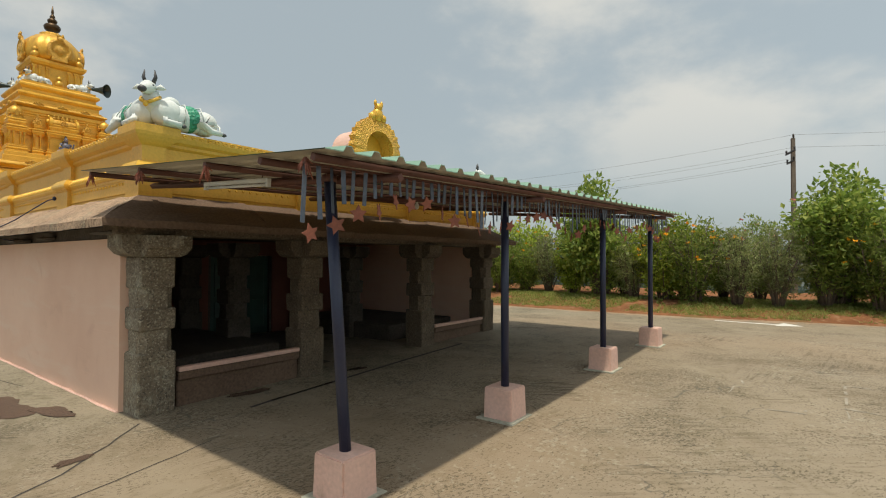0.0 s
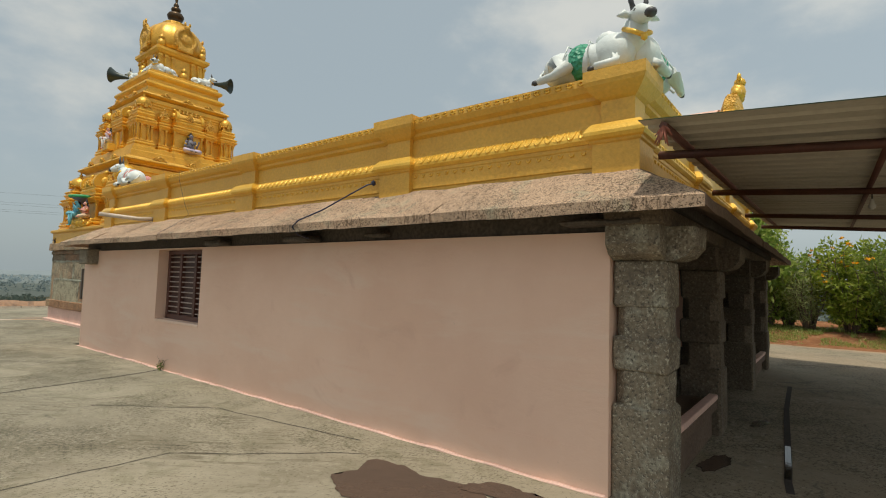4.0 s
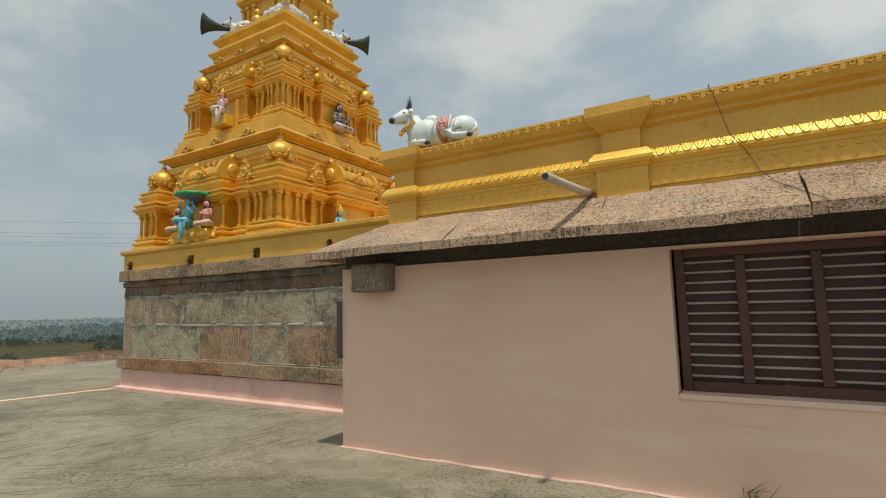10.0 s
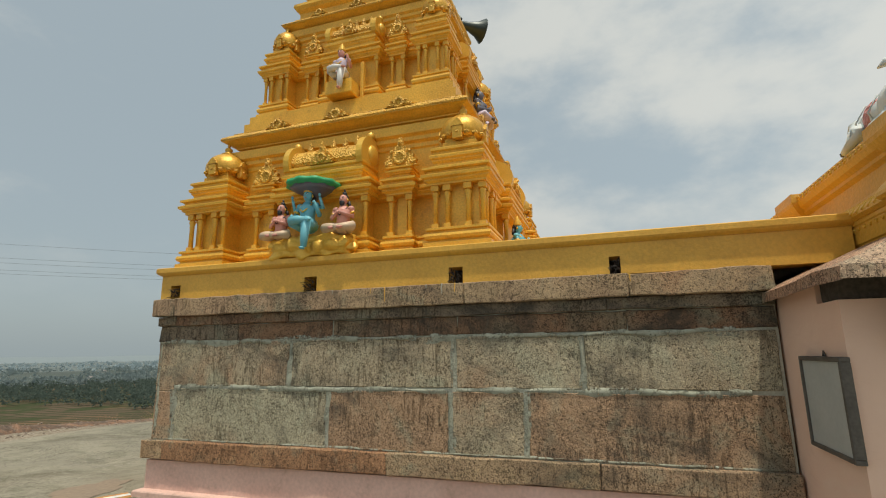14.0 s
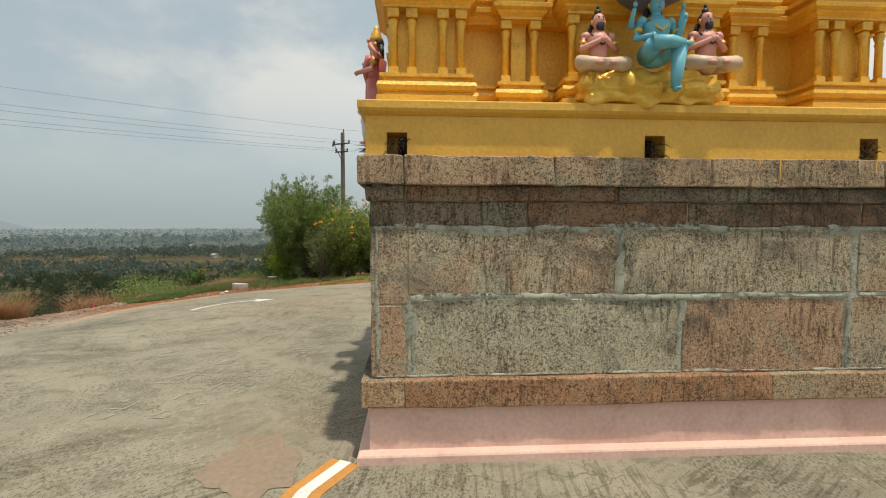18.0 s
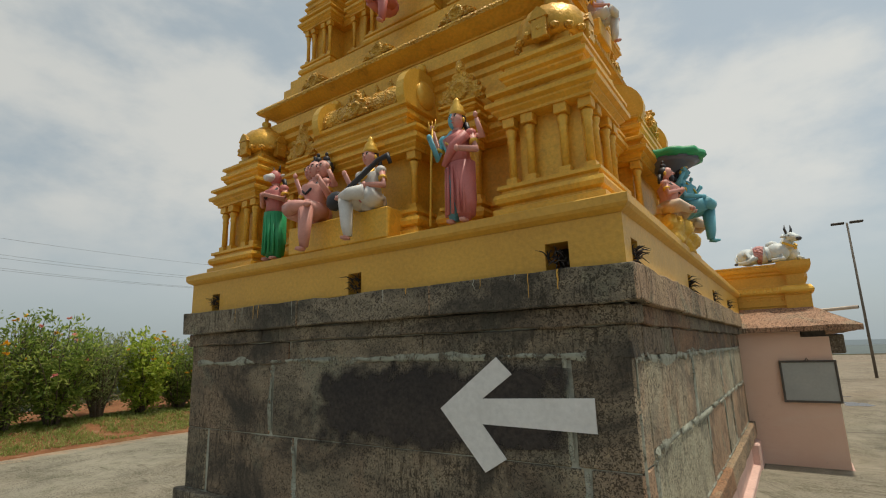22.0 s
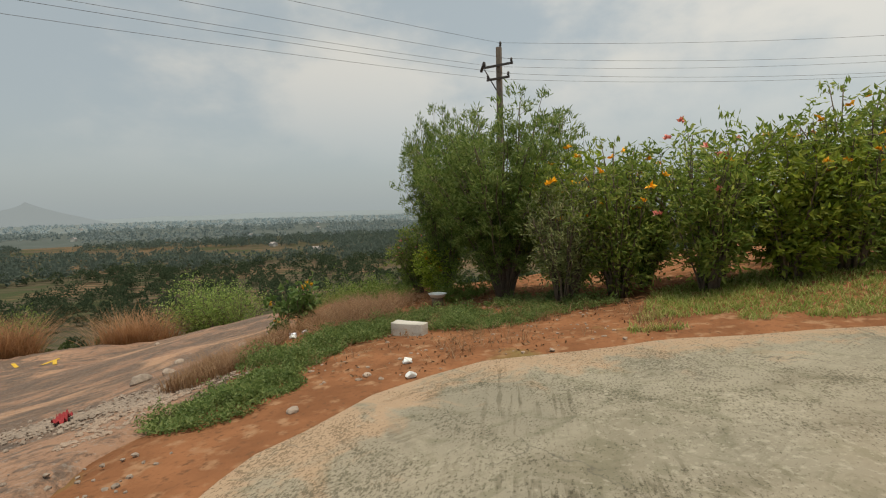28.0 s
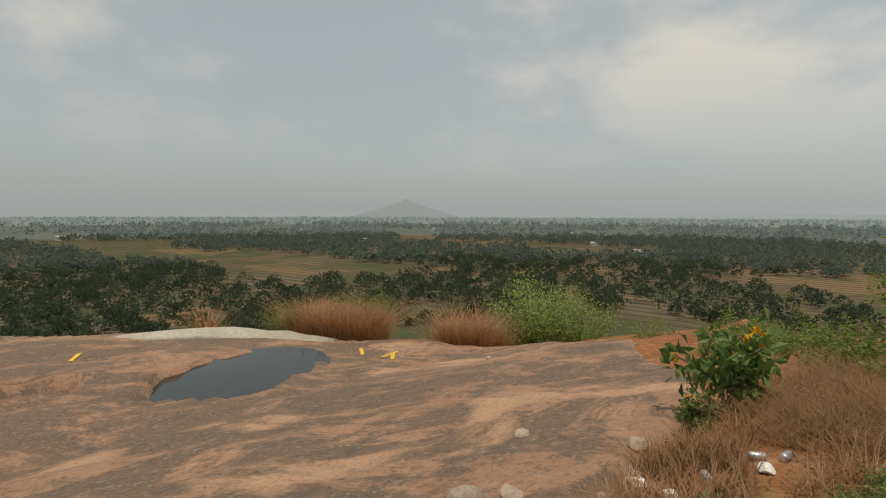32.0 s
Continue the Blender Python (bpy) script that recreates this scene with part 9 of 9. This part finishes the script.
# farm houses
M_HOUSE = paint("house_whitewash", (0.45, 0.45, 0.42), (0.36, 0.35, 0.32), rough=0.8, scale=0.2, fine=1.0, bump=0.06, depth=0.01)
M_ROOFF = paint("house_roof", (0.33, 0.33, 0.34), (0.26, 0.2, 0.17), rough=0.8, scale=0.2, fine=1.0, bump=0.1, depth=0.01)
for k in range(34):
    a = rng.uniform(radians(-5), radians(120))
    r = rng.uniform(330, 1500)
    x, y = 11 + r * math.cos(a), 24 + r * math.sin(a)
    h = thing("farm_house", (x, y, ground_z(x, y) - 0.3), math.degrees(rng.uniform(0, 3.1)), "small pale farm house on the far plain", "house", "houses on the plain")
    w, l, e = rng.uniform(3, 5), rng.uniform(5, 10), rng.uniform(2.5, 4)
    bm = bmesh.new()
    box(bm, -l / 2, l / 2, -w / 2, w / 2, 0, e)
    part("wall", bm, M_HOUSE, h)
    bm = bmesh.new()
    prism(bm, [(-w / 2 - 0.4, e + 0.02), (w / 2 + 0.4, e + 0.02), (0, e + w * 0.28)], "x", -l / 2 - 0.3, l / 2 + 0.3)
    part("roof", bm, M_ROOFF, h)
# far rim of the plain, lone hill: haze painted as pale glowing colour
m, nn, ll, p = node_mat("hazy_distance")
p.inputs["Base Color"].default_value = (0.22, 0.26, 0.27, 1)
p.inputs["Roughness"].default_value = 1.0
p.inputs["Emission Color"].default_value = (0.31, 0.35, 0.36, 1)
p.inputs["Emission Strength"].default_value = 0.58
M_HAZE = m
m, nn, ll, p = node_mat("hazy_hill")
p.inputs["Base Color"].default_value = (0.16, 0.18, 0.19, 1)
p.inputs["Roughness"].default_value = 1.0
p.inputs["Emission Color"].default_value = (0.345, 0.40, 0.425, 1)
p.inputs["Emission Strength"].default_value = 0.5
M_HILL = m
bm = bmesh.new()
N = 360
low, high = [], []
for i in range(N):
    a = math.tau * i / N
    r = 3300
    hgt = -6 + 22 * (0.5 + noise.noise((math.cos(a) * 4, math.sin(a) * 4, 1.0))) * 0.6 + 6 * noise.noise((math.cos(a) * 22, math.sin(a) * 22, 3.0))
    low.append(bm.verts.new((11 + r * math.cos(a), 24 + r * math.sin(a), -60)))
    high.append(bm.verts.new((11 + r * math.cos(a), 24 + r * math.sin(a), hgt)))
for i in range(N):
    bm.faces.new((low[i], low[(i + 1) % N], high[(i + 1) % N], high[i]))
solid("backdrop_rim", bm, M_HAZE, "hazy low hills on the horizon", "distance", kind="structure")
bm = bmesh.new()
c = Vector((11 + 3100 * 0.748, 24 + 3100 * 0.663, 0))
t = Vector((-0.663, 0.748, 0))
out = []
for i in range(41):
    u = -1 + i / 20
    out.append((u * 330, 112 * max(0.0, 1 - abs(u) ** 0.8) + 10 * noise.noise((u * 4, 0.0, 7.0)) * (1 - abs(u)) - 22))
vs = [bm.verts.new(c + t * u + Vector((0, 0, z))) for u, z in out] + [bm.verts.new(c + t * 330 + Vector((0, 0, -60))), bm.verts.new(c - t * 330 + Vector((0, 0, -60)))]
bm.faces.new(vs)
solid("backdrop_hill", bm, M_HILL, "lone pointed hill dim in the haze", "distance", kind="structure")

# ---- small things by the rock ----
def stand(x, y):
    return max(ground_z(x, y), rock_top(x, y))


M_BLOCKW = paint("kerb_concrete", (0.52, 0.50, 0.45), (0.42, 0.40, 0.36), rough=0.9, scale=3, fine=30, bump=0.12, depth=0.008)
bm = bmesh.new()
box(bm, -0.27, 0.27, -0.10, 0.10, -0.02, 0.19, bevel=0.012)
bmesh.ops.subdivide_edges(bm, edges=bm.edges[:], cuts=2, use_grid_fill=True)
roughen(bm, 0.008, 8, 4)
ob = solid("concrete_block", bm, M_BLOCKW, "pale grey concrete kerb block lying on red earth", "block")
ob.matrix_world = pose(15.36, 23.15, stand(15.36, 23.15), 0, 0, 68)
bas = thing("basin", (18.3, 22.85, stand(18.3, 22.85)), label="white enamel basin standing on a stump", category="basin")
bm = bmesh.new()
lathe(bm, [(0.13, 0), (0.12, 0.16), (0.11, 0.17)], 14)
part("stump", bm, M_BARK, bas)
bm = bmesh.new()
lathe(bm, [(0.10, 0.175), (0.15, 0.2), (0.185, 0.26), (0.20, 0.265), (0.18, 0.25), (0.14, 0.205), (0.02, 0.195)], 28)
part("bowl", bm, M_WHITE, bas, smooth=True)
# stones and rubble
M_STONE = paint("loose_stone", (0.36, 0.29, 0.23), (0.25, 0.2, 0.16), rough=0.9, scale=4, fine=25, bump=0.25, depth=0.01, vary=0.3)


def stone_mesh(seed):
    bm = bmesh.new()
    bmesh.ops.create_icosphere(bm, subdivisions=2, radius=1.0)
    r = random.Random(seed)
    for v in bm.verts:
        v.co *= 1 + 0.28 * noise.noise(v.co * 1.3 + Vector((seed * 3.1, 0, 0)))
        v.co.z = max(-0.45, v.co.z * 0.7)
    return mesh_from(bm, "stone", M_STONE)


stones = [stone_mesh(k) for k in range(5)]
rnd = random.Random(6)
for x, y, s in ((14.72, 26.98, 0.17), (14.95, 26.7, 0.09), (16.6, 27.5, 0.10), (15.3, 26.15, 0.13), (15.6, 26.0, 0.11), (15.9, 26.1, 0.09), (15.1, 26.0, 0.07), (22.0, 31.3, 0.1), (12.2, 23.9, 0.06), (13.2, 23.4, 0.05), (16.4, 26.2, 0.11)):
    ob = new("stone", stones[rnd.randrange(5)])
    ob.matrix_world = pose(x, y, stand(x, y) + s * 0.22, rnd.uniform(-20, 20), 0, rnd.uniform(0, 360)) @ Matrix.Diagonal((s, s * rnd.uniform(0.7, 1), s * 0.8, 1))
    tagged(ob, "loose weathered stone lying on the rock", "stone", "loose stones")
V, F, cnt = [], [], 0
sm = ICO1_V
for k in range(2600):
    if k < 1900:
        x, y = (lambda q: (12.5 + 1.6 * q + rng.normal(0, 0.22), 27.0 - 1.5 * q + rng.normal(0, 0.3)))(rng.uniform())
    else:
        x = rng.uniform(-6, 11.5)
        y = 23.35 + 0.09 * x + rng.uniform(0.2, 1.6)
    if yard_edge(x, y) < 0.12:
        continue
    s = rng.uniform(0.008, 0.03)
    V.append(sm * (1 + rng.normal(0, 0.18, (len(sm), 1))) * s * np.array([1, 1, 0.7]) + np.array([x, y, stand(x, y) + s * 0.35]))
    F.append(ICO1_F + cnt)
    cnt += len(sm)
me = bpy.data.meshes.new("gravel")
me.from_pydata(np.concatenate(V).tolist(), [], np.concatenate(F).tolist())
me.materials.append(M_STONE)
tagged(new("gravel", me), "scattered pale gravel and rubble", "gravel", kind="stuff")
# yellow paint marks on the rock
M_YELLOW = paint("yellow_mark_paint", (0.62, 0.40, 0.03), (0.5, 0.3, 0.03), rough=0.8, scale=4, fine=20, bump=0.1, depth=0.003)
for x, y, ang in ((21.6, 34.1, 40), (21.7, 34.3, 10), (21.5, 35.2, 50), (16.0, 39.6, 60)):
    bm = bmesh.new()
    c, s = math.cos(radians(ang)), math.sin(radians(ang))
    for i in range(6):
        q = []
        for u, v in ((i / 6, -0.05), ((i + 1) / 6, -0.05), ((i + 1) / 6, 0.05), (i / 6, 0.05)):
            px, py = x + (u - 0.5) * 0.8 * c - v * s, y + (u - 0.5) * 0.8 * s + v * c
            q.append(bm.verts.new((px, py, rock_z(px, py) + 0.085)))
        bm.faces.new(q)
    solid("paint_mark", bm, M_YELLOW, "yellow paint stroke on the bare rock", "paint mark", "rock paint marks")
# litter: cans, cups and a red rag
M_TIN = paint("tin", (0.55, 0.56, 0.60), (0.4, 0.42, 0.5), rough=0.3, metal=0.6, scale=20, fine=60, bump=0.1, depth=0.001)
for x, y, tz in ((16.34, 25.29, 20), (16.40, 25.10, 75), (15.85, 25.55, 130)):
    bm = bmesh.new()
    lathe(bm, [(0.025, -0.065), (0.033, -0.055), (0.033, 0.052), (0.026, 0.065)], 16)
    ob = solid("drink_can", bm, M_TIN, "discarded white and blue drink can in dry grass", "can", "litter", smooth=True)
    ob.matrix_world = pose(x, y, stand(x, y) + 0.034, 90, 0, tz)
for x, y in ((15.70, 26.0), (15.50, 25.72), (16.1, 25.2), (15.62, 25.95), (13.0, 22.9), (13.6, 23.0)):
    bm = bmesh.new()
    bmesh.ops.create_icosphere(bm, subdivisions=2, radius=0.06)
    roughen(bm, 0.04, 14, x * 3)
    for v in bm.verts:
        v.co.z = max(-0.03, v.co.z * 0.6)
    ob = solid("crumpled_wrapper", bm, M_WHITE, "crumpled white wrapper among dry weeds", "litter", "litter")
    ob.matrix_world = pose(x, y, stand(x, y) + 0.03)
M_RAG = paint("red_cloth", (0.30, 0.025, 0.03), (0.2, 0.018, 0.022), rough=0.85, scale=8, fine=60, bump=0.15, depth=0.003)
bm = bmesh.new()
bmesh.ops.create_grid(bm, x_segments=18, y_segments=10, size=0.5)
for v in bm.verts:
    v.co = Vector((v.co.x * 0.5, v.co.y * 0.22, 0.04 + 0.11 * abs(noise.noise(v.co * 7))))
ob = solid("red_rag", bm, M_RAG, "crumpled red cloth on the rubble", "cloth", smooth=True)
ob.matrix_world = pose(12.8, 26.55, stand(12.8, 26.55) - 0.02, 0, 0, 25) @ Matrix.Diagonal((0.55, 0.6, 1.2, 1))

# ---- dry leaves, twigs and gravel on the bare earth ----
rng = np.random.default_rng(21)


def top_z(x, y):
    return max(ground_z(x, y), rock_top(x, y)) + 0.012


L_DRY = leaf_material("dry_leaf", (0.20, 0.11, 0.055), (0.14, 0.08, 0.04), (0.28, 0.18, 0.10), 0.15)
spots = np.array(scatter(1500, rng, lambda x, y: yard_edge(x, y) > 0.2 and noise.noise((x * 0.9, y * 0.9, 5.0)) > -0.25, 13.0, 20.0, 19.5, 25.2, top_z)) + np.array([0, 0, 0.02])
me = leaves_mesh("dry_leaves", spots, np.tile([0, 0, 0.3], (len(spots), 1)), 0.06, 0.026, L_DRY, rng, 0.0, 0.5)
tagged(new("dry_leaves", me), "brown fallen leaves strewn on the red earth", "leaves", kind="stuff")
spots = scatter(420, rng, lambda x, y: yard_edge(x, y) > 0.4 and noise.noise((x * 1.1, y * 1.1, 8.0)) > 0.05, 13.5, 20.0, 19.5, 25.0, top_z)
blades("dry_grass", spots, 0.16, 0.007, L_STRAW, "thin dry grass tufts on the red earth", "grass", rng, lean=1.6, per=6)
M_GRAVEL = paint("gravel_stone", (0.34, 0.26, 0.20), (0.22, 0.165, 0.125), rough=0.95, scale=9, fine=60, bump=0.25, depth=0.004)
heap = grass_patch(13.4, 25.75, 1.5, 0.35)
spots = scatter(650, rng, heap, 11, 16, 24.6, 27, top_z) + scatter(250, rng, lambda x, y: yard_edge(x, y) > 0.1, 13.0, 19.0, 20.0, 25.2, top_z)
vs, fs = [], []
for x, y, z in spots:
    r = rng.uniform(0.008, 0.032)
    k = ICO1_V * (1 + rng.uniform(-0.25, 0.25, (len(ICO1_V), 1))) * np.array([r * rng.uniform(0.8, 1.4), r * rng.uniform(0.8, 1.4), r * 0.7])
    fs += (ICO1_F + len(vs)).tolist()
    vs += (k + np.array([x, y, z])).tolist()
me = bpy.data.meshes.new("gravel")
me.from_pydata(vs, [], fs)
me.materials.append(M_GRAVEL)
tagged(new("gravel", me), "small angular gravel scattered beside the rock", "gravel", kind="stuff")
